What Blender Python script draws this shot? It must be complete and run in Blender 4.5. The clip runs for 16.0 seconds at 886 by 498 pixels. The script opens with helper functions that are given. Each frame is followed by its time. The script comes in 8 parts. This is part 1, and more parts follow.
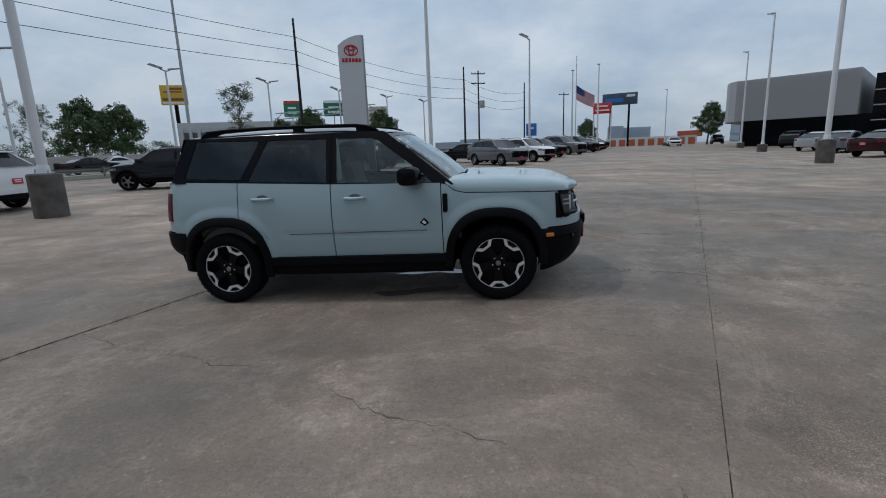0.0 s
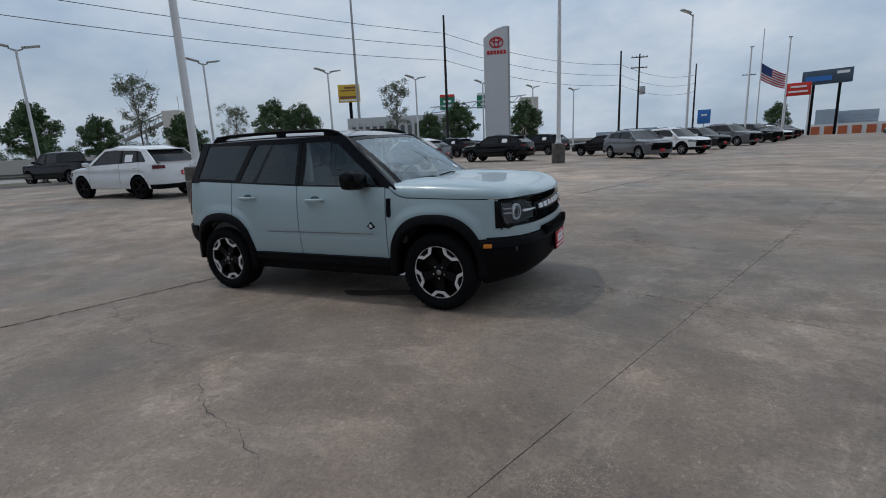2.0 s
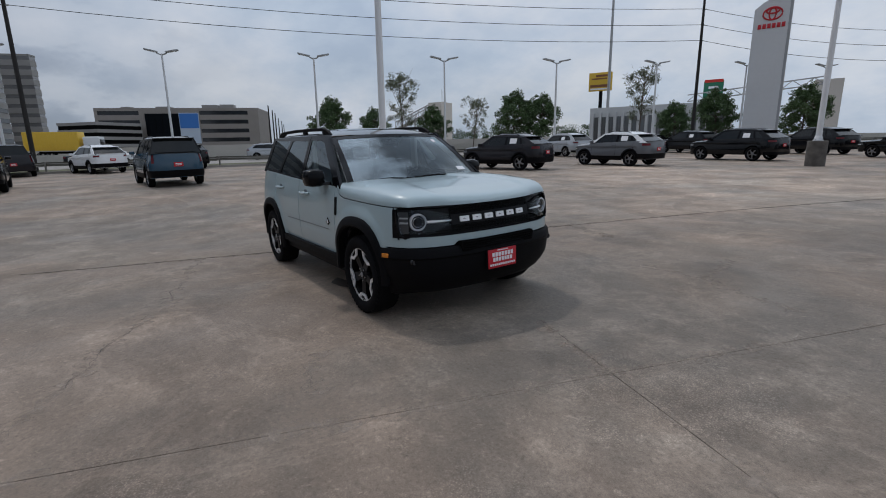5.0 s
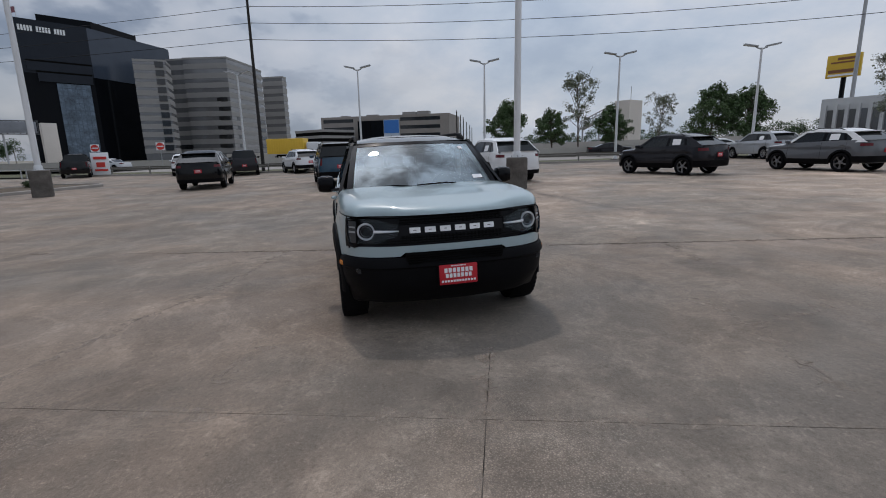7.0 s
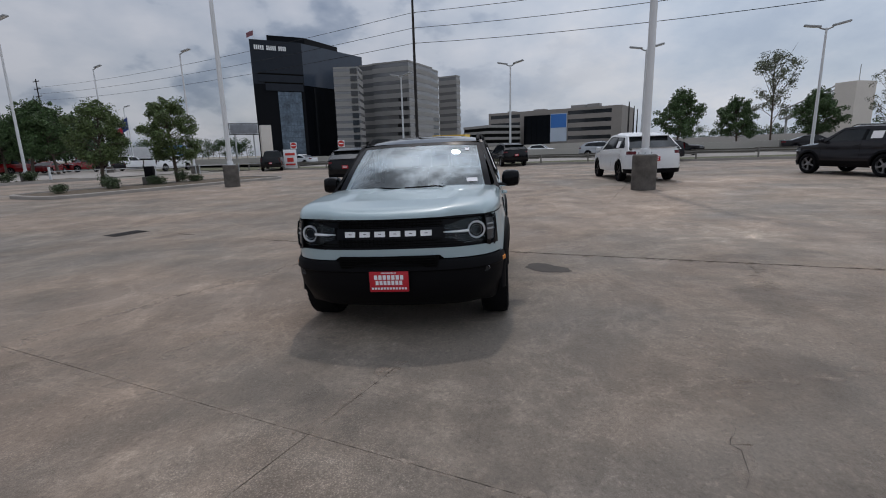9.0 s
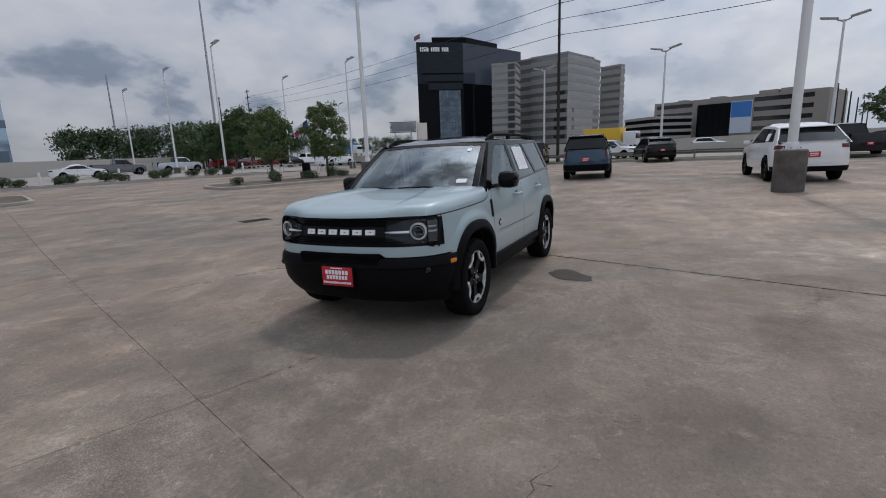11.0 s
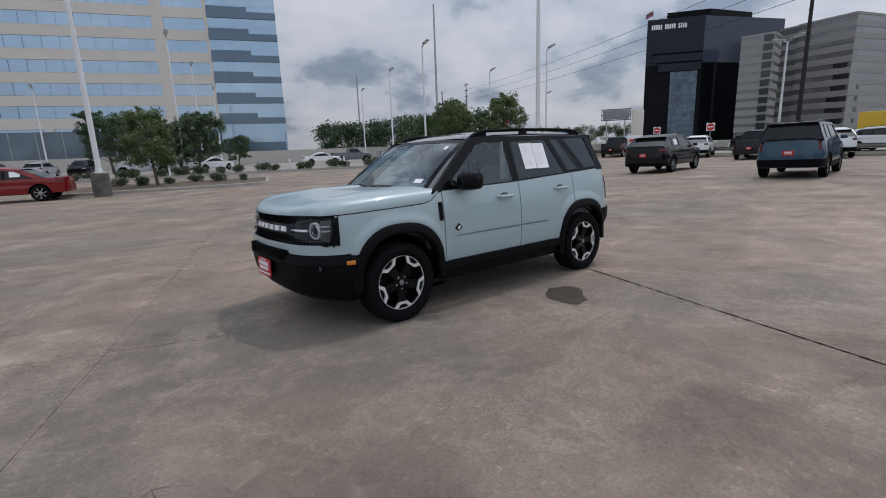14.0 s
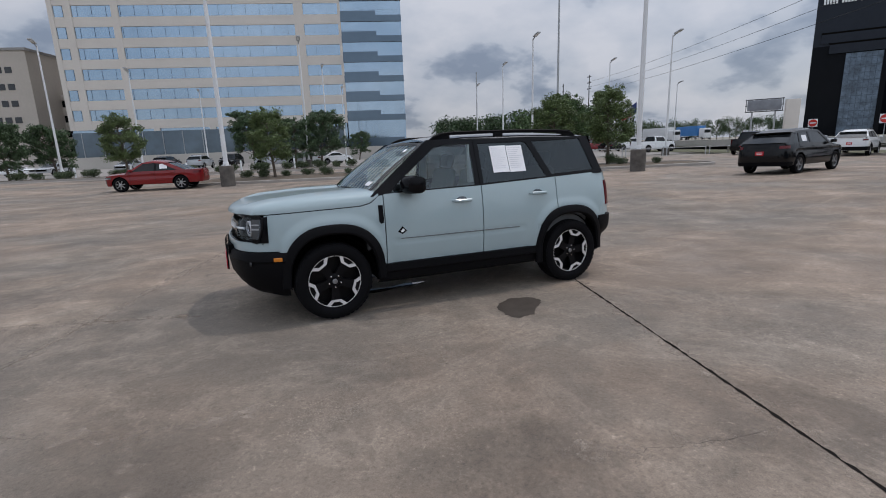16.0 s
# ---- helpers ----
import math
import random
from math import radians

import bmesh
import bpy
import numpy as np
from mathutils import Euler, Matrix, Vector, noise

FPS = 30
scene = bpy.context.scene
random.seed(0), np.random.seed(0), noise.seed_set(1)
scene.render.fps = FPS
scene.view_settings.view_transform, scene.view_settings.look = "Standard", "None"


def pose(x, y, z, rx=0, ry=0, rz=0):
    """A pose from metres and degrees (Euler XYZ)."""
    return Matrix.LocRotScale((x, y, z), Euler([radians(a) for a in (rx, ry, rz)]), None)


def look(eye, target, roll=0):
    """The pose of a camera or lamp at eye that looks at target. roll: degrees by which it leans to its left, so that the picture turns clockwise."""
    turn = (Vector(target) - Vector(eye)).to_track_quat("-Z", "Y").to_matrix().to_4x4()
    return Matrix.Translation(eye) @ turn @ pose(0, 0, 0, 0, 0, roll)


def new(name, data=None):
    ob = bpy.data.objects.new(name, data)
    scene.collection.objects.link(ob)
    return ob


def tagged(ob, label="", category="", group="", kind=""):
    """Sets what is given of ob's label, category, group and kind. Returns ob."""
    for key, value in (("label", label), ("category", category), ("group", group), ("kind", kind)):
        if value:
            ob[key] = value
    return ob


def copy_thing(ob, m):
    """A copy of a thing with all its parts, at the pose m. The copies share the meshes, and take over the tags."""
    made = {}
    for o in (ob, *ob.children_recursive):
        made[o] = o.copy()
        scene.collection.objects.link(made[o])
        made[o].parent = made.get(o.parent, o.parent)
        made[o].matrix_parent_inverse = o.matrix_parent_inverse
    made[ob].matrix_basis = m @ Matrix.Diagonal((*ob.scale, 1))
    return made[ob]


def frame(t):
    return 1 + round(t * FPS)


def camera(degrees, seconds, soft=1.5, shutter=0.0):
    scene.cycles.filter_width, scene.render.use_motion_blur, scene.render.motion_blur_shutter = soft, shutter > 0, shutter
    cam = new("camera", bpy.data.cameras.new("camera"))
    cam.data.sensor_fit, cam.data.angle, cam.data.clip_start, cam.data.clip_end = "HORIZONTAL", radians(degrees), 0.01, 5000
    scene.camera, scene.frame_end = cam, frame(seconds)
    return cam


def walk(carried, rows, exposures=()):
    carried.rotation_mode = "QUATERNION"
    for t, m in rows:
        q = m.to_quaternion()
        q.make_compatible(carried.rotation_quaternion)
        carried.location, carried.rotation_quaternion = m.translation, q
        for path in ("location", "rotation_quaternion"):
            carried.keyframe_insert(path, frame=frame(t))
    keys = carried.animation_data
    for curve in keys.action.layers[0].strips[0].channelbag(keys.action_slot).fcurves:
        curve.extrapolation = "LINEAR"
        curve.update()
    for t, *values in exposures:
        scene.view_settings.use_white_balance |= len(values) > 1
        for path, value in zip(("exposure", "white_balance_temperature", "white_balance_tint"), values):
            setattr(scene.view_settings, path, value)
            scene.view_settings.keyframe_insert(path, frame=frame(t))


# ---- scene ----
cam = camera(86.4, 16.0, soft=1.0)
PATH = [
    (0, (1.393, -5.144, 1.378), (1.132, -3.203, 0.974), -2.2),
    (0.5, (1.831, -5.097, 1.407), (1.397, -3.187, 1.002), -2.4),
    (1, (2.284, -4.88, 1.403), (1.687, -3.015, 0.998), -2.3),
    (1.5, (2.705, -4.7, 1.408), (1.977, -2.883, 0.997), -2.4),
    (2, (3.17, -4.487, 1.421), (2.299, -2.735, 1.006), -2.5),
    (2.5, (3.526, -4.23, 1.433), (2.53, -2.545, 1.019), -2.4),
    (3, (3.979, -3.968, 1.443), (2.847, -2.373, 1.025), -2.0),
    (3.2, (4.122, -3.875, 1.461), (2.944, -2.316, 1.035), -1.8),
    (5.3, (5.199, -2.347, 1.459), (3.527, -1.335, 1.034), -1.1),
    (5.5, (5.279, -2.187, 1.463), (3.569, -1.242, 1.038), -1.3),
    (6, (5.5, -1.739, 1.481), (3.701, -0.973, 1.058), -1.3),
    (6.5, (5.591, -1.347, 1.467), (3.734, -0.734, 1.052), -1.1),
    (7, (5.654, -0.898, 1.484), (3.743, -0.471, 1.078), -1.3),
    (7.5, (5.712, -0.48, 1.502), (3.772, -0.217, 1.094), -1.4),
    (8, (5.655, -0.014, 1.501), (3.699, 0.078, 1.091), -1.7),
    (8.5, (5.626, 0.397, 1.499), (3.669, 0.328, 1.093), -1.8),
    (9, (5.587, 0.846, 1.513), (3.645, 0.599, 1.104), -1.6),
    (9.5, (5.476, 1.213, 1.504), (3.561, 0.813, 1.09), -1.5),
    (9.7, (5.442, 1.359, 1.504), (3.54, 0.896, 1.09), -1.7),
    (11.8, (4.847, 2.966, 1.533), (3.2, 1.907, 1.125), -1.7),
    (12, (4.724, 3.075, 1.517), (3.109, 1.968, 1.108), -1.6),
    (12.5, (4.457, 3.36, 1.527), (2.931, 2.137, 1.109), -2.0),
    (13, (4.183, 3.73, 1.538), (2.765, 2.384, 1.119), -1.9),
    (13.5, (3.897, 3.968, 1.526), (2.57, 2.531, 1.108), -2.1),
    (14, (3.529, 4.187, 1.525), (2.301, 2.665, 1.105), -2.1),
    (14.5, (3.212, 4.436, 1.529), (2.073, 2.845, 1.115), -1.9),
    (15, (2.851, 4.652, 1.528), (1.816, 2.993, 1.111), -1.8),
    (15.5, (2.518, 4.803, 1.535), (1.586, 3.084, 1.112), -2.0),
    (16, (2.142, 5.031, 1.549), (1.331, 3.252, 1.125), -2.0),
]
EXPOSURES = [(0.0, -0.56, 6250, 8.5), (3.0, -0.52, 6420, 10.5), (6.0, -0.48, 6600, 13.5), (9.0, -0.41, 6750, 14.5), (12.0, -0.25, 6750, 15), (16.0, -0.10, 6750, 15)]
walk(cam, [(t, look(eye, target, roll)) for t, eye, target, roll in PATH], EXPOSURES)

# ---- sky and sun ----
SUN_UP, SUN_AZ = 64.0, 184.0          # degrees: height, and heading from +x towards +y
world = bpy.data.worlds.new("sky")
scene.world = world
world.use_nodes = True
wn, wl = world.node_tree.nodes, world.node_tree.links
wn.clear()
w_out = wn.new("ShaderNodeOutputWorld")
w_sky = wn.new("ShaderNodeTexSky")
w_sky.sky_type, w_sky.sun_disc = "NISHITA", False
w_sky.sun_elevation, w_sky.sun_rotation = radians(SUN_UP), radians(90 - SUN_AZ)
w_sky.dust_density, w_sky.air_density = 2.0, 1.0
w_clear = wn.new("ShaderNodeBackground")
w_clear.inputs["Strength"].default_value = 0.085
wl.new(w_sky.outputs[0], w_clear.inputs["Color"])
w_co = wn.new("ShaderNodeTexCoord")
w_sep = wn.new("ShaderNodeSeparateXYZ")
wl.new(w_co.outputs["Generated"], w_sep.inputs[0])
w_h = wn.new("ShaderNodeMath")        # flattens the clouds towards the horizon
w_h.operation = "ADD"
wl.new(w_sep.outputs["Z"], w_h.inputs[0])
w_h.inputs[1].default_value = 0.45
w_div = wn.new("ShaderNodeVectorMath")
w_div.operation = "DIVIDE"
wl.new(w_co.outputs["Generated"], w_div.inputs[0])
w_cmb = wn.new("ShaderNodeCombineXYZ")
for k in (0, 1):
    wl.new(w_h.outputs[0], w_cmb.inputs[k])
w_cmb.inputs[2].default_value = 1.0
wl.new(w_cmb.outputs[0], w_div.inputs[1])


def sky_noise(scale, detail, rough, offset):
    mp = wn.new("ShaderNodeMapping")
    mp.inputs["Location"].default_value = offset
    wl.new(w_div.outputs[0], mp.inputs["Vector"])
    nz = wn.new("ShaderNodeTexNoise")
    nz.inputs["Scale"].default_value, nz.inputs["Detail"].default_value = scale, detail
    nz.inputs["Roughness"].default_value = rough
    wl.new(mp.outputs[0], nz.inputs["Vector"])
    return nz.outputs["Fac"]


def sky_ramp(fac, stops):
    rp = wn.new("ShaderNodeValToRGB")
    while len(rp.color_ramp.elements) < len(stops):
        rp.color_ramp.elements.new(0.5)
    for el, (at, col) in zip(rp.color_ramp.elements, stops):
        el.position, el.color = at, (*col, 1)
    wl.new(fac, rp.inputs[0])
    return rp.outputs[0]


w_cover = sky_ramp(sky_noise(0.8, 6, 0.55, (2.0, 1.0, 0)), [(0.30, (0.62,) * 3), (0.62, (0.97,) * 3)])
w_tone = sky_ramp(sky_noise(1.9, 8, 0.6, (5.3, 0.4, 0.7)), [(0.34, (0.41, 0.51, 0.64)), (0.44, (0.48, 0.58, 0.70)), (0.52, (0.55, 0.635, 0.74)), (0.64, (0.66, 0.72, 0.79))])
w_tone_south = sky_ramp(sky_noise(3.9, 5, 0.50, (1.3, 4.4, 0.2)), [(0.36, (0.24, 0.31, 0.42)), (0.425, (0.335, 0.41, 0.52)), (0.475, (0.49, 0.565, 0.665)), (0.64, (0.61, 0.67, 0.755))])
w_dirsun = wn.new("ShaderNodeVectorMath")       # veiled brightness round the sun
w_dirsun.operation = "DOT_PRODUCT"
wl.new(w_co.outputs["Generated"], w_dirsun.inputs[0])
w_dirsun.inputs[1].default_value = (math.cos(radians(SUN_UP)) * math.cos(radians(SUN_AZ)), math.cos(radians(SUN_UP)) * math.sin(radians(SUN_AZ)), math.sin(radians(SUN_UP)))
w_glow = wn.new("ShaderNodeMapRange")
w_glow.interpolation_type = "SMOOTHERSTEP"
wl.new(w_dirsun.outputs["Value"], w_glow.inputs["Value"])
for k_, v_ in (("From Min", 0.88), ("From Max", 1.0), ("To Min", 0.0), ("To Max", 2.2)):
    w_glow.inputs[k_].default_value = v_
w_side = wn.new("ShaderNodeMath")                # the north sky is the lighter one
w_side.operation = "MULTIPLY_ADD"
wl.new(w_sep.outputs["Y"], w_side.inputs[0])
w_side.inputs[1].default_value, w_side.inputs[2].default_value = 0.26, 1.00
w_sum = wn.new("ShaderNodeMath")
w_sum.operation = "ADD"
wl.new(w_side.outputs[0], w_sum.inputs[0])
wl.new(w_glow.outputs[0], w_sum.inputs[1])
w_high = wn.new("ShaderNodeMath")                # the veil is brightest overhead
w_high.operation = "MULTIPLY_ADD"
wl.new(w_sep.outputs["Z"], w_high.inputs[0])
w_high.inputs[1].default_value = 1.0
wl.new(w_sum.outputs[0], w_high.inputs[2])
w_cloud = wn.new("ShaderNodeBackground")
w_puff = wn.new("ShaderNodeTexNoise")            # broken cloud overhead
w_puff.inputs["Scale"].default_value, w_puff.inputs["Detail"].default_value, w_puff.inputs["Roughness"].default_value = 4.2, 6.0, 0.6
wl.new(w_co.outputs["Generated"], w_puff.inputs["Vector"])
w_puffs = wn.new("ShaderNodeMapRange")
w_puffs.interpolation_type = "SMOOTHSTEP"
wl.new(w_puff.outputs["Fac"], w_puffs.inputs["Value"])
for k_, v_ in (("From Min", 0.38), ("From Max", 0.62), ("To Min", -0.65), ("To Max", 0.70)):
    w_puffs.inputs[k_].default_value = v_
w_aloft = wn.new("ShaderNodeMapRange")
wl.new(w_sep.outputs["Z"], w_aloft.inputs["Value"])
for k_, v_ in (("From Min", 0.45), ("From Max", 0.85), ("To Min", 0.0), ("To Max", 1.0)):
    w_aloft.inputs[k_].default_value = v_
w_gain = wn.new("ShaderNodeMath")
w_gain.operation = "MULTIPLY"
wl.new(w_puffs.outputs[0], w_gain.inputs[0])
wl.new(w_aloft.outputs[0], w_gain.inputs[1])
w_one = wn.new("ShaderNodeMath")
w_one.operation = "ADD"
wl.new(w_gain.outputs[0], w_one.inputs[0])
w_one.inputs[1].default_value = 1.0
w_power = wn.new("ShaderNodeMath")
w_power.operation = "MULTIPLY"
wl.new(w_high.outputs[0], w_power.inputs[0])
wl.new(w_one.outputs[0], w_power.inputs[1])
wl.new(w_power.outputs[0], w_cloud.inputs["Strength"])
w_south = wn.new("ShaderNodeMapRange")           # heavier cumulus towards the south
w_south.interpolation_type = "SMOOTHSTEP"
wl.new(w_sep.outputs["Y"], w_south.inputs["Value"])
for k_, v_ in (("From Min", 0.35), ("From Max", -0.35), ("To Min", 0.0), ("To Max", 1.0)):
    w_south.inputs[k_].default_value = v_
w_both = wn.new("ShaderNodeMix")
w_both.data_type = "RGBA"
wl.new(w_south.outputs[0], w_both.inputs[0])
wl.new(w_tone, w_both.inputs[6])
wl.new(w_tone_south, w_both.inputs[7])
wl.new(w_both.outputs[2], w_cloud.inputs["Color"])
w_mix = wn.new("ShaderNodeMixShader")
wl.new(w_cover, w_mix.inputs[0])
wl.new(w_clear.outputs[0], w_mix.inputs[1])
wl.new(w_cloud.outputs[0], w_mix.inputs[2])
wl.new(w_mix.outputs[0], w_out.inputs["Surface"])

sun = new("sun", bpy.data.lights.new("sun", "SUN"))
sun.data.energy, sun.data.angle, sun.data.color = 1.0, radians(2.0), (1.0, 0.96, 0.9)
sun_dir = Vector((math.cos(radians(SUN_UP)) * math.cos(radians(SUN_AZ)), math.cos(radians(SUN_UP)) * math.sin(radians(SUN_AZ)), math.sin(radians(SUN_UP))))
sun.matrix_world = look(sun_dir * 60, (0, 0, 0))


# ---- materials ----
def mat(name, color, rough=0.6, metal=0.0, vary=0.12, scale=6.0, fine=60.0, bump=0.0, coat=0.0, spec=0.5, where="Object", each=0.0):
    """A surface with variation at two scales; each: how far pieces differ in brightness."""
    m = bpy.data.materials.new(name)
    m.use_nodes = True
    nt = m.node_tree
    b = nt.nodes["Principled BSDF"]
    b.inputs["Roughness"].default_value, b.inputs["Metallic"].default_value = rough, metal
    b.inputs["Coat Weight"].default_value, b.inputs["Coat Roughness"].default_value = coat, 0.04
    b.inputs["Specular IOR Level"].default_value = spec
    co = nt.nodes.new("ShaderNodeTexCoord")
    def nz(sc, det):
        n = nt.nodes.new("ShaderNodeTexNoise")
        n.inputs["Scale"].default_value, n.inputs["Detail"].default_value = sc, det
        nt.links.new(co.outputs[where], n.inputs["Vector"])
        return n.outputs["Fac"]
    big, small = nz(scale, 4), nz(fine, 3)
    mix = nt.nodes.new("ShaderNodeMath")
    mix.operation = "MULTIPLY_ADD"
    nt.links.new(big, mix.inputs[0])
    mix.inputs[1].default_value = 0.65
    half = nt.nodes.new("ShaderNodeMath")
    half.operation = "MULTIPLY"
    nt.links.new(small, half.inputs[0])
    half.inputs[1].default_value = 0.35
    nt.links.new(half.outputs[0], mix.inputs[2])
    rp = nt.nodes.new("ShaderNodeMapRange")
    nt.links.new(mix.outputs[0], rp.inputs["Value"])
    rp.inputs["From Min"].default_value, rp.inputs["From Max"].default_value = 0.25, 0.75
    rp.inputs["To Min"].default_value, rp.inputs["To Max"].default_value = 1 - vary, 1 + vary
    value = rp.outputs[0]
    if each:
        oi = nt.nodes.new("ShaderNodeObjectInfo")
        er = nt.nodes.new("ShaderNodeMapRange")
        nt.links.new(oi.outputs["Random"], er.inputs["Value"])
        er.inputs["To Min"].default_value, er.inputs["To Max"].default_value = 1 - each, 1 + each
        em = nt.nodes.new("ShaderNodeMath")
        em.operation = "MULTIPLY"
        nt.links.new(value, em.inputs[0])
        nt.links.new(er.outputs[0], em.inputs[1])
        value = em.outputs[0]
    vm = nt.nodes.new("ShaderNodeVectorMath")
    vm.operation = "SCALE"
    vm.inputs[0].default_value = color[:3]
    nt.links.new(value, vm.inputs["Scale"])
    nt.links.new(vm.outputs[0], b.inputs["Base Color"])
    if bump:
        bp = nt.nodes.new("ShaderNodeBump")
        bp.inputs["Strength"].default_value, bp.inputs["Distance"].default_value = min(1.0, bump), 0.004 + 0.01 * bump
        nt.links.new(small, bp.inputs["Height"])
        nt.links.new(bp.outputs[0], b.inputs["Normal"])
    return m


def glass(name, tint, rough=0.0, clear=0.75, gloss=0.7, film=0.0):
    """Thin sheet glass: a mirror coat over a tinted, see-through pane."""
    m = bpy.data.materials.new(name)
    m.use_nodes = True
    nt = m.node_tree
    nt.nodes.clear()
    out = nt.nodes.new("ShaderNodeOutputMaterial")
    tr = nt.nodes.new("ShaderNodeBsdfTransparent")
    tr.inputs[0].default_value = (*[c * clear for c in tint], 1)
    gl = nt.nodes.new("ShaderNodeBsdfGlossy")
    gl.inputs["Roughness"].default_value = rough
    gl.inputs["Color"].default_value = (0.86, 0.96, 1.0, 1)
    fr = nt.nodes.new("ShaderNodeFresnel")
    fr.inputs["IOR"].default_value = 1.52
    up = nt.nodes.new("ShaderNodeMath")
    up.operation = "MULTIPLY_ADD"
    up.use_clamp = True
    nt.links.new(fr.outputs[0], up.inputs[0])
    up.inputs[1].default_value, up.inputs[2].default_value = gloss, film
    mx = nt.nodes.new("ShaderNodeMixShader")
    nt.links.new(up.outputs[0], mx.inputs[0])
    nt.links.new(tr.outputs[0], mx.inputs[1])
    nt.links.new(gl.outputs[0], mx.inputs[2])
    nt.links.new(mx.outputs[0], out.inputs["Surface"])
    return m


def concrete_lot():
    """Weathered concrete: brown-grey ground tone, pale blotches, dark patches, pitted gravel and broom marks."""
    m = bpy.data.materials.new("lot_concrete")
    m.use_nodes = True
    nt, L = m.node_tree, m.node_tree.links
    b = nt.nodes["Principled BSDF"]
    b.inputs["Specular IOR Level"].default_value = 0.35
    ge = nt.nodes.new("ShaderNodeNewGeometry")
    def nz(sc, det, rough=0.55, dist=0.0, stretch=None):
        v = ge.outputs["Position"]
        if stretch:
            mp = nt.nodes.new("ShaderNodeMapping")
            mp.inputs["Rotation"].default_value, mp.inputs["Scale"].default_value = (0, 0, radians(-70.3)), stretch
            L.new(v, mp.inputs["Vector"])
            v = mp.outputs[0]
        n = nt.nodes.new("ShaderNodeTexNoise")
        n.inputs["Scale"].default_value, n.inputs["Detail"].default_value = sc, det
        n.inputs["Roughness"].default_value, n.inputs["Distortion"].default_value = rough, dist
        L.new(v, n.inputs["Vector"])
        return n.outputs["Fac"]
    def ramp(fac, stops):
        r = nt.nodes.new("ShaderNodeValToRGB")
        while len(r.color_ramp.elements) < len(stops):
            r.color_ramp.elements.new(0.5)
        for el, (at, c) in zip(r.color_ramp.elements, stops):
            el.position, el.color = at, (*c, 1)
        L.new(fac, r.inputs[0])
        return r.outputs[0]
    def mix(mode, fac, a, c):
        x = nt.nodes.new("ShaderNodeMix")
        x.data_type, x.blend_type = "RGBA", mode
        if isinstance(fac, float):
            x.inputs[0].default_value = fac
        else:
            L.new(fac, x.inputs[0])
        L.new(a, x.inputs[6])
        L.new(c, x.inputs[7])
        return x.outputs[2]
    g = lambda v: (v, v, v)
    base = ramp(nz(0.22, 6, 0.62, 0.4), [(0.32, (0.174, 0.151, 0.129)), (0.44, (0.212, 0.176, 0.143)), (0.56, (0.253, 0.195, 0.151)), (0.68, (0.293, 0.231, 0.184))])
    blot = ramp(nz(0.75, 8, 0.68, 0.25), [(0.34, g(0.76)), (0.44, g(0.92)), (0.54, g(1.03)), (0.60, g(1.16)), (0.70, g(1.42))])
    col = mix("MULTIPLY", 1.0, base, blot)
    streak = ramp(nz(1.3, 8, 0.7, 0.1, (0.6, 1.7, 1)), [(0.36, g(0.84)), (0.5, g(1.0)), (0.66, g(1.14))])
    col = mix("MULTIPLY", 0.6, col, streak)
    rim = ramp(nz(0.45, 7, 0.66, 0.5), [(0.475, g(1.0)), (0.500, g(1.26)), (0.510, g(1.02)), (0.56, g(0.86)), (0.66, g(0.92))])
    col = mix("MULTIPLY", 0.8, col, rim)
    pale = ramp(nz(2.6, 10, 0.78), [(0.30, g(0.86)), (0.44, g(1.0)), (0.56, g(1.0)), (0.63, g(1.22)), (0.72, g(1.6))])
    col = mix("MULTIPLY", 0.8, col, pale)
    spots = ramp(nz(11.0, 8, 0.8), [(0.30, g(0.62)), (0.40, g(0.95)), (0.60, g(1.0)), (0.70, g(1.36))])
    col = mix("MULTIPLY", 1.0, col, spots)
    col = mix("MULTIPLY", 0.9, col, ramp(nz(42.0, 4, 0.7), [(0.30, g(0.68)), (0.46, g(0.98)), (0.58, g(1.04)), (0.72, g(1.42))]))
    def spot_mask(at, radius, scale=1.6, soft=0.5):
        """A ragged-edged mask round one spot."""
        d = nt.nodes.new("ShaderNodeVectorMath")
        d.operation = "DISTANCE"
        L.new(ge.outputs["Position"], d.inputs[0])
        d.inputs[1].default_value = at
        w = nt.nodes.new("ShaderNodeMath")
        w.operation = "MULTIPLY_ADD"
        L.new(nz(scale, 7, 0.7), w.inputs[0])
        w.inputs[1].default_value = 2.2
        L.new(d.outputs["Value"], w.inputs[2])
        r = nt.nodes.new("ShaderNodeMapRange")
        r.interpolation_type = "SMOOTHSTEP"
        L.new(w.outputs[0], r.inputs["Value"])
        for k_, v_ in (("From Min", radius + 0.75), ("From Max", radius + 0.75 + soft), ("To Min", 1.0), ("To Max", 0.0)):
            r.inputs[k_].default_value = v_
        return r.outputs[0]
    # small spots made paler, placed to fit the camera's view
    for spot, rad in (((3.6, 0.3, 0), 1.0), ((3.9, -2.0, 0), 0.35), ((0.2, -2.5, 0), 0.5), ((-2.6, 4.2, 0), 1.2), ((6.4, 2.5, 0), 1.4)):
        col = mix("MULTIPLY", spot_mask(spot, rad, 2.3), col, ramp(nz(3.1, 9, 0.75), [(0.36, g(0.90)), (0.50, g(1.05)), (0.64, g(1.38))]))
    # two wide areas made paler to fit the camera's view
    paler_tone = ramp(nz(0.5, 6, 0.65), [(0.36, g(1.10)), (0.64, g(1.42))])
    for spot, rad in (((-6.0, 10.5, 0), 7.0), ((8.0, 27.0, 0), 19.0)):
        col = mix("MULTIPLY", spot_mask(spot, rad, 0.35, 3.5), col, paler_tone)
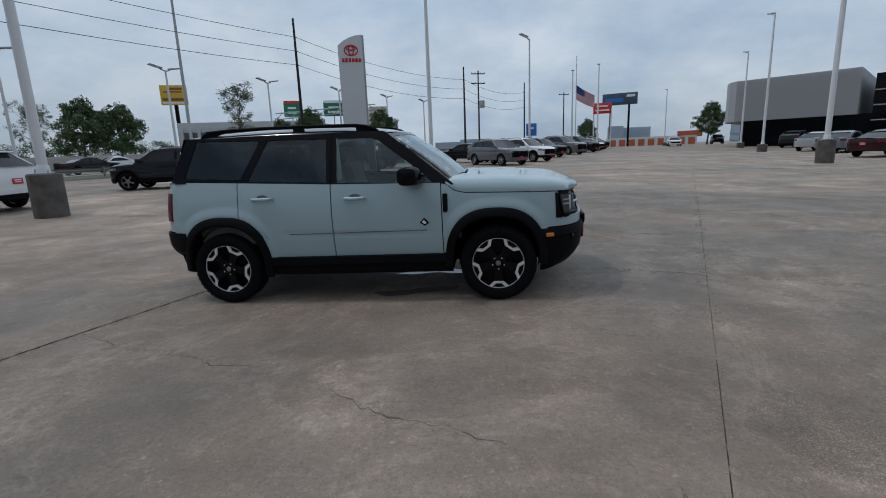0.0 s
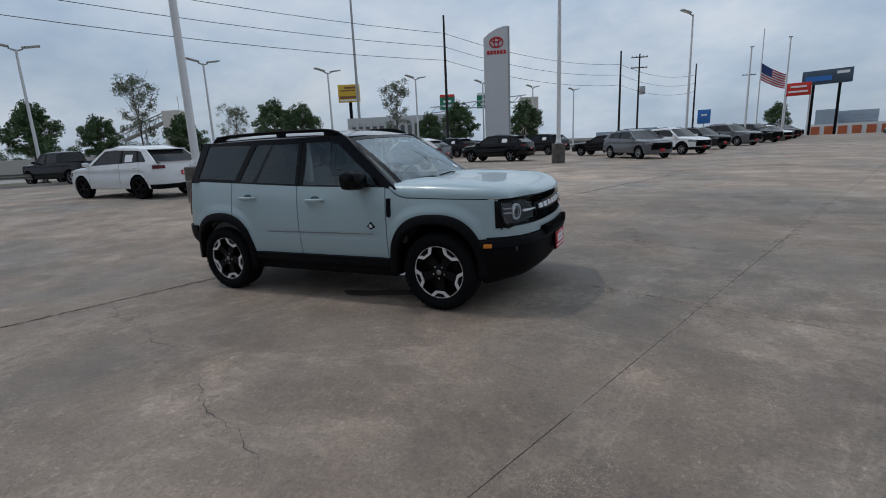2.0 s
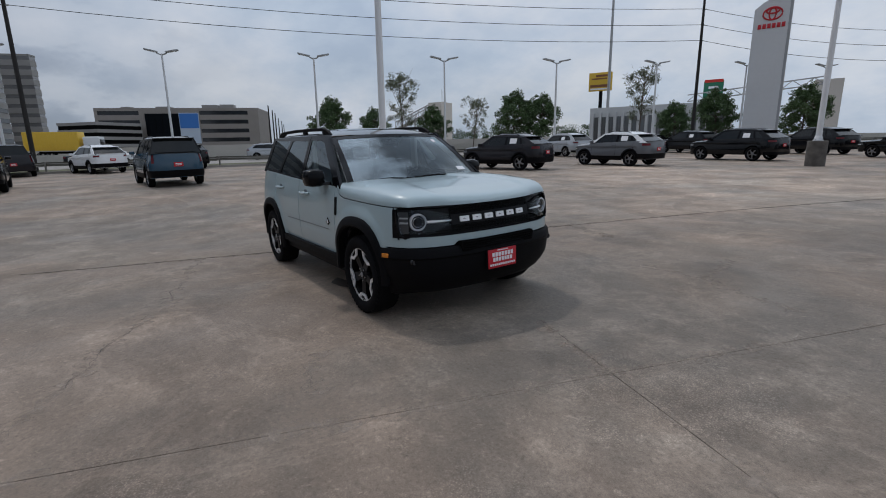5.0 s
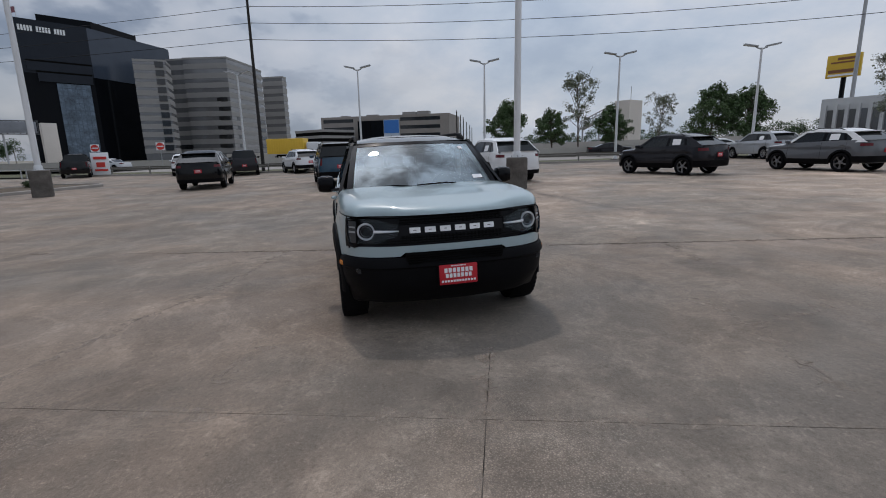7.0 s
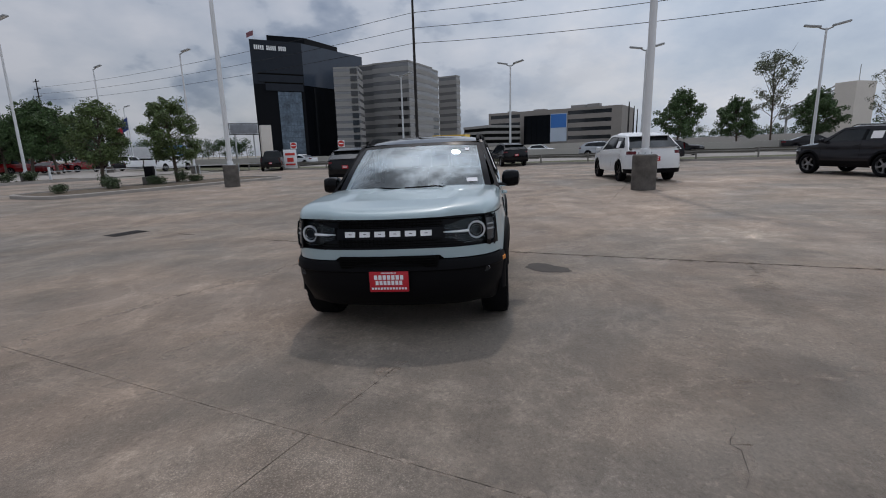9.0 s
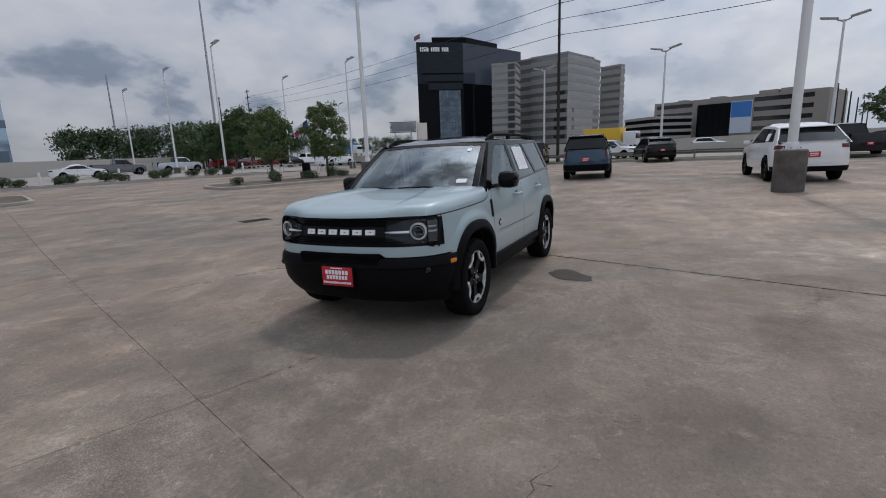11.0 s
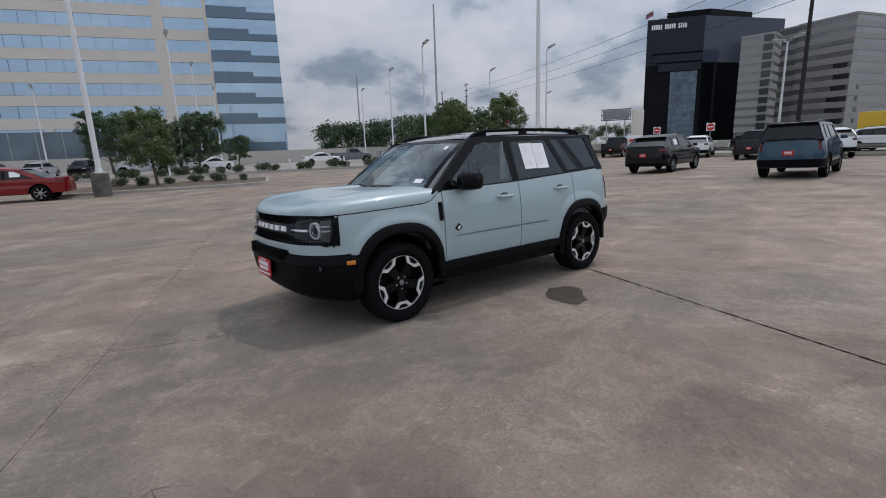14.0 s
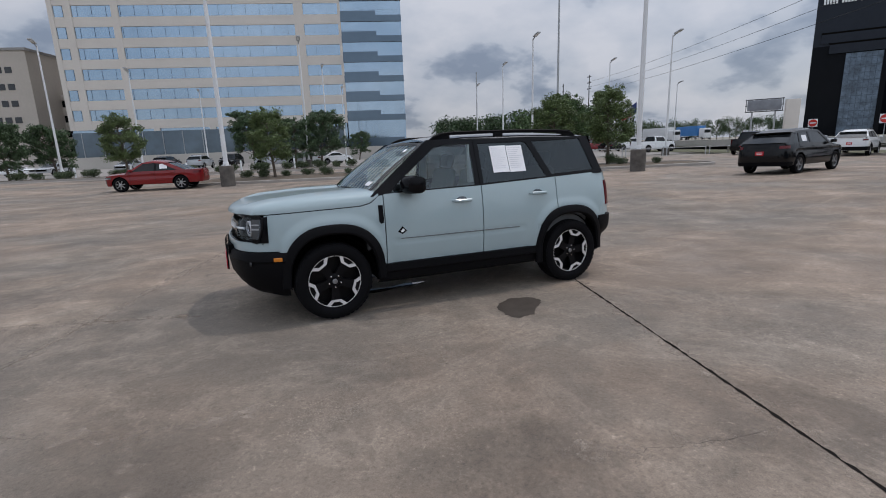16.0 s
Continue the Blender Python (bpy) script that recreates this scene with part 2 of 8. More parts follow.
    # spots made darker, set where the camera's view needs them
    darkening = ramp(nz(1.1, 7, 0.7), [(0.34, g(0.66)), (0.66, g(0.86))])
    for spot, rad in (((4.6, -1.6, 0), 0.6), ((2.5, -2.6, 0), 0.55), ((2.7, 2.5, 0), 0.5), ((1.2, 3.4, 0), 0.6), ((-0.4, 3.8, 0), 0.6)):
        col = mix("MULTIPLY", spot_mask(spot, rad, 0.9), col, darkening)
    grit_where = spot_mask((3.75, -0.1, 0), 0.62)
    for spot, rad in (((3.05, -3.1, 0), 0.5), ((3.6, -1.4, 0), 0.2), ((1.9, 2.6, 0), 0.3), ((0.55, 3.75, 0), 0.1), ((-0.7, 3.6, 0), 0.1)):
        mx_ = nt.nodes.new("ShaderNodeMath")
        mx_.operation = "MAXIMUM"
        L.new(grit_where, mx_.inputs[0])
        L.new(spot_mask(spot, rad), mx_.inputs[1])
        grit_where = mx_.outputs[0]
    vo = nt.nodes.new("ShaderNodeTexVoronoi")
    vo.inputs["Scale"].default_value = 92.0
    L.new(ge.outputs["Position"], vo.inputs["Vector"])
    grit = ramp(vo.outputs["Distance"], [(0.10, g(1.75)), (0.28, g(1.22)), (0.6, g(0.86))])
    col = mix("MULTIPLY", grit_where, col, grit)
    def flecks(scale, stops, low, high):
        """Ragged chips or pits, thick in some places and missing in others."""
        return mix("MULTIPLY", ramp(nz(scale * 0.09, 6, 0.7), [(low, g(0.0)), (high, g(1.0))]), col, ramp(nz(scale, 10, 0.82, 0.3), stops))
    col = flecks(19.0, [(0.56, g(1.0)), (0.61, g(1.42)), (0.70, g(2.0))], 0.44, 0.58)
    col = flecks(27.0, [(0.30, g(0.52)), (0.37, g(0.80)), (0.41, g(1.0))], 0.42, 0.58)
    col = flecks(8.5, [(0.57, g(1.0)), (0.60, g(1.28)), (0.66, g(1.45))], 0.48, 0.62)
    fine = nz(150.0, 4, 0.75)
    col = mix("MULTIPLY", 0.9, col, ramp(fine, [(0.28, g(0.76)), (0.5, g(1.0)), (0.72, g(1.24))]))
    L.new(col, b.inputs["Base Color"])
    ro = ramp(nz(0.8, 5), [(0.35, g(0.55)), (0.65, g(0.82))])
    L.new(ro, b.inputs["Roughness"])
    hh = nt.nodes.new("ShaderNodeMath")
    hh.operation = "ADD"
    chips = ramp(nz(17.0, 9, 0.8, 0.3), [(0.30, g(0.0)), (0.40, g(0.9)), (0.62, g(1.0)), (0.70, g(1.6))])
    h2 = nt.nodes.new("ShaderNodeMath")
    h2.operation = "MULTIPLY_ADD"
    L.new(fine, h2.inputs[0])
    h2.inputs[1].default_value = 1.6
    L.new(chips, h2.inputs[2])
    L.new(h2.outputs[0], hh.inputs[0])
    L.new(nz(48.0, 6, 0.7), hh.inputs[1])
    bp = nt.nodes.new("ShaderNodeBump")
    bp.inputs["Strength"].default_value, bp.inputs["Distance"].default_value = 0.5, 0.012
    L.new(hh.outputs[0], bp.inputs["Height"])
    L.new(bp.outputs[0], b.inputs["Normal"])
    return m


def leaf_mat(name, color):
    m = mat(name, color, 0.6, vary=0.35, scale=2.0, fine=18.0)
    nt = m.node_tree
    b = nt.nodes["Principled BSDF"]
    gi = nt.nodes.new("ShaderNodeNewGeometry")
    mr = nt.nodes.new("ShaderNodeMapRange")
    nt.links.new(gi.outputs["Random Per Island"], mr.inputs["Value"])
    mr.inputs["To Min"].default_value, mr.inputs["To Max"].default_value = 0.55, 1.5
    src = b.inputs["Base Color"].links[0].from_socket
    vm = nt.nodes.new("ShaderNodeVectorMath")
    vm.operation = "SCALE"
    nt.links.new(src, vm.inputs[0])
    nt.links.new(mr.outputs[0], vm.inputs["Scale"])
    nt.links.new(vm.outputs[0], b.inputs["Base Color"])
    return m


def crust_mat():
    """Pale flaking crust along a crack, thinning out to bare concrete."""
    m = mat("pale_crust", (0.36, 0.30, 0.25), 0.95, vary=0.25, scale=8.0, fine=90.0, spec=0.05)
    nt = m.node_tree
    b, out = nt.nodes["Principled BSDF"], nt.nodes["Material Output"]
    ge, n, r = nt.nodes.new("ShaderNodeNewGeometry"), nt.nodes.new("ShaderNodeTexNoise"), nt.nodes.new("ShaderNodeMapRange")
    n.inputs["Scale"].default_value, n.inputs["Detail"].default_value, n.inputs["Roughness"].default_value = 7.0, 8.0, 0.75
    nt.links.new(ge.outputs["Position"], n.inputs["Vector"])
    nt.links.new(n.outputs["Fac"], r.inputs["Value"])
    for k_, v_ in (("From Min", 0.45), ("From Max", 0.68), ("To Min", 0.0), ("To Max", 0.72)):
        r.inputs[k_].default_value = v_
    tr, mx = nt.nodes.new("ShaderNodeBsdfTransparent"), nt.nodes.new("ShaderNodeMixShader")
    nt.links.new(r.outputs[0], mx.inputs[0])
    nt.links.new(tr.outputs[0], mx.inputs[1])
    nt.links.new(b.outputs[0], mx.inputs[2])
    nt.links.new(mx.outputs[0], out.inputs["Surface"])
    return m


CRUST = crust_mat()
CONCRETE = concrete_lot()
PAINT = mat("cactus_grey_paint", (0.315, 0.405, 0.43), 0.34, vary=0.03, scale=1.5, fine=9, coat=0.8)
BLACK_GLOSS = mat("black_paint", (0.004, 0.004, 0.005), 0.10, vary=0.1, coat=0.0, spec=0.13)
ROOF_BLACK = mat("black_roof_paint", (0.006, 0.006, 0.007), 0.12, vary=0.1, coat=0.6, spec=0.5)
PLASTIC = mat("black_plastic", (0.005, 0.005, 0.006), 0.55, vary=0.15, fine=220, bump=0.15, spec=0.07)
DARK = mat("dark_cavity", (0.005, 0.005, 0.005), 0.9, spec=0.04)
RUBBER = mat("tyre_rubber", (0.006, 0.006, 0.007), 0.8, vary=0.2, fine=120, bump=0.2, spec=0.08)
ALLOY = mat("machined_alloy", (0.80, 0.80, 0.82), 0.30, metal=0.45, vary=0.06)
RIM_BLACK = mat("black_rim", (0.005, 0.005, 0.006), 0.35, vary=0.1, spec=0.12)
CHROME = mat("chrome", (0.75, 0.76, 0.78), 0.12, metal=1.0, vary=0.04)
WHITE_PLASTIC = mat("white_plastic", (0.78, 0.79, 0.80), 0.4, vary=0.04)
LENS = glass("lamp_lens", (0.9, 0.92, 0.95), clear=0.95, gloss=0.6)
GLASS_CLEAR = glass("window_glass", (0.86, 0.97, 0.95), clear=0.80, gloss=1.0, film=0.02)
GLASS_SCREEN = glass("screen_glass", (0.82, 0.94, 0.93), clear=0.80, gloss=0.9, film=0.15)
GLASS_DARK = glass("privacy_glass", (0.16, 0.18, 0.19), clear=0.9, gloss=1.15)
GLASS_FAR = mat("far_car_glass", (0.010, 0.012, 0.013), 0.05, vary=0.2, spec=0.35)
AMBER = mat("amber_lens", (0.62, 0.20, 0.02), 0.25, vary=0.05)
RED_LENS = mat("red_lens", (0.11, 0.006, 0.010), 0.2, vary=0.1, spec=0.4)
PLATE_RED = mat("red_plate", (0.48, 0.010, 0.022), 0.45, vary=0.05)
PAPER = mat("white_paper", (0.80, 0.80, 0.82), 0.7, vary=0.03)
PAPER_INK = mat("grey_ink", (0.52, 0.53, 0.57), 0.7, vary=0.05)
SEAT = mat("grey_upholstery", (0.22, 0.23, 0.235), 0.85, vary=0.15, fine=90, bump=0.2)
TRIM_PALE = mat("pale_trim", (0.60, 0.62, 0.61), 0.7, vary=0.05)
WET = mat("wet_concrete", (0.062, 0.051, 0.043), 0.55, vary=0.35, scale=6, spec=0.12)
CRACK = mat("crack", (0.060, 0.051, 0.044), 0.9, vary=0.3)
# darker body colour for shade painted at door creases and handles
PAINT_SHADE = mat("paint_shade", (0.075, 0.095, 0.105), 0.5, vary=0.05)
ALLOY_FAR = mat("silver_alloy", (0.42, 0.42, 0.43), 0.35, metal=0.7, vary=0.08)
GREY_ALLOY = mat("grey_alloy", (0.24, 0.24, 0.25), 0.35, metal=0.6, vary=0.08)
LAMP_RING = mat("lamp_ring", (0.50, 0.51, 0.53), 0.3, vary=0.06)
LAMP_FAR = mat("smoked_headlamp", (0.12, 0.125, 0.13), 0.12, metal=0.3, vary=0.3, scale=8, spec=0.6)
LAMP_PALE = mat("lamp_light_guide", (0.26, 0.27, 0.28), 0.3, vary=0.06)
CABIN = mat("grey_cabin_lining", (0.10, 0.105, 0.11), 0.85, vary=0.12, fine=80)
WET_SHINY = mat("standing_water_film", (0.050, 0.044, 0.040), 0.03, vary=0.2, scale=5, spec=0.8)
JOINT_DARK = mat("dark_joint_gap", (0.018, 0.016, 0.015), 1.0, vary=0.3, scale=3.0, spec=0.0)
SEALANT = mat("joint_filler", (0.075, 0.066, 0.058), 0.9, vary=0.35, scale=2.0)
POST_WHITE = mat("white_steel", (0.66, 0.67, 0.68), 0.45, vary=0.06, scale=1.0)
POST_GREY = mat("grey_steel", (0.36, 0.37, 0.38), 0.5, vary=0.1, scale=1.0)
WOOD_POLE = mat("dark_wood_pole", (0.022, 0.019, 0.018), 0.85, vary=0.25, bump=0.4)
PLINTH = mat("grey_cast_concrete", (0.095, 0.085, 0.076), 0.85, vary=0.7, scale=3.2, fine=40, bump=0.5)
KERB = mat("kerb_concrete", (0.30, 0.275, 0.25), 0.85, vary=0.2, scale=1.2, fine=40, bump=0.4)
MULCH = mat("mulch", (0.11, 0.085, 0.06), 0.95, vary=0.4, scale=3, fine=70, bump=0.9)
GRASS = mat("grass", (0.082, 0.082, 0.042), 0.95, vary=0.35, scale=0.5, fine=30, bump=0.8)
ASPHALT = mat("road_concrete", (0.27, 0.25, 0.23), 0.9, vary=0.12, scale=0.3, fine=20, bump=0.2)
WALL_CONC = mat("wall_concrete", (0.42, 0.395, 0.36), 0.85, vary=0.12, scale=0.25, fine=6, bump=0.2)
BARK = mat("bark", (0.10, 0.078, 0.06), 0.95, vary=0.3, scale=5, fine=40, bump=0.8)
LEAF_OAK = leaf_mat("oak_leaves", (0.055, 0.100, 0.032))
LEAF_LIGHT = leaf_mat("young_leaves", (0.085, 0.125, 0.040))
LEAF_DARK = leaf_mat("dark_leaves", (0.045, 0.082, 0.032))
LEAF_THIN = leaf_mat("sparse_leaves", (0.11, 0.125, 0.075))
BUSH = leaf_mat("bush_leaves", (0.042, 0.066, 0.024))


# ---- mesh helpers ----
def obj(name, bm, material, parent=None, label="", smooth=True, sharp=35):
    me = bpy.data.meshes.new(name)
    bm.normal_update()
    bm.to_mesh(me)
    bm.free()
    for m in material if isinstance(material, (list, tuple)) else [material]:
        me.materials.append(m)
    if smooth:
        me.polygons.foreach_set("use_smooth", [True] * len(me.polygons))
        me.set_sharp_from_angle(angle=radians(sharp))
    ob = new(name, me)
    if parent:
        ob.parent = parent
    if label:
        ob["label"] = label
    return ob


def part(name, bm, material, parent, label="", smooth=True):
    return obj(name, bm, material, parent, label, smooth)


def share(name, mesh, parent, m=None):
    """One more object on a mesh that is there already."""
    ob = new(name, mesh)
    ob.parent = parent
    if m is not None:
        ob.matrix_local = m
    return ob


def thing(name, label, category, m=None, group="", kind=""):
    ob = new(name)
    ob.empty_display_size = 0.2
    if m is not None:
        ob.matrix_world = m
    return tagged(ob, label, category, group, kind)


def solo(name, bm, material, label, category, m=None, group="", kind="", smooth=True):
    ob = obj(name, bm, material, None, "", smooth)
    if m is not None:
        ob.matrix_world = m
    return tagged(ob, label, category, group, kind)


def quads(bm, pts, nu, nv, wrap_u=False, wrap_v=False, flip=False, mi=0):
    """A grid of faces over nu x nv points given row by row."""
    vs = [bm.verts.new(p) for p in pts]
    for i in range(nu if wrap_u else nu - 1):
        for j in range(nv if wrap_v else nv - 1):
            a, b_, c, d = vs[i * nv + j], vs[((i + 1) % nu) * nv + j], vs[((i + 1) % nu) * nv + (j + 1) % nv], vs[i * nv + (j + 1) % nv]
            try:
                f = bm.faces.new((d, c, b_, a) if flip else (a, b_, c, d))
                f.material_index = mi
            except ValueError:
                pass
    return vs


def box(bm, c, s, bevel=0.0, m=None, mi=0):
    mm = Matrix.Translation(c) @ Matrix.Diagonal((*s, 1))
    if m is not None:
        mm = m @ mm
    r = bmesh.ops.create_cube(bm, size=1.0, matrix=mm)
    fs = {f for v in r["verts"] for f in v.link_faces}
    for f in fs:
        f.material_index = mi
    if bevel:
        es = list({e for v in r["verts"] for e in v.link_edges})
        bmesh.ops.bevel(bm, geom=es, offset=bevel, segments=2, profile=0.5, affect="EDGES", clamp_overlap=True)
    return r["verts"]


def prism(bm, poly, f0, f1, mi=0):
    """A flat outline swept from f0(p) to f1(p), closed."""
    a = [bm.verts.new(f0(p)) for p in poly]
    b_ = [bm.verts.new(f1(p)) for p in poly]
    n = len(poly)
    made = [bm.faces.new(a), bm.faces.new(b_[::-1])]
    for i in range(n):
        made.append(bm.faces.new((a[i], b_[i], b_[(i + 1) % n], a[(i + 1) % n])))
    for f in made:
        f.material_index = mi
    bmesh.ops.recalc_face_normals(bm, faces=made)
    return made


def lathe(bm, prof, n, to=lambda r, h, a: (r * math.cos(a), r * math.sin(a), h), mi=0, flip=False):
    """Turns a profile of (radius, height)."""
    pts = [to(r, h, 2 * math.pi * i / n) for i in range(n) for r, h in prof]
    return quads(bm, pts, n, len(prof), wrap_u=True, mi=mi, flip=flip)


def tube(bm, path, r, n=8, mi=0):
    """A round bar along points; r: one radius, or one for each point."""
    path = [Vector(p) for p in path]
    rs = r if isinstance(r, (list, tuple)) else [r] * len(path)
    pts = []
    ref = Vector((0.13, 0.31, 0.94)).normalized()
    for i, p in enumerate(path):
        d = (path[min(i + 1, len(path) - 1)] - path[max(i - 1, 0)]).normalized()
        k = ref if abs(d.dot(ref)) < 0.95 else Vector((1, 0, 0))
        a = d.cross(k).normalized()
        b_ = d.cross(a)
        pts += [p + (a * math.cos(2 * math.pi * j / n) + b_ * math.sin(2 * math.pi * j / n)) * rs[i] for j in range(n)]
    vs = quads(bm, pts, len(path), n, wrap_v=True, mi=mi)
    try:
        bm.faces.new(vs[:n][::-1]).material_index = mi
        bm.faces.new(vs[-n:]).material_index = mi
    except ValueError:
        pass


def lerp(table, x):
    """A broken line through (x, value) pairs."""
    return float(np.interp(x, [p[0] for p in table], [p[1] for p in table]))


def smoothstep(a, b_, x):
    u = min(max((x - a) / (b_ - a), 0.0), 1.0)
    return u * u * (3 - 2 * u)


# ---- lie of the land ----
SLOPE_X, SLOPE_Y = 0.015, 0.021       # fall of the slabs round the car
UX, UY = 0.337, 0.9415                # the lot's long axis


def ground_z(x, y):
    w = smoothstep(4, 14, math.hypot(x, y))
    far = 0.08 + 0.0128 * min(max(y, 0), 90) + 0.02 * min(max(y, -8), 0) - 0.007 * min(max(x, -20), 40)
    return (1 - w) * (SLOPE_X * x + SLOPE_Y * y) + w * far


def lot(u, n):
    """Plan position from distance along and across the lot."""
    return u * UX + n * UY, u * UY - n * UX


def on_lot(x, y, turn=0.0, lift=0.0):
    """A pose on the ground, tilted with it."""
    e = 0.6
    z = ground_z(x, y)
    up = Vector((ground_z(x - e, y) - ground_z(x + e, y), ground_z(x, y - e) - ground_z(x, y + e), 2 * e)).normalized()
    q = Vector((0, 0, 1)).rotation_difference(up).to_matrix().to_4x4()
    return Matrix.Translation((x, y, z + lift)) @ q @ pose(0, 0, 0, 0, 0, turn)


def upright(x, y, turn=0.0, lift=0.0):
    return pose(x, y, ground_z(x, y) + lift, 0, 0, turn)


LOT_TURN = math.degrees(math.atan2(UY, UX))


# ---- vehicles: shared pieces ----
def wheel_meshes(radius, width, rim_r, style):
    """Tyre and rim around the y axis, outer face towards +y."""
    ring = lambda r, h, a: (r * math.cos(a), h, r * math.sin(a))
    bm = bmesh.new()
    w = width / 2
    prof = [(rim_r - 0.012, -w * 0.8), (rim_r + 0.02, -w), (radius - 0.05, -w * 1.02), (radius - 0.012, -w * 0.86), (radius, -w * 0.6), (radius, w * 0.6), (radius - 0.012, w * 0.86), (radius - 0.035, w * 0.99), (radius - 0.06, w * 1.02), (rim_r + 0.025, w * 0.99), (rim_r + 0.008, w * 0.9), (rim_r - 0.012, w * 0.8)]
    lathe(bm, prof, 48 if style == "bracket" else 24, ring)
    if style == "bracket":                       # tread blocks on the shoulder
        for i in range(44):
            a = 2 * math.pi * i / 44
            for s_ in (-1, 1):
                m = Matrix.Rotation(-a, 4, "Y") @ Matrix.Translation((radius - 0.0085, s_ * w * 0.74, 0)) @ Matrix.Rotation(0.25 * s_, 4, "X")
                box(bm, (-0.004, 0, 0), (0.010, w * 0.34, 0.032), m=m)
    bmesh.ops.recalc_face_normals(bm, faces=bm.faces)
    tyre = bm
    bm = bmesh.new()
    lathe(bm, [(rim_r - 0.012, -w * 0.8), (rim_r - 0.02, w * 0.45), (rim_r - 0.006, w * 0.72), (rim_r, w * 0.82), (rim_r + 0.006, w * 0.88), (rim_r + 0.004, w * 0.78), (rim_r - 0.014, -w * 0.8)], 48 if style == "bracket" else 24, ring)
    lathe(bm, [(0.0, w * 0.05), (rim_r - 0.02, w * 0.02)], 24, ring, mi=0 if style == "bracket" else 1)         # disc behind the spokes, near-black on far cars for the gaps' shade
    n = 5 if style in ("bracket", "five") else 7
    for i in range(n):
        a = 2 * math.pi * (i + 0.5) / n + math.pi / 2
        m = Matrix.Rotation(-a, 4, "Y")
        r0, r1 = 0.035, rim_r - 0.004
        wid = (0.064, 0.074, 0.086) if style == "bracket" else (0.056, 0.044, 0.066) if style == "five" else (0.034, 0.030, 0.046)
        pts = [(r0, wid[0] / 2), (0.5 * rim_r, wid[1] / 2), (r1, wid[2] / 2), (r1, -wid[2] / 2), (0.5 * rim_r, -wid[1] / 2), (r0, -wid[0] / 2)]
        prism(bm, pts, lambda p: m @ Vector((p[0], w * 0.35, p[1])), lambda p: m @ Vector((p[0], w * (0.62 + 0.10 * p[0] / rim_r), p[1])))
    lathe(bm, [(0.0, w * 0.78), (0.034, w * 0.78), (0.040, w * 0.70), (0.070, w * 0.64), (0.078, w * 0.4)], 20, ring)
    bmesh.ops.recalc_face_normals(bm, faces=bm.faces)
    return tyre, bm


def bracket_mesh(rim_r, w):
    """One machined bracket of the wheel face, centred on the +x direction."""
    bm = bmesh.new()
    ro, ri = rim_r - 0.006, rim_r * 0.71
    wide, hw, th = 0.097, 0.046, 0.020
    y0, y1 = w * 0.74, w * 0.84
    def slab(poly):
        prism(bm, poly, lambda p: (p[0], y0, p[1]), lambda p: (p[0], y1, p[1]))
    for s_ in (-1, 1):
        foot = (ro * math.cos(wide / ro), s_ * ro * math.sin(wide / ro))
        heel = (ro * math.cos((wide - th * 1.5) / ro), s_ * ro * math.sin((wide - th * 1.5) / ro))
        slab([foot, heel, (ri + th * 1.3, s_ * (hw - th * 0.75)), (ri + th, s_ * (hw - th * 0.8)), (ri, s_ * hw)])
    slab([(ri, -hw), (ri, hw), (ri + th, hw - th * 0.7), (ri + th, -hw + th * 0.7)])
    bmesh.ops.recalc_face_normals(bm, faces=bm.faces)
    return bm


class Plan:
    """The outline of a car body seen from above, nose to tail, for its left half."""

    def __init__(self, ctrl):
        pts = []
        c = [ctrl[0]] + list(ctrl) + [ctrl[-1]]
        for i in range(1, len(c) - 2):
            p0, p1, p2, p3 = (np.array(q, float) for q in c[i - 1:i + 3])
            for t in np.linspace(0, 1, 12, endpoint=False):
                pts.append(0.5 * (2 * p1 + (p2 - p0) * t + (2 * p0 - 5 * p1 + 4 * p2 - p3) * t * t + (3 * p1 - p0 - 3 * p2 + p3) * t ** 3))
        pts.append(np.array(ctrl[-1], float))
        self.p = np.array(pts)
        d = np.hypot(*np.diff(self.p, axis=0).T)
        self.s = np.concatenate([[0], np.cumsum(d)])

    def at(self, s):
        x, y = np.interp(s, self.s, self.p[:, 0]), np.interp(s, self.s, self.p[:, 1])
        e = 0.02
        x1, y1 = np.interp(s + e, self.s, self.p[:, 0]), np.interp(s + e, self.s, self.p[:, 1])
        x0, y0 = np.interp(s - e, self.s, self.p[:, 0]), np.interp(s - e, self.s, self.p[:, 1])
        t = np.array([x1 - x0, y1 - y0])
        t /= np.hypot(*t) + 1e-9
        return float(x), float(y), float(-t[1]), float(t[0])      # inward normal, for a nose-to-tail walk on the left

    def s_at_x(self, x):
        return float(np.interp(-x, -self.p[:, 0], self.s))

    def y_at_x(self, x):
        return float(np.interp(-x, -self.p[:, 0], self.p[:, 1]))

    def end(self):
        return float(self.s[-1])


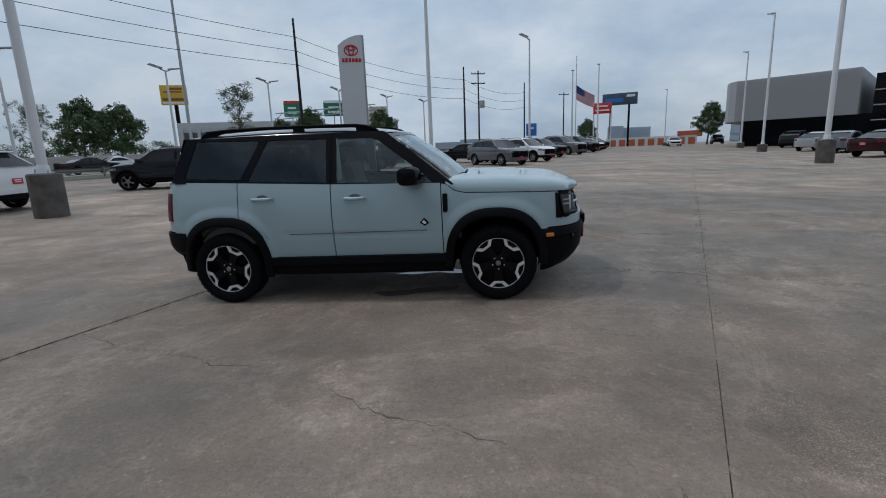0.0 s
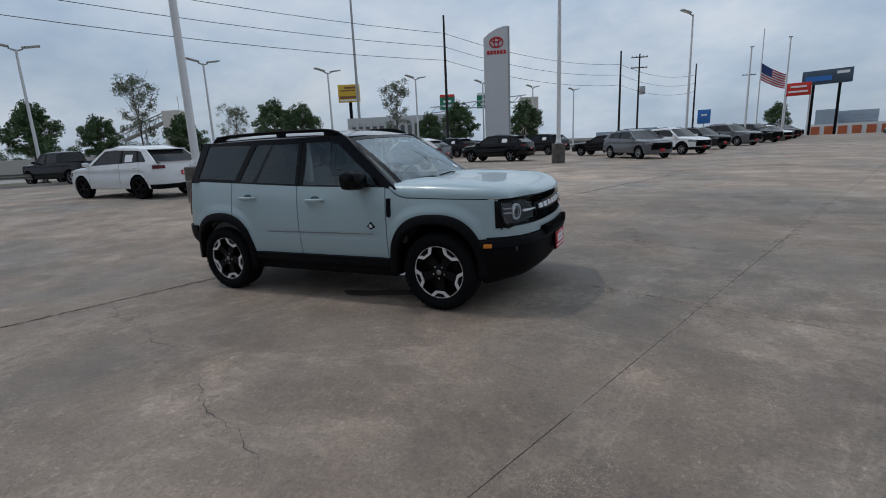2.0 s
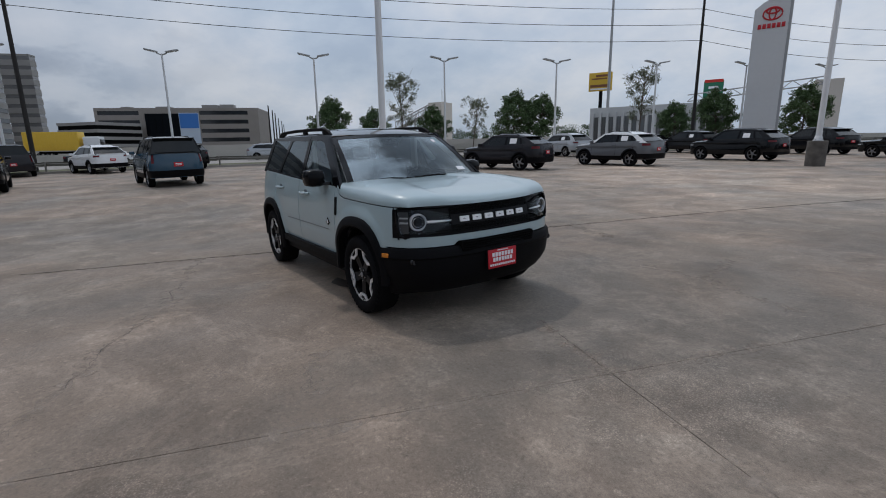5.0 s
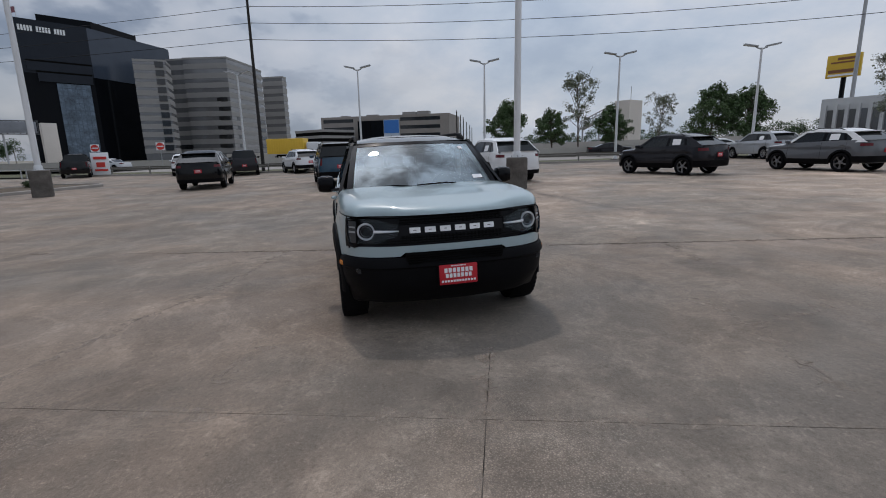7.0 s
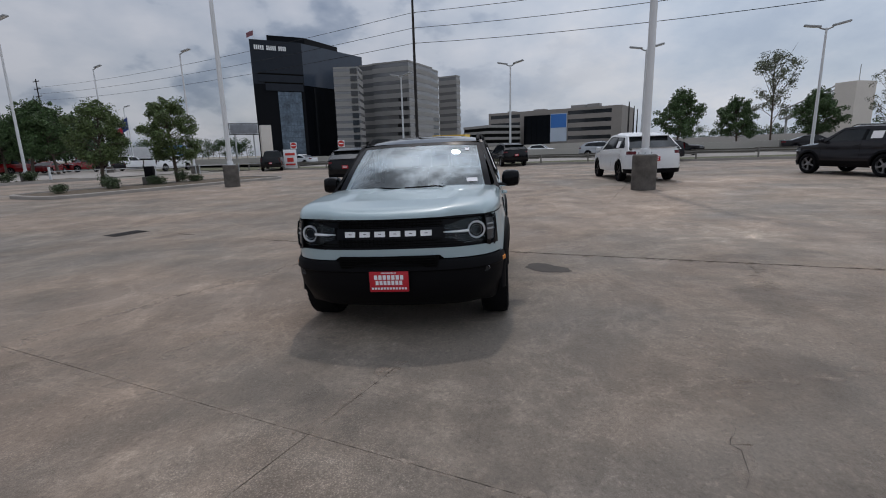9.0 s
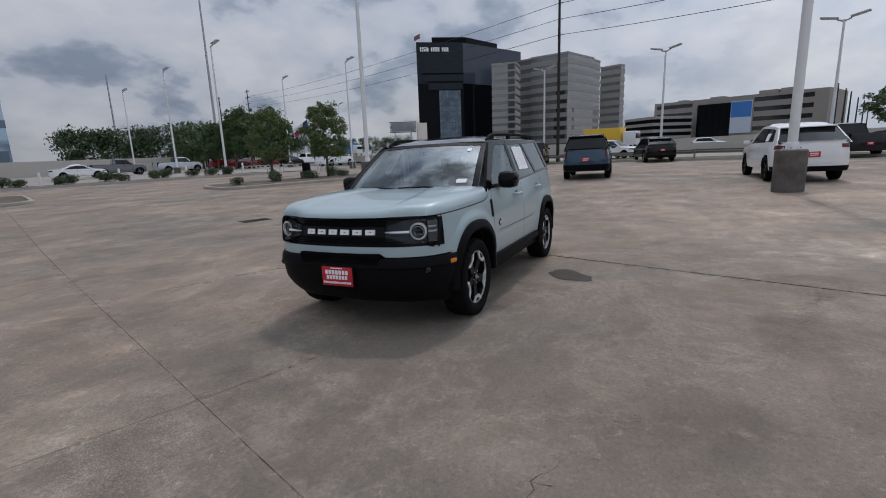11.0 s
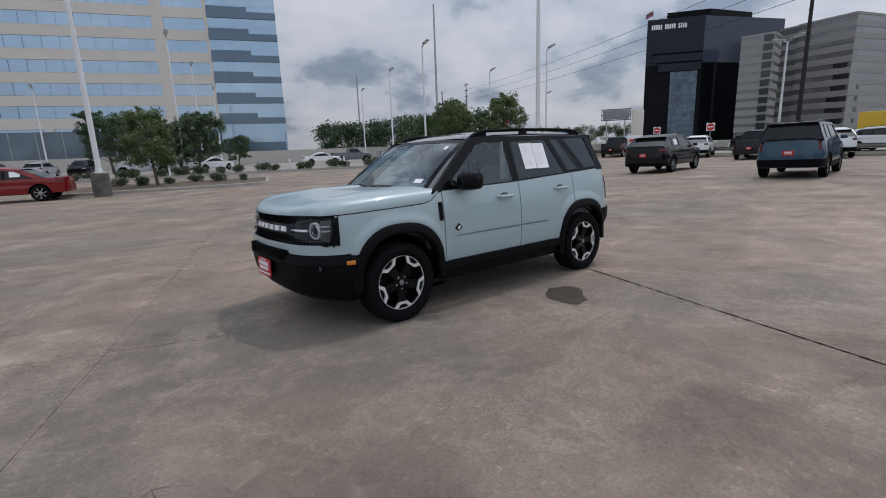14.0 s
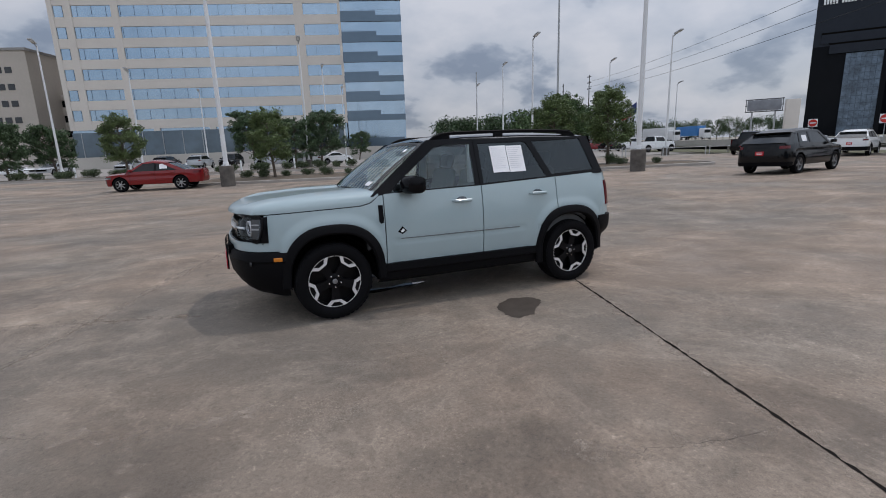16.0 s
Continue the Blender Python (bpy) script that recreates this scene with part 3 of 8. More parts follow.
def patch(bm, plan, side, ss, lo, hi, rows, inset, off=0.0, lip=0.018):
    """A panel wrapped on the plan from s to s, between two heights, with its edges turned in. inset(z, x): how far in from the plan."""
    pts = []
    for s in ss:
        x, y, nx, ny = plan.at(s)
        z0, z1 = lo(x, y), max(hi(x, y), lo(x, y) + 0.002)
        col = []
        for j in range(rows):
            z = z0 + (z1 - z0) * j / (rows - 1)
            d = inset(z, x) - off
            col.append((x + inward(nx, ny, x, y)[0] * d, (y + inward(nx, ny, x, y)[1] * d) * side, z))
        pts += col
    flip = side < 0
    vs = quads(bm, pts, len(ss), rows, flip=not flip)
    if lip:
        edge = [i * rows for i in range(len(ss))], [i * rows + rows - 1 for i in range(len(ss))], list(range(rows)), [(len(ss) - 1) * rows + j for j in range(rows)]
        for k, e in enumerate(edge):
            inner = []
            for i in e:
                x, y, z = pts[i]
                s = ss[i // rows]
                _, _, nx, ny = plan.at(s)
                d = inward(nx, ny, x, abs(y))
                inner.append(bm.verts.new((x + d[0] * lip, y + d[1] * lip * side, z)))
            for a in range(len(e) - 1):
                try:
                    bm.faces.new((vs[e[a]], vs[e[a + 1]], inner[a + 1], inner[a]))
                except ValueError:
                    pass
        bmesh.ops.recalc_face_normals(bm, faces=bm.faces)


def inward(nx, ny, x, y):
    """The normal turned towards the middle of the car."""
    return (nx, ny) if nx * (0.0 - x * 0.3) + ny * (0.0 - y) >= 0 else (-nx, -ny)


def spread(a, b_, step, extra=()):
    n = max(2, int(abs(b_ - a) / step) + 1)
    return sorted(set(np.round(np.linspace(a, b_, n), 4)) | {round(e, 4) for e in extra if min(a, b_) < e < max(a, b_)})


# ---- the car in the middle ----
def hero_car():
    car = thing("suv_car", "pale grey-blue boxy SUV with a black roof and cladding", "car", on_lot(0, 0))
    plan = Plan([(2.165, 0), (2.150, 0.28), (2.105, 0.54), (2.030, 0.695), (1.920, 0.795), (1.780, 0.850), (1.50, 0.882), (1.0, 0.895), (0.4, 0.900), (-0.4, 0.900), (-1.0, 0.897), (-1.5, 0.889), (-1.75, 0.872), (-1.88, 0.835), (-1.985, 0.755), (-2.050, 0.58), (-2.080, 0.28), (-2.085, 0)])
    S = plan.s_at_x
    FX, RX, AR, BR = 1.318, -1.318, 0.465, 0.527
    IA, IB = 0.392, 0.440
    def inset(z, x):
        d = 0.048 * max(0.0, (z - 0.72) / 0.42) ** 2 + 0.030 * max(0.0, (0.70 - z) / 0.28) ** 2
        for cx in (FX, RX):                                             # the panels swell round the wheel openings
            if z > 0.36 and abs(x - cx) < 0.75:
                u = ((abs(x - cx) / AR) ** 2.5 + ((z - 0.345) / BR) ** 2.5) ** 0.4
                d -= 0.013 * (1 - smoothstep(1.02, 1.20, u))
        return d + (0.008 if 0.655 < z < 0.68 and -1.0 < x < 0.75 else 0.0)
    def arch(x, a, b_, low):
        """Height of the wheel opening over x, or low."""
        z = low
        for cx in (FX, RX):
            u = abs(x - cx) / a
            if u < 1:
                z = max(z, 0.345 + b_ * (1 - u ** 2.5) ** (1 / 2.5))
        return z
    belt = lambda x: lerp([(-2.1, 1.222), (-1.7, 1.215), (-1.1, 1.185), (-0.2, 1.138), (0.85, 1.108)], x)
    fender_top = lambda x: lerp([(0.80, 1.108), (0.88, 1.095), (0.96, 1.035), (1.05, 1.012), (1.85, 0.985), (2.2, 0.975)], x)
    top = lambda x: belt(x) if x < 0.84 else fender_top(x)
    lowp = lambda x, y: arch(x, AR - 0.01, BR - 0.01, 0.452)
    for side, nm in ((1, ""), (-1, "")):
        g = 0.0035
        # dark shell behind the seams
        bm = bmesh.new()
        xs = spread(1.72, -1.88, 0.05, [c + s_ * v for c in (FX, RX) for s_ in (-1, 1) for v in (0.30, 0.36, 0.385, 0.391, 0.393)])
        patch(bm, plan, side, [S(x) for x in xs[::-1]], lambda x, y: arch(x, IA, IB, 0.30), lambda x, y: top(x) - 0.01, 8, inset, -0.022, 0)
        part("inner_shell", bm, DARK, car)
        for name, x0, x1 in (("front_fender", 1.815, 0.842), ("front_door", 0.832, -0.200), ("rear_door", -0.210, -1.135), ("rear_quarter_panel", -1.145, -1.872)):
            bm = bmesh.new()
            ex = [c + s_ * v for c in (FX, RX) for s_ in (-1, 1) for v in (0.20, 0.30, 0.36, 0.40, 0.425, 0.437, 0.4415, 0.4425)]
            if name == "front_fender":
                lo = lambda x, y: max(lowp(x, y), 0.672 if x > FX + AR - 0.012 else 0)
            elif name == "rear_quarter_panel":
                lo = lambda x, y: max(lowp(x, y), 0.722 if x < RX - AR + 0.012 else 0)
            else:
                lo = lowp
            xs = spread(x0, x1, 0.03, ex)[::-1]
            patch(bm, plan, side, [S(x) for x in xs], lo, lambda x, y: top(x), 26, inset)
            pn = part(name, bm, PAINT, car)
            if "door" in name:
                hx = 0.03 if name == "front_door" else -0.885
                hz = 1.005 if name == "front_door" else 1.030
                y = plan.y_at_x(hx) - inset(hz, hx)
                bm = bmesh.new()
                tube(bm, [(hx - 0.105, side * (y + 0.004), hz), (hx - 0.085, side * (y + 0.034), hz), (hx, side * (y + 0.040), hz - 0.002), (hx + 0.085, side * (y + 0.034), hz), (hx + 0.105, side * (y + 0.004), hz)], [0.012, 0.017, 0.018, 0.017, 0.012], 8)
                part("door_handle", bm, PAINT, pn)
                # disc in darker body colour paints the shading round the handle
                bm = bmesh.new()
                lathe(bm, [(0.0, 0.003), (0.6, 0.003), (1.0, 0.0)], 16, lambda r, h, a: (hx + 0.055 * r * math.cos(a), side * (y + h), hz + 0.014 + 0.024 * r * math.sin(a)))
                part("handle_recess", bm, PAINT_SHADE, pn)
                bm = bmesh.new()                                         # shade of the low door crease, painted as a dark strip
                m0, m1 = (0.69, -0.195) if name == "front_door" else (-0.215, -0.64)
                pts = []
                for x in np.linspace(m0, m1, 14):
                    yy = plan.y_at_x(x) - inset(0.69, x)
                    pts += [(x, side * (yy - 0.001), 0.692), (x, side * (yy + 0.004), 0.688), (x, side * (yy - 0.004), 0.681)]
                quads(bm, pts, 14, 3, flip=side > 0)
                part("side_moulding", bm, PAINT_SHADE, pn, "dark strip painted as crease shade")
        # wheel-arch flare rings
        for nm2, cx in (("front_wheel_flare", FX), ("rear_wheel_flare", RX)):
            bm = bmesh.new()
            pts, n = [], 41
            for i in range(n):
                t = math.pi * i / (n - 1)
                e = 2 / 2.5
                cc, ss_ = math.cos(t), math.sin(t)
                ca, sa = math.copysign(abs(cc) ** e, cc), abs(ss_) ** e
                for a, b_, o in ((IA, IB, -0.05), (IA, IB, 0.020), (IA + 0.014, IB + 0.016, 0.032), (AR - 0.016, BR - 0.016, 0.026), (AR, BR, 0.012), (AR, BR, -0.012)):
                    x, z = cx + a * ca, 0.345 + b_ * sa
                    if nm2 == "front_wheel_flare" and ca > 0.9:
                        z = max(z, 0.30)
                    y = plan.y_at_x(x) - inset(max(z, 0.5), x) + o
                    pts.append((x, side * y, z))
            quads(bm, pts, n, 6, flip=side < 0)
            for k in (0, n - 1):                                        # tails down to the rocker and bumper
                x = pts[k * 6 + 2][0]
                col = pts[k * 6:(k + 1) * 6]
                quads(bm, [p for p in col] + [(p[0], p[1], 0.34 if nm2 == "front_wheel_flare" else 0.27 if k == 0 else 0.345) for p in col], 2, 6, flip=(side < 0) == (k > 0))
            bmesh.ops.recalc_face_normals(bm, faces=bm.faces)
            part(nm2, bm, PLASTIC, car, "black plastic flare")
            bm = bmesh.new()                                            # wheel well
            pts = []
            for i in range(25):
                t = math.pi * i / 24
                for y in (0.40, 0.86):
                    pts.append((cx + IA * 1.0 * math.cos(t), side * y, 0.33 + IB * math.sin(t)))
            quads(bm, pts, 25, 2)
            box(bm, (cx, side * 0.40, 0.5), (0.78, 0.01, 0.55))
            part("wheel_well", bm, DARK, car)
        # sill cladding
        bm = bmesh.new()
        xs = spread(FX - IA - 0.01, RX + IA + 0.01, 0.08)[::-1]
        pts = []
        for x in xs:
            y = plan.y_at_x(x)
            pts += [(x, side * (y - 0.03), 0.462), (x, side * (y + 0.006), 0.455), (x, side * (y + 0.010), 0.385), (x, side * (y - 0.03), 0.370), (x, side * (y - 0.035), 0.30), (x, side * (y - 0.10), 0.262)]
        quads(bm, pts, len(xs), 6, flip=side > 0)
        part("sill_cladding", bm, PLASTIC, car, "black plastic sill")
        # vent behind the front wheel
        bm = bmesh.new()
        y = plan.y_at_x(0.872)
        prism(bm, [(0.850, 1.012), (0.894, 1.012), (0.894, 0.862), (0.878, 0.842), (0.850, 0.850)], lambda p: (p[0], side * (y - inset(p[1], 0.87) + 0.008), p[1]), lambda p: (p[0], side * (y - 0.05), p[1]))
        part("fender_vent", bm, PLASTIC, car)
        # badge on the front door: a black diamond with a pale mark
        bm = bmesh.new()
        y = plan.y_at_x(0.675) - inset(0.765, 0.67)
        prism(bm, [(0.675 + 0.045, 0.752), (0.675, 0.802), (0.675 - 0.045, 0.758), (0.675, 0.728)], lambda p: (p[0], side * (y + 0.005), p[1]), lambda p: (p[0], side * (y - 0.004), p[1]))
        bd = part("badge", bm, BLACK_GLOSS, car)
        bm = bmesh.new()
        prism(bm, [(0.675 + 0.020, 0.752), (0.675 - 0.004, 0.782), (0.675 - 0.024, 0.762), (0.675 - 0.002, 0.744)], lambda p: (p[0], side * (y + 0.008), p[1]), lambda p: (p[0], side * (y + 0.003), p[1]))
        part("badge_mark", bm, WHITE_PLASTIC, bd)

        # side glass and its black frame, lying in one leaning plane
        gy = lambda z, o=0.0: side * (0.848 - 0.375 * (z - 1.12) + o)
        def pane(poly, o0, o1):
            b2 = bmesh.new()
            prism(b2, poly, lambda p: (p[0], gy(p[1], o0), p[1]), lambda p: (p[0], gy(p[1], o1), p[1]))
            return b2
        def sheet(poly, o):
            b2 = bmesh.new()
            b2.faces.new([b2.verts.new((p[0], gy(p[1], o), p[1])) for p in (poly if side < 0 else poly[::-1])])
            return b2
        fw = [(-0.150, 1.150), (0.755, 1.118), (0.66, 1.210), (0.245, 1.520), (0.14, 1.548), (-0.165, 1.556)]
        rw = [(-1.040, 1.196), (-0.245, 1.156), (-0.262, 1.556), (-0.815, 1.572), (-0.86, 1.560)]
        qw = [(-1.705, 1.250), (-1.115, 1.216), (-0.935, 1.575), (-1.60, 1.600)]
        pn = part("front_side_window", sheet(fw, -0.006), GLASS_CLEAR, car, "clear glass", False)
        pn.visible_shadow = False
        part("rear_side_window", sheet(rw, -0.006), GLASS_DARK, car, "dark tinted glass", False)
        part("quarter_window", sheet(qw, -0.006), GLASS_DARK, car, "dark tinted glass", False)
        b2 = bmesh.new()
        for poly in ([(0.755, 1.118), (0.955, 1.095), (0.345, 1.572), (0.245, 1.520), (0.66, 1.210)],
                     [(0.245, 1.520), (0.345, 1.572), (0.30, 1.600), (-0.9, 1.628), (-1.715, 1.630), (-1.60, 1.600), (-0.935, 1.575), (-0.815, 1.572), (-0.262, 1.556), (-0.165, 1.556), (0.14, 1.548)],
                     [(-0.245, 1.156), (-0.150, 1.150), (-0.165, 1.556), (-0.262, 1.556)],
                     [(-1.115, 1.216), (-1.040, 1.196), (-0.86, 1.560), (-0.815, 1.572), (-0.935, 1.575)],
                     [(-1.812, 1.236), (-1.705, 1.250), (-1.60, 1.600), (-1.715, 1.630)],
                     [(-1.812, 1.205), (-1.1, 1.180), (-0.2, 1.132), (0.95, 1.088), (0.955, 1.097), (0.755, 1.118), (-0.150, 1.150), (-0.245, 1.156), (-1.040, 1.196), (-1.115, 1.216), (-1.705, 1.250), (-1.812, 1.238)]):
            prism(b2, poly, lambda p: (p[0], gy(p[1], 0.0), p[1]), lambda p: (p[0], gy(p[1], -0.030), p[1]))
        part("window_frame", b2, BLACK_GLOSS, car, "black pillars and window surround", False)
        # door seam through the glass frame
        b2 = bmesh.new()
        prism(b2, [(-0.1995, 1.14), (-0.206, 1.14), (-0.213, 1.60), (-0.2065, 1.60)], lambda p: (p[0], gy(p[1], 0.002), p[1]), lambda p: (p[0], gy(p[1], -0.01), p[1]))
        part("pillar_seam", b2, DARK, car)
        # mirror
        bm = bmesh.new()
        pts = []
        for i, (y, sx, sz) in enumerate(((0.875, 0.60, 0.50), (0.895, 1.05, 1.00), (0.93, 1.18, 1.16), (1.00, 1.15, 1.14), (1.04, 1.0, 1.0), (1.055, 0.6, 0.6), (1.058, 0.02, 0.02))):
            for j in range(16):
                t = 2 * math.pi * j / 16
                c, s_ = math.cos(t), math.sin(t)
                pts.append((0.585 + 0.085 * sx * math.copysign(abs(c) ** 0.6, c) - 0.02 * (y - 0.9) / 0.12, side * y, 1.186 + 0.074 * sz * math.copysign(abs(s_) ** 0.6, s_)))
        quads(bm, pts, 7, 16, wrap_v=True)
        prism(bm, [(0.53, 1.125), (0.68, 1.118), (0.66, 1.145), (0.55, 1.150)], lambda p: (p[0], side * 0.83, p[1] - 0.0), lambda p: (p[0], side * 0.92, p[1]))
        bmesh.ops.recalc_face_normals(bm, faces=bm.faces)
        mr = part("door_mirror", bm, BLACK_GLOSS, car, "black door mirror")
        bm = bmesh.new()
        box(bm, (0.488, side * 0.965, 1.186), (0.006, 0.125, 0.130), 0.002)
        part("mirror_glass", bm, CHROME, mr)
        # roof rail
        bm = bmesh.new()
        pts = []
        xs = [0.24, 0.20, 0.12, 0.02, -0.4, -0.9, -1.3, -1.46, -1.54, -1.57]
        hs = [1.615, 1.640, 1.668, 1.682, 1.697, 1.706, 1.704, 1.696, 1.672, 1.645]
        for x, h in zip(xs, hs):
            th = 0.034 if -1.4 < x < 0.05 else 0.06
            lo_ = max(1.60, h - th)
            for y, z in ((0.628, lo_), (0.634, h - 0.008), (0.626, h), (0.606, h), (0.598, h - 0.008), (0.596, lo_)):
                pts.append((x, side * y, z))
        quads(bm, pts, len(xs), 6, wrap_v=True)
        for x, h in ((-0.55, 1.70), (-1.46, 1.70), (0.08, 1.67)):
            box(bm, (x, side * 0.615, h - 0.055), (0.11, 0.030, 0.10), 0.006)
        bmesh.ops.recalc_face_normals(bm, faces=bm.faces)
        part("roof_rail", bm, PLASTIC, car, "black raised roof rail")
        # amber side marker
        bm = bmesh.new()
        s = S(1.80)
        x, y, nx, ny = plan.at(s)
        box(bm, (0, 0, 0), (0.072, 0.014, 0.034), 0.004, m=Matrix.Translation((1.805, side * (y + 0.030), 0.604)) @ Matrix.Rotation(side * -0.32, 4, "Z"))
        part("side_marker", bm, AMBER, car)
        # fog lamp
        bm = bmesh.new()
        x, y, nx, ny = plan.at(S(2.03))
        lathe(bm, [(0.0, 0.01), (0.022, 0.01), (0.030, 0.016), (0.036, 0.0)], 16, lambda r, h, a: (2.012 + h, side * 0.735 + r * math.cos(a), 0.565 + 0.8 * r * math.sin(a)))
        part("fog_lamp", bm, mat("fog_glass", (0.03, 0.03, 0.032), 0.2, vary=0.05, spec=0.3) if side == 1 else bpy.data.materials["fog_glass"], car)
        # black surround of the headlamp, carried round the corner
        bm = bmesh.new()
        patch(bm, plan, side, np.linspace(S(1.862), S(1.985), 9), lambda x, y: 0.748, lambda x, y: 0.972, 6, inset, 0.006, 0.012)
        lw = part("lamp_surround", bm, BLACK_GLOSS, car)
        bm = bmesh.new()
        patch(bm, plan, side, np.linspace(S(1.912), S(1.983), 9), lambda x, y: 0.785, lambda x, y: 0.952, 5, inset, 0.012, 0.006)
        part("side_lens", bm, mat("smoked_lamp_lens", (0.045, 0.048, 0.052), 0.12, vary=0.2, spec=0.5) if side == 1 else bpy.data.materials["smoked_lamp_lens"], lw, "smoked lamp lens")
        for z, w_, mm in ((0.905, 0.006, LAMP_PALE), (0.868, 0.007, LAMP_PALE)):
            bm = bmesh.new()
            patch(bm, plan, side, np.linspace(S(1.925), S(1.98), 7), lambda x, y: z - w_, lambda x, y: z + w_, 2, inset, 0.015, 0.004)
            part("light_guide", bm, mm, lw)
        # dark shut line between hood and fender
        bm = bmesh.new()
        pts = []
        for x in np.linspace(0.90, 1.98, 40):
            yy = plan.y_at_x(x) - inset(fender_top(x), x)
            pts += [(x, side * (yy + 0.0015), fender_top(x) - 0.0015), (x, side * (yy + 0.0015), fender_top(x) + 0.0025)]
        quads(bm, pts, 40, 2, flip=side > 0)
        part("hood_gap", bm, DARK, car, "", False)
        # tail lamp wrapped round the corner
        bm = bmesh.new()
        patch(bm, plan, side, np.linspace(S(-1.885), S(-2.01), 8), lambda x, y: 0.84, lambda x, y: 1.115, 4, inset, 0.006)
        part("tail_lamp", bm, RED_LENS, car)

    # ---- nose ----
    sC, sF = 0.0, plan.s_at_x(1.815)
    ns = list(np.linspace(sF, sC, 26))
    for side in (1, -1):
        bm = bmesh.new()                                                # painted band under the grille, and round the lamps
        patch(bm, plan, side, ns, lambda x, y: 0.700 if y < 0.40 else 0.672, lambda x, y: 0.752 if y < 0.78 else lerp([(0.78, 0.752), (0.812, 0.985)], y), 5, inset)
        part("front_panel", bm, PAINT, car)
    bm = bmesh.new()                                                    # bumper, one piece round the front
    both = [(1, s) for s in np.linspace(plan.s_at_x(FX + IA + 0.015), 0, 34)] + [(-1, s) for s in np.linspace(0, plan.s_at_x(FX + IA + 0.015), 34)][1:]
    prof = [(0.664, -0.03), (0.664, 0.012), (0.640, 0.026), (0.590, 0.034), (0.575, 0.020), (0.520, 0.016), (0.440, 0.004), (0.370, -0.035), (0.310, -0.085), (0.268, -0.14), (0.255, -0.22)]
    pts = []
    for side, s in both:
        x, y, nx, ny = plan.at(s)
        d = inward(nx, ny, x, y)
        k = min(1.0, s / 0.9)
        for z, o in prof:
            oo = o if o > -0.03 else -0.03 + (o + 0.03) * (1.0 - 0.75 * smoothstep(0.75, 1.05, s))
            pts.append((x - d[0] * oo, (y - d[1] * oo) * side, z - (0.004 if s > 1.0 else 0)))
    quads(bm, pts, len(both), len(prof), flip=True)
    bmesh.ops.recalc_face_normals(bm, faces=bm.faces)
    part("front_bumper", bm, PLASTIC, car, "black plastic front bumper")
    bm = bmesh.new()                                                    # lower intake in the painted band
    prism(bm, [(-0.385, 0.700), (0.385, 0.700), (0.392, 0.672), (0.372, 0.615), (-0.372, 0.615), (-0.392, 0.672)], lambda p: (2.198 - 0.13 * p[0] ** 2, p[0], p[1]), lambda p: (2.10, p[0], p[1]))
    lg = part("lower_grille", bm, DARK, car, "black lower grille")
    for z in (0.633, 0.652, 0.671, 0.690):
        bm = bmesh.new()
        tube(bm, [(2.202 - 0.13 * y * y, y, z) for y in np.linspace(-0.37, 0.37, 9)], 0.0045, 6)
        part("grille_bar", bm, DARK, lg)

    def face_x(y, z, o=0.0):
        """Plan of the grille face, leaning back slightly towards the top."""
        return 2.150 - 0.10 * (abs(y) / 0.55) ** 2 * 0.55 - 0.095 * smoothstep(0.50, 0.84, abs(y)) - 0.05 * (z - 0.74) / 0.25 + o
    bm = bmesh.new()                                                    # black panel across the whole nose
    ys, zs = np.linspace(-0.812, 0.812, 49), np.linspace(0.735, 0.984, 7)
    quads(bm, [(face_x(y, z, -0.030), y, z) for y in ys for z in zs], 49, 7)
    bmesh.ops.recalc_face_normals(bm, faces=bm.faces)
    grille = part("grille_panel", bm, BLACK_GLOSS, car, "gloss black grille panel")
    bm = bmesh.new()                                                    # rim of the panel
    def hoop(h):
        return [(face_x(y, z, h), y, z) for y, z in [(t, 0.748) for t in np.linspace(-0.77, 0.77, 25)] + [(0.802, 0.775), (0.812, 0.87), (0.805, 0.955)] + [(t, 0.974) for t in np.linspace(0.77, -0.77, 25)] + [(-0.805, 0.955), (-0.812, 0.87), (-0.802, 0.775)]]
    ring = hoop(-0.004)
    tube(bm, ring + ring[:2], 0.011, 6)
    part("grille_surround", bm, BLACK_GLOSS, grille)
    for k in range(11):                                                 # fine grille bars
        z = 0.770 + 0.0195 * k
        bm = bmesh.new()
        w = 0.42 if 0.80 < z < 0.95 else 0.62
        tube(bm, [(face_x(y, z, -0.016), y, z) for y in np.linspace(-w, w, 15)], 0.0050, 5)
        part("grille_bar", bm, DARK, grille)
    for k in range(27):
        y = -0.40 + 0.8 * k / 26
        bm = bmesh.new()
        tube(bm, [(face_x(y, z, -0.019), y, z) for z in (0.765, 0.87, 0.972)], 0.0040, 5)
        part("grille_upright", bm, DARK, grille)
    bm = bmesh.new()                                                    # bar behind the lettering
    quads(bm, [(face_x(y, z, o), y, z) for y in np.linspace(-0.42, 0.42, 15) for z, o in ((0.822, -0.02), (0.826, -0.006), (0.908, -0.006), (0.912, -0.02))], 15, 4)
    bmesh.ops.recalc_face_normals(bm, faces=bm.faces)
    name_bar = part("name_bar", bm, BLACK_GLOSS, grille)
    for i in range(6):                                                  # six pale plain blocks of the lettering's size
        y0 = -0.345 + i * 0.1195
        bm = bmesh.new()
        o, wl_, hh = 0.004, 0.084, 0.041
        zc = 0.866
        fr = lambda p: (face_x(p[0], p[1], o), p[0], p[1])
        bk = lambda p: (face_x(p[0], p[1], -0.008), p[0], p[1])
        bw = 0.0175
        prism(bm, [(y0, zc - hh / 2), (y0 + wl_, zc - hh / 2), (y0 + wl_, zc - hh / 2 + bw), (y0, zc - hh / 2 + bw)], fr, bk)
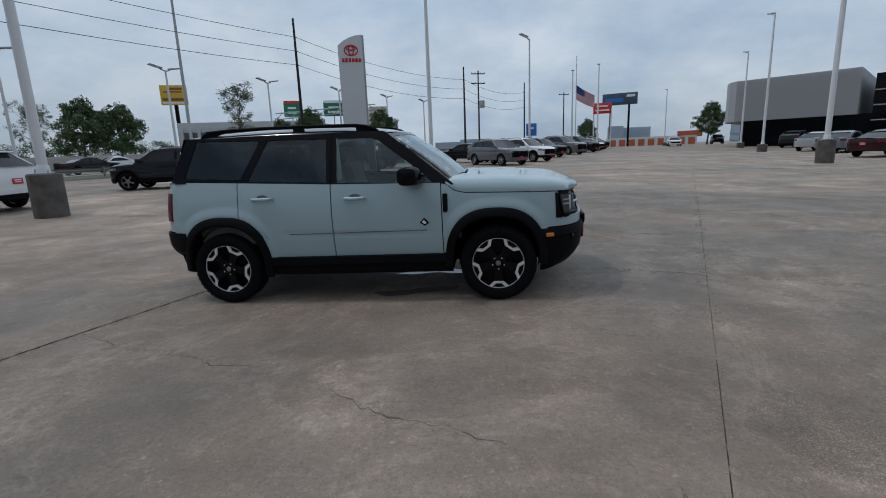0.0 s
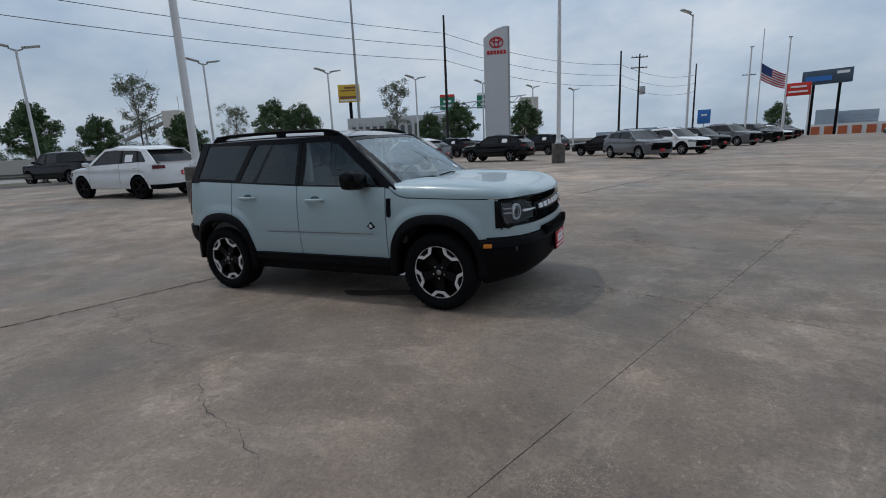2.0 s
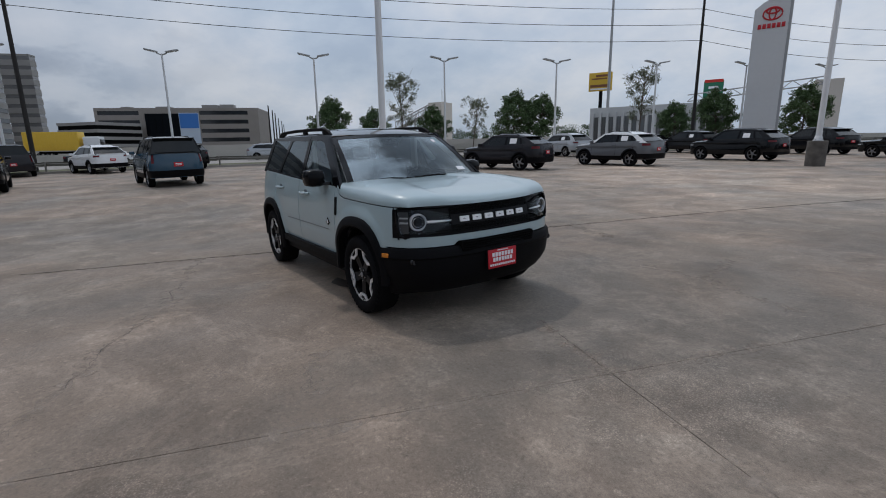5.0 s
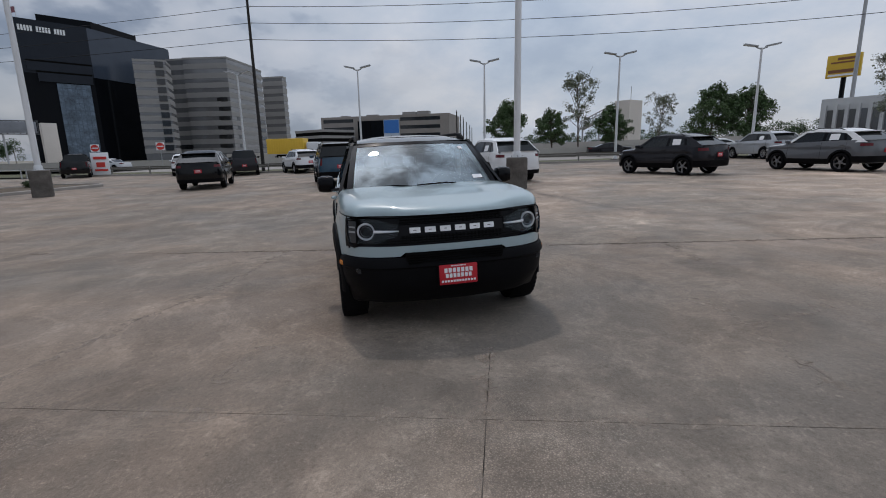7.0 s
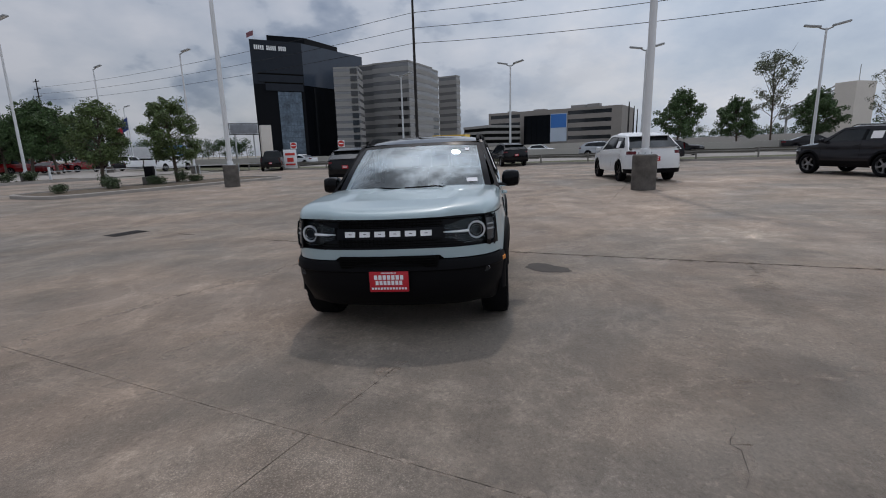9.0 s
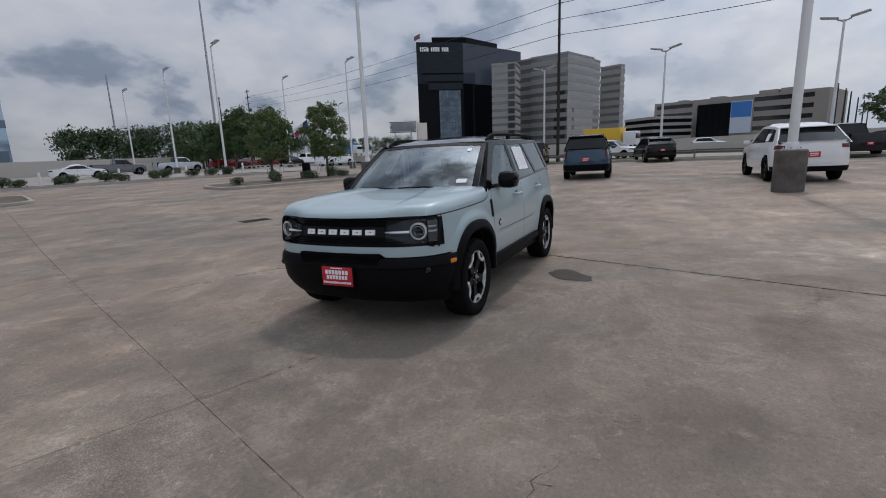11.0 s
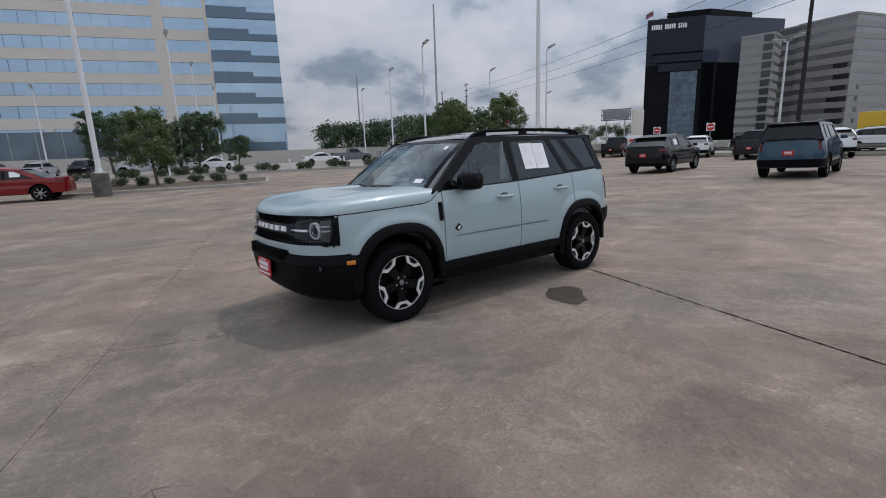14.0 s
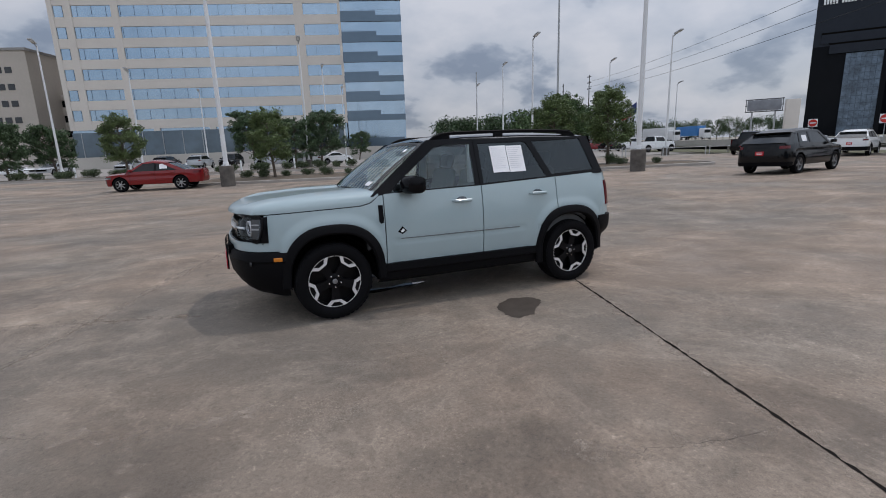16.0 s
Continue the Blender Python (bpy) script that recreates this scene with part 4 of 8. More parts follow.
        prism(bm, [(y0, zc + hh / 2 - bw), (y0 + wl_, zc + hh / 2 - bw), (y0 + wl_, zc + hh / 2), (y0, zc + hh / 2)], fr, bk)
        prism(bm, [(y0, zc - hh / 2), (y0 + 0.029, zc - hh / 2), (y0 + 0.029, zc + hh / 2), (y0, zc + hh / 2)], fr, bk)
        prism(bm, [(y0 + wl_ - 0.029, zc - hh / 2), (y0 + wl_, zc - hh / 2), (y0 + wl_, zc + hh / 2), (y0 + wl_ - 0.029, zc + hh / 2)], fr, bk)
        part("name_block", bm, WHITE_PLASTIC, name_bar, "white block")
    for side in (1, -1):                                                # headlamps
        cy, cz = side * 0.672, 0.866
        bm = bmesh.new()
        quads(bm, [(face_x(y, z, -0.018), y * side, z) for y in np.linspace(0.435, 0.806, 12) for z in np.linspace(0.775 + 0.05 * smoothstep(0.62, 0.435, y), 0.962 - 0.045 * smoothstep(0.62, 0.435, y), 5)], 12, 5, flip=side < 0)
        bmesh.ops.recalc_face_normals(bm, faces=bm.faces)
        hl = part("headlamp", bm, mat("lamp_bezel", (0.006, 0.006, 0.007), 0.3, vary=0.1, spec=0.15) if side == 1 else bpy.data.materials["lamp_bezel"], car, "headlamp with a round light ring")
        for nm, r0, r1, mm, dx in (("light_ring", 0.054, 0.068, LAMP_RING, 0.012), ("projector", 0.0, 0.030, RIM_BLACK, 0.004), ("inner_ring", 0.036, 0.041, CHROME, 0.006)):
            bm = bmesh.new()
            lathe(bm, [(r0, -0.01), (r0, dx - 0.003), ((r0 + r1) / 2, dx), (r1, dx - 0.003), (r1, -0.01)], 32, lambda r, h, a: (face_x(abs(cy + r * math.cos(a)), cz, 0.0) * 0.35 + face_x(0.672, cz, 0.0) * 0.65 + h, cy + r * math.cos(a), cz + r * math.sin(a)))
            bmesh.ops.recalc_face_normals(bm, faces=bm.faces)
            part(nm, bm, mm, hl)
        bm = bmesh.new()                                                # light bar from the ring to the lettering
        tube(bm, [(face_x(abs(y), 0.866, 0.004), side * y, 0.866) for y in np.linspace(0.612, 0.425, 6)], [0.011, 0.011, 0.010, 0.009, 0.007, 0.003], 8)
        part("light_bar", bm, WHITE_PLASTIC, hl)
        bm = bmesh.new()
        quads(bm, [(face_x(y, z, 0.012), y * side, z) for y in np.linspace(0.435, 0.806, 14) for z in np.linspace(0.775 + 0.05 * smoothstep(0.62, 0.435, y), 0.962 - 0.045 * smoothstep(0.62, 0.435, y), 5)], 14, 5, flip=side < 0)
        bmesh.ops.recalc_face_normals(bm, faces=bm.faces)
        ln = part("lens", bm, LENS, hl, "clear lens")
        ln.visible_shadow = False

    # hood: a clam shell that folds over the sides
    bm = bmesh.new()
    nu, nv = 40, 61
    pts = []
    x_rear = lambda y: 0.955 - 0.075 * smoothstep(0.45, 0.80, abs(y))
    for i in range(nu):
        u = 1 - (1 - i / (nu - 1)) ** 1.6
        for j in range(nv):
            v = math.sin(math.pi / 2 * (2 * j / (nv - 1) - 1))
            x0 = x_rear(v * 0.8)
            xf = 2.148 - 0.055 * (abs(v) * 0.80 / 0.55) ** 2 - 0.055 * smoothstep(0.62, 1.0, abs(v))
            x = x0 + (xf - x0) * u
            ze = fender_top(x) + 0.006
            w = plan.y_at_x(min(x, 2.06)) - inset(ze, x)
            w = min(w, lerp([(1.7, 2.0), (1.85, 0.832), (1.95, 0.800), (2.05, 0.775), (2.1, 0.77)], x)) if x > 1.7 else w
            zt = lerp([(0.85, 1.140), (1.0, 1.142), (1.4, 1.128), (1.8, 1.096), (2.0, 1.062), (2.15, 1.034)], x)
            zt += 0.013 * smoothstep(0.0, 0.05, abs(v) - lerp([(0.9, 0.30), (1.4, 0.46), (2.1, 0.64)], x)) * smoothstep(2.08, 1.85, x) - 0.010 * smoothstep(0.60, 0.95, abs(v))
            roll = (1 - abs(v) ** 16) ** (1 / 2.2)
            nose = (1 - u ** 30) ** (1 / 2.0)
            pts.append((x, v * w, ze + (zt - ze) * roll * nose if x < 2.2 else ze))
    quads(bm, pts, nu, nv)
    bmesh.ops.recalc_face_normals(bm, faces=bm.faces)
    part("hood", bm, PAINT, car, "pale grey-blue hood")
    bm = bmesh.new()                                                    # cowl
    quads(bm, [(x, y, z) for y in np.linspace(-0.78, 0.78, 13) for x, z in ((0.99 - 0.09 * (y / 0.78) ** 2, 1.118), (0.90 - 0.06 * (y / 0.78) ** 2, 1.105))], 13, 2)
    part("cowl", bm, PLASTIC, car)

    # windscreen, roof, back
    def screen(t, v, o=0.0):
        """t: 0 at the cowl, 1 at the roof; v: -1 to 1 across."""
        base = Vector((1.035 - 0.085 * v * v, 0.775 * v, 1.112))
        head = Vector((0.375 - 0.050 * v * v, 0.655 * v, 1.592 - 0.022 * v * v))
        p = base.lerp(head, t)
        bow = 0.020 * math.sin(math.pi * t)
        return p + Vector((0.58, 0, 0.81)) * (bow + o)
    bm = bmesh.new()
    quads(bm, [screen(t, v) for t in np.linspace(0, 1, 12) for v in np.linspace(-0.93, 0.93, 21)], 12, 21)
    bmesh.ops.recalc_face_normals(bm, faces=bm.faces)
    ws = part("windscreen", bm, GLASS_SCREEN, car, "clear windscreen")
    ws.visible_shadow = False
    bm = bmesh.new()                                                    # black border of the screen
    for v0, v1, t0, t1 in ((-1.0, -0.92, 0, 1), (0.92, 1.0, 0, 1), (-0.93, 0.93, 0.93, 1.0), (-0.93, 0.93, -0.02, 0.05)):
        quads(bm, [screen(t, v, 0.003) for t in np.linspace(t0, t1, 10) for v in np.linspace(v0, v1, 10)], 10, 10)
    bmesh.ops.recalc_face_normals(bm, faces=bm.faces)
    part("screen_border", bm, BLACK_GLOSS, car)
    for y0, L_ in ((0.52, 0.60), (-0.05, 0.55)):                        # wipers
        bm = bmesh.new()
        tube(bm, [screen(0.02, y0 / 0.78, 0.012), screen(0.06, (y0 - L_ * 0.5) / 0.78, 0.014), screen(0.05, (y0 - L_) / 0.78, 0.012)], 0.007, 6)
        part("wiper", bm, PLASTIC, car)
    bm = bmesh.new()                                                    # sticker low in the screen's corner, and one at its top
    quads(bm, [screen(t, v, 0.004) for t in (0.13, 0.20) for v in (0.70, 0.84)], 2, 2)
    part("windscreen_sticker", bm, PAPER, car, "small white sticker")
    bm = bmesh.new()
    quads(bm, [screen(t, v, 0.004) for t in (0.78, 0.85) for v in (0.72, 0.79)], 2, 2)
    part("windscreen_sticker", bm, PAPER, car, "small white sticker")
    bm = bmesh.new()
    nu, nv = 26, 25
    pts = []
    for i in range(nu):
        u = i / (nu - 1)
        for j in range(nv):
            v = math.sin(math.pi / 2 * (2 * j / (nv - 1) - 1))
            x = 0.372 - 0.050 * v * v + (-1.750 - 0.372) * u
            zc = lerp([(-1.80, 1.630), (-1.65, 1.668), (-1.2, 1.690), (-0.6, 1.692), (-0.1, 1.676), (0.2, 1.634), (0.38, 1.590)], x)
            ze = lerp([(-1.80, 1.622), (-0.9, 1.622), (0.28, 1.592), (0.38, 1.568)], x)
            w = lerp([(-1.8, 0.635), (-1.5, 0.662), (0.3, 0.668), (0.4, 0.655)], x)
            pts.append((x, v * w, ze + (zc - ze) * (1 - abs(v) ** 3) ** (1 / 1.6)))
    quads(bm, pts, nu, nv)
    bmesh.ops.recalc_face_normals(bm, faces=bm.faces)
    part("roof", bm, ROOF_BLACK, car, "gloss black roof")
    bm = bmesh.new()                                                    # sunroof glass
    roof_z = lambda x, y: lerp([(-1.80, 1.630), (-1.65, 1.668), (-1.2, 1.690), (-0.6, 1.692), (-0.1, 1.676), (0.2, 1.634), (0.38, 1.590)], x) - 0.05 * (abs(y) / 0.66) ** 3
    quads(bm, [(x, y, roof_z(x, y) + 0.004) for x in np.linspace(0.05, -0.85, 10) for y in np.linspace(-0.42, 0.42, 9)], 10, 9)
    bmesh.ops.recalc_face_normals(bm, faces=bm.faces)
    part("sunroof", bm, ROOF_BLACK, car, "dark glass sunroof")
    bm = bmesh.new()                                                    # roof aerial
    tube(bm, [(-1.45, 0, 1.67), (-1.52, 0, 1.75)], [0.018, 0.006], 8)
    part("aerial", bm, PLASTIC, car)
    # tail
    for side in (1, -1):
        bm = bmesh.new()
        patch(bm, plan, side, np.linspace(S(-1.882), plan.end(), 20), lambda x, y: 0.735, lambda x, y: 1.225, 6, inset, -0.004)
        part("tailgate_half", bm, PAINT, car)
        bm = bmesh.new()
        patch(bm, plan, side, np.linspace(S(RX - IA - 0.01), plan.end(), 26), lambda x, y: lerp([(-2.3, 0.37), (-1.95, 0.37), (-1.69, 0.40)], x), lambda x, y: 0.725, 9, lambda z, x: inset(z, x) + 0.16 * max(0.0, (0.58 - z) / 0.21) ** 1.4, 0.022)
        part("rear_bumper_half", bm, PLASTIC, car, "black plastic rear bumper")
    bm = bmesh.new()
    quads(bm, [(x, y, z) for (x, z) in ((-1.858, 1.22), (-1.832, 1.36), (-1.795, 1.50), (-1.740, 1.632)) for y in np.linspace(-0.66, 0.66, 9)], 4, 9)
    for side in (1, -1):
        prism(bm, [(-1.862, 1.215), (-1.80, 1.215), (-1.69, 1.63), (-1.740, 1.632)], lambda p: (p[0], side * (0.848 - 0.375 * (p[1] - 1.12) - 0.03), p[1]), lambda p: (p[0], side * 0.62, p[1]))
    bmesh.ops.recalc_face_normals(bm, faces=bm.faces)
    part("rear_window", bm, BLACK_GLOSS, car, "dark rear window")
    bm = bmesh.new()
    quads(bm, [(x, y, 1.222) for x in (-1.80, -2.01) for y in np.linspace(-0.78, 0.78, 5)], 2, 5)
    part("rear_ledge", bm, PAINT, car)
    # underbody
    bm = bmesh.new()
    box(bm, (0, 0, 0.34), (1.75, 1.50, 0.16), 0.03)
    box(bm, (-0.1, 0, 0.36), (3.7, 0.80, 0.18), 0.03)
    part("underbody", bm, DARK, car)

    # cabin
    bm = bmesh.new()
    box(bm, (0.66, 0, 1.02), (0.50, 1.46, 0.16), 0.05)
    box(bm, (0.52, 0.38, 1.10), (0.20, 0.40, 0.08), 0.03)
    part("dashboard", bm, PLASTIC, car)
    bm = bmesh.new()
    lathe(bm, [(0.175, 0.0), (0.19, 0.014), (0.20, 0.0), (0.19, -0.014), (0.175, 0.0)], 24, lambda r, h, a: (0.36 + 0.35 * r * math.sin(a) * 0.9 + h, 0.38 + r * math.cos(a), 1.06 + 0.9 * r * math.sin(a)))
    part("steering_wheel", bm, PLASTIC, car)
    for sx_, yy in ((-0.12, 0.38), (-0.12, -0.38), (-0.98, 0.42), (-0.98, -0.42), (-0.98, 0.0)):
        bm = bmesh.new()
        box(bm, (sx_ + 0.12, yy, 0.70), (0.50, 0.46, 0.16), 0.05)
        box(bm, (0, 0, 0.30), (0.14, 0.46 if yy else 0.34, 0.60), 0.055, m=Matrix.Translation((sx_ - 0.12, yy, 0.72)) @ Matrix.Rotation(-0.25, 4, "Y"))
        box(bm, (0, 0, 0.69), (0.10, 0.24, 0.17), 0.04, m=Matrix.Translation((sx_ - 0.12, yy, 0.72)) @ Matrix.Rotation(-0.25, 4, "Y"))
        part("seat", bm, SEAT, car)
    bm = bmesh.new()
    box(bm, (-0.42, 0, 0.52), (2.5, 1.50, 0.10))
    for side in (1, -1):
        box(bm, (-0.3, side * 0.80, 0.85), (2.6, 0.04, 0.52))
    part("cabin_lining", bm, CABIN, car)
    bm = bmesh.new()
    for side in (1, -1):
        tube(bm, [screen(t, side * 0.945, -0.045) for t in np.linspace(0.05, 1, 6)], 0.028, 8)
        box(bm, (-0.20, side * 0.66, 1.36), (0.10, 0.05, 0.40), 0.02, m=None)
    quads(bm, [(x, y, 1.585) for x in (0.28, -1.6) for y in (-0.58, 0.58)], 2, 2)
    part("pale_lining", bm, TRIM_PALE, car, "pale headliner and pillar trim")
    bm = bmesh.new()
    box(bm, (0.34, 0, 1.49), (0.03, 0.24, 0.06), 0.012)
    part("inner_mirror", bm, PLASTIC, car)

    # window papers on the left rear window
    for k, y0 in enumerate((0, 1)):
        bm = bmesh.new()
        x0 = -0.390 - 0.20 * k - (0.004 if k else 0)
        poly = [(x0, 1.530), (x0 - 0.197, 1.536), (x0 - 0.197, 1.262), (x0, 1.258)]
        prism(bm, poly, lambda p: (p[0], 0.848 - 0.375 * (p[1] - 1.12) + 0.001, p[1]), lambda p: (p[0], 0.848 - 0.375 * (p[1] - 1.12) - 0.001, p[1]))
        ps = part("price_sheet", bm, PAPER, car, "white paper sheet", False)
        bm = bmesh.new()
        for r in range(11):
            z = 1.510 - 0.0205 * r
            w = 0.10 + 0.05 * ((r * 7 + k * 3) % 4) / 3
            prism(bm, [(x0 - 0.018, z), (x0 - 0.018 - w, z), (x0 - 0.018 - w, z - 0.0032), (x0 - 0.018, z - 0.0032)], lambda p: (p[0], 0.848 - 0.375 * (p[1] - 1.12) + 0.0025, p[1]), lambda p: (p[0], 0.848 - 0.375 * (p[1] - 1.12), p[1]))
        part("print", bm, PAPER_INK, ps, "grey unreadable print", False)

    # dealer plate: red, with white bars for its lettering
    bm = bmesh.new()
    box(bm, (2.205, 0.005, 0.512), (0.012, 0.305, 0.158), 0.004)
    pl = part("front_plate", bm, PLATE_RED, car, "red dealer plate with white bars")
    for z, h, w, o in ((0.547, 0.034, 0.235, 0.0), (0.505, 0.032, 0.215, 0.0), (0.582, 0.008, 0.12, 0.0), (0.461, 0.016, 0.28, 0.0)):
        bm = bmesh.new()
        n = 7 if h > 0.03 else 12
        for i in range(n):
            y = -w / 2 + w * (i + 0.5) / n
            box(bm, (2.2125, 0.005 + y, z), (0.004, w / n * 0.72, h), 0.0)
        part("print_bar", bm, PAPER, pl, "row of white bars", False)
    bm = bmesh.new()
    box(bm, (2.196, 0.005, 0.515), (0.012, 0.322, 0.175), 0.004)
    part("plate_holder", bm, PLASTIC, car)

    # wheels
    ty, rm = wheel_meshes(0.352, 0.235, 0.243, "bracket")
    tm = obj("tyre", ty, RUBBER)
    rmo = obj("rim", rm, RIM_BLACK)
    bko = obj("machined_bracket", bracket_mesh(0.243, 0.1175), ALLOY)
    lip = bmesh.new()
    lathe(lip, [(0.232, 0.086), (0.233, 0.0970), (0.243, 0.0985), (0.245, 0.088)], 60, lambda r, h, a: (r * math.cos(a), h, r * math.sin(a)))
    bmesh.ops.recalc_face_normals(lip, faces=lip.faces)
    lipo = obj("rim_lip", lip, ALLOY)
    cap = bmesh.new()
    lathe(cap, [(0.0, 0.097), (0.020, 0.096), (0.026, 0.090)], 16, lambda r, h, a: (r * math.cos(a), h, r * math.sin(a)))
    capo = obj("hub_cap", cap, GREY_ALLOY)
    nut = bmesh.new()
    box(nut, (0.056, 0.083, 0), (0.014, 0.018, 0.014), 0.003)
    nuto = obj("wheel_nut", nut, CHROME)
    meshes = [o.data for o in (tm, rmo, bko, capo, nuto, lipo)]
    for o in (tm, rmo, bko, capo, nuto, lipo):
        bpy.data.objects.remove(o)
    for cx, side, spin in ((1.335, 1, 0), (1.335, -1, 0), (-1.335, 1, 20), (-1.335, -1, 9)):
        wh = new("wheel")
        wh.parent = car
        wh.matrix_local = Matrix.Translation((cx, side * 0.790, 0.352)) @ (Matrix.Rotation(math.pi, 4, "Z") if side < 0 else Matrix.Identity(4)) @ Matrix.Rotation(radians(spin), 4, "Y")
        wh["label"] = "black wheel with machined alloy brackets"
        share("tyre", meshes[0], wh)
        share("rim", meshes[1], wh)
        for i in range(5):
            a = 2 * math.pi * (i + 0.5) / 5 + math.pi / 2
            share("machined_bracket", meshes[2], wh, Matrix.Rotation(-a, 4, "Y"))
            share("wheel_nut", meshes[4], wh, Matrix.Rotation(-a, 4, "Y"))
        share("hub_cap", meshes[3], wh)
        share("rim_lip", meshes[5], wh)
    return car


hero_car()


# ---- ground ----
def sheet(name, label, cat_, xs, ys, zf, material, kind="structure", holes=None):
    bm = bmesh.new()
    quads(bm, [(x, y, zf(x, y)) for x in xs for y in ys], len(xs), len(ys))
    bmesh.ops.recalc_face_normals(bm, faces=bm.faces)
    ob = obj(name, bm, material)
    return tagged(ob, label, cat_, "", kind)


far_xs = [-3000, -1200, -500, -250, -160, -110] + list(range(-90, 91, 5)) + [110, 160, 250, 500, 1200, 3000]
ground = sheet("ground", "flat dusty ground reaching to the horizon", "ground", far_xs, far_xs, lambda x, y: ground_z(x, y) - 0.10, mat("far_ground", (0.23, 0.215, 0.18), 0.95, vary=0.25, scale=0.02, fine=0.4, where="Object"))


# ---- other vehicles ----
WHEELS = {}


def wheel_pair(radius, style):
    if (radius, style) not in WHEELS:
        ty, rm = wheel_meshes(radius, 0.22, radius * 0.70, style)
        a, b_ = obj("tyre", ty, RUBBER), obj("rim", rm, [ALLOY_FAR if style == "seven" else RIM_BLACK if style == "bracket" else GREY_ALLOY, DARK])
        WHEELS[(radius, style)] = a.data, b_.data
        bpy.data.objects.remove(a), bpy.data.objects.remove(b_)
    return WHEELS[(radius, style)]


PAINTS = {}


def car_paint(name, rgb, metal=0.0):
    if name not in PAINTS:
        PAINTS[name] = mat(name + "_car_paint", rgb, 0.10, metal=metal, vary=0.05, scale=1.5, fine=10, coat=0.3 if max(rgb) > 0.05 else 0.0, spec=0.4 if max(rgb) > 0.05 else 0.3)
    return PAINTS[name]


WHITE_P = car_paint("white", (0.74, 0.75, 0.76))
BLACK_P = car_paint("black", (0.006, 0.006, 0.007))
GREY_P = car_paint("grey", (0.11, 0.115, 0.125))
DGREY_P = car_paint("dark_grey", (0.018, 0.017, 0.020))
SILVER_P = car_paint("silver", (0.42, 0.44, 0.46), 0.3)
BLUE_P = car_paint("blue", (0.026, 0.066, 0.105))
RED_P = car_paint("red", (0.19, 0.008, 0.010))
MAROON_P = car_paint("maroon", (0.034, 0.010, 0.013))


def vehicle(name, label, paint, kind="suv", L=4.70, wb=2.78, W=0.93, H=1.69, R=0.36, belt=1.10, hood=1.06, clad=True, roof=None, style="five", sheet_of_paper=True, plate=True, group="parked cars", rails=True, boxy=0.0):
    """A parked car, x forward, built round its middle; copies are set out on the lot."""
    car = thing(name, label, "car", None, group)
    fo = (L - wb) * (0.46 if kind != "pickup" else 0.40)
    F, B = wb / 2 + fo, L - wb / 2 - fo
    plan = Plan([(F, 0), (F - 0.03, 0.42 * W), (F - 0.11, 0.72 * W), (F - 0.25, 0.90 * W), (F - 0.50, 0.97 * W), (wb / 2, W * 0.99), (0, W), (-wb / 2, W * 0.99), (-B + 0.40, 0.965 * W), (-B + 0.15, 0.89 * W), (-B + 0.04, 0.70 * W), (-B, 0.4 * W), (-B, 0)])
    S = plan.s_at_x
    sh = belt - 0.19                                                    # shoulder line over a hollow door
    inset = lambda z, x: 0.055 * max(0.0, (z - 0.68) / 0.42) ** 2 + 0.04 * max(0.0, (0.62 - z) / 0.3) ** 2 + (0.020 * smoothstep(sh + 0.015, sh - 0.02, z) * smoothstep(0.52, sh - 0.04, z) if abs(x) < wb / 2 + 0.3 else 0.0)
    A = R + 0.055
    def arch(x, a, low):
        z = low
        for cx in (wb / 2, -wb / 2):
            u = abs(x - cx) / a
            if u < 1:
                z = max(z, R + a * 1.02 * math.sqrt(1 - u * u))
        return z
    if kind == "sedan":
        wb_x, wt_x, rt_x, rb_x = wb / 2 - 0.38, 0.26, -0.84, -wb / 2 - 0.22
        deck = belt + 0.005
    elif kind == "pickup":
        wb_x, wt_x, rt_x, rb_x = wb / 2 - 0.62, 0.62, -0.62, -0.72
        deck = belt + 0.04
    else:
        wb_x, wt_x, rt_x, rb_x = wb / 2 - 0.36 - boxy * 0.05, 0.22 + boxy * 0.25, -B + 0.78 - boxy * 0.54, -B + 0.15 - boxy * 0.05
        deck = belt + 0.08
    up = lambda x: lerp([(-B, deck), (-wb / 2, deck), (wb_x, belt), (wb_x + 0.05, min(belt, hood - 0.04)), (F - 0.35, hood - 0.10), (F, hood - 0.22)], x)
    paint_parts = []
    ss_all = sorted({round(s, 3) for s in list(np.linspace(0, plan.end(), 34)) + [S(c + s_ * v) for c in (wb / 2, -wb / 2) for s_ in (-1, 1) for v in (0.0, A * 0.4, A * 0.7, A * 0.9, A * 0.98, A * 1.001, A * 1.02)]})
    bm = bmesh.new()
    for side in (1, -1):
        patch(bm, plan, side, ss_all, lambda x, y: arch(x, A, 0.34), lambda x, y: up(x), 16, inset, 0.0, 0)
    # hood, and deck or bed
    def cap(x0, x1, crown, nose, zt):
        nu, nv = 9, 13
        pts = []
        for i in range(nu):
            u = i / (nu - 1)
            for j in range(nv):
                v = 2 * j / (nv - 1) - 1
                x = x0 + (x1 - x0) * u
                xx = x - (0.11 * (abs(v) ** 2.5) if nose else 0.0) * u
                ze = up(xx)
                w = plan.y_at_x(min(max(xx, -B + 0.02), F - 0.02)) - inset(ze, xx)
                if nose and u > 0.9:
                    w = min(w, 0.86 * W)
                top_ = zt(u)
                pts.append((xx, v * w, ze + max(0.0, top_ - ze) * (1 - v ** 6) * ((1 - u ** 8) if nose else 1)))
        quads(bm, pts, nu, nv)
    cap(wb_x - 0.05, F - 0.01, 0.03, True, lambda u: hood + 0.05 - 0.10 * u)
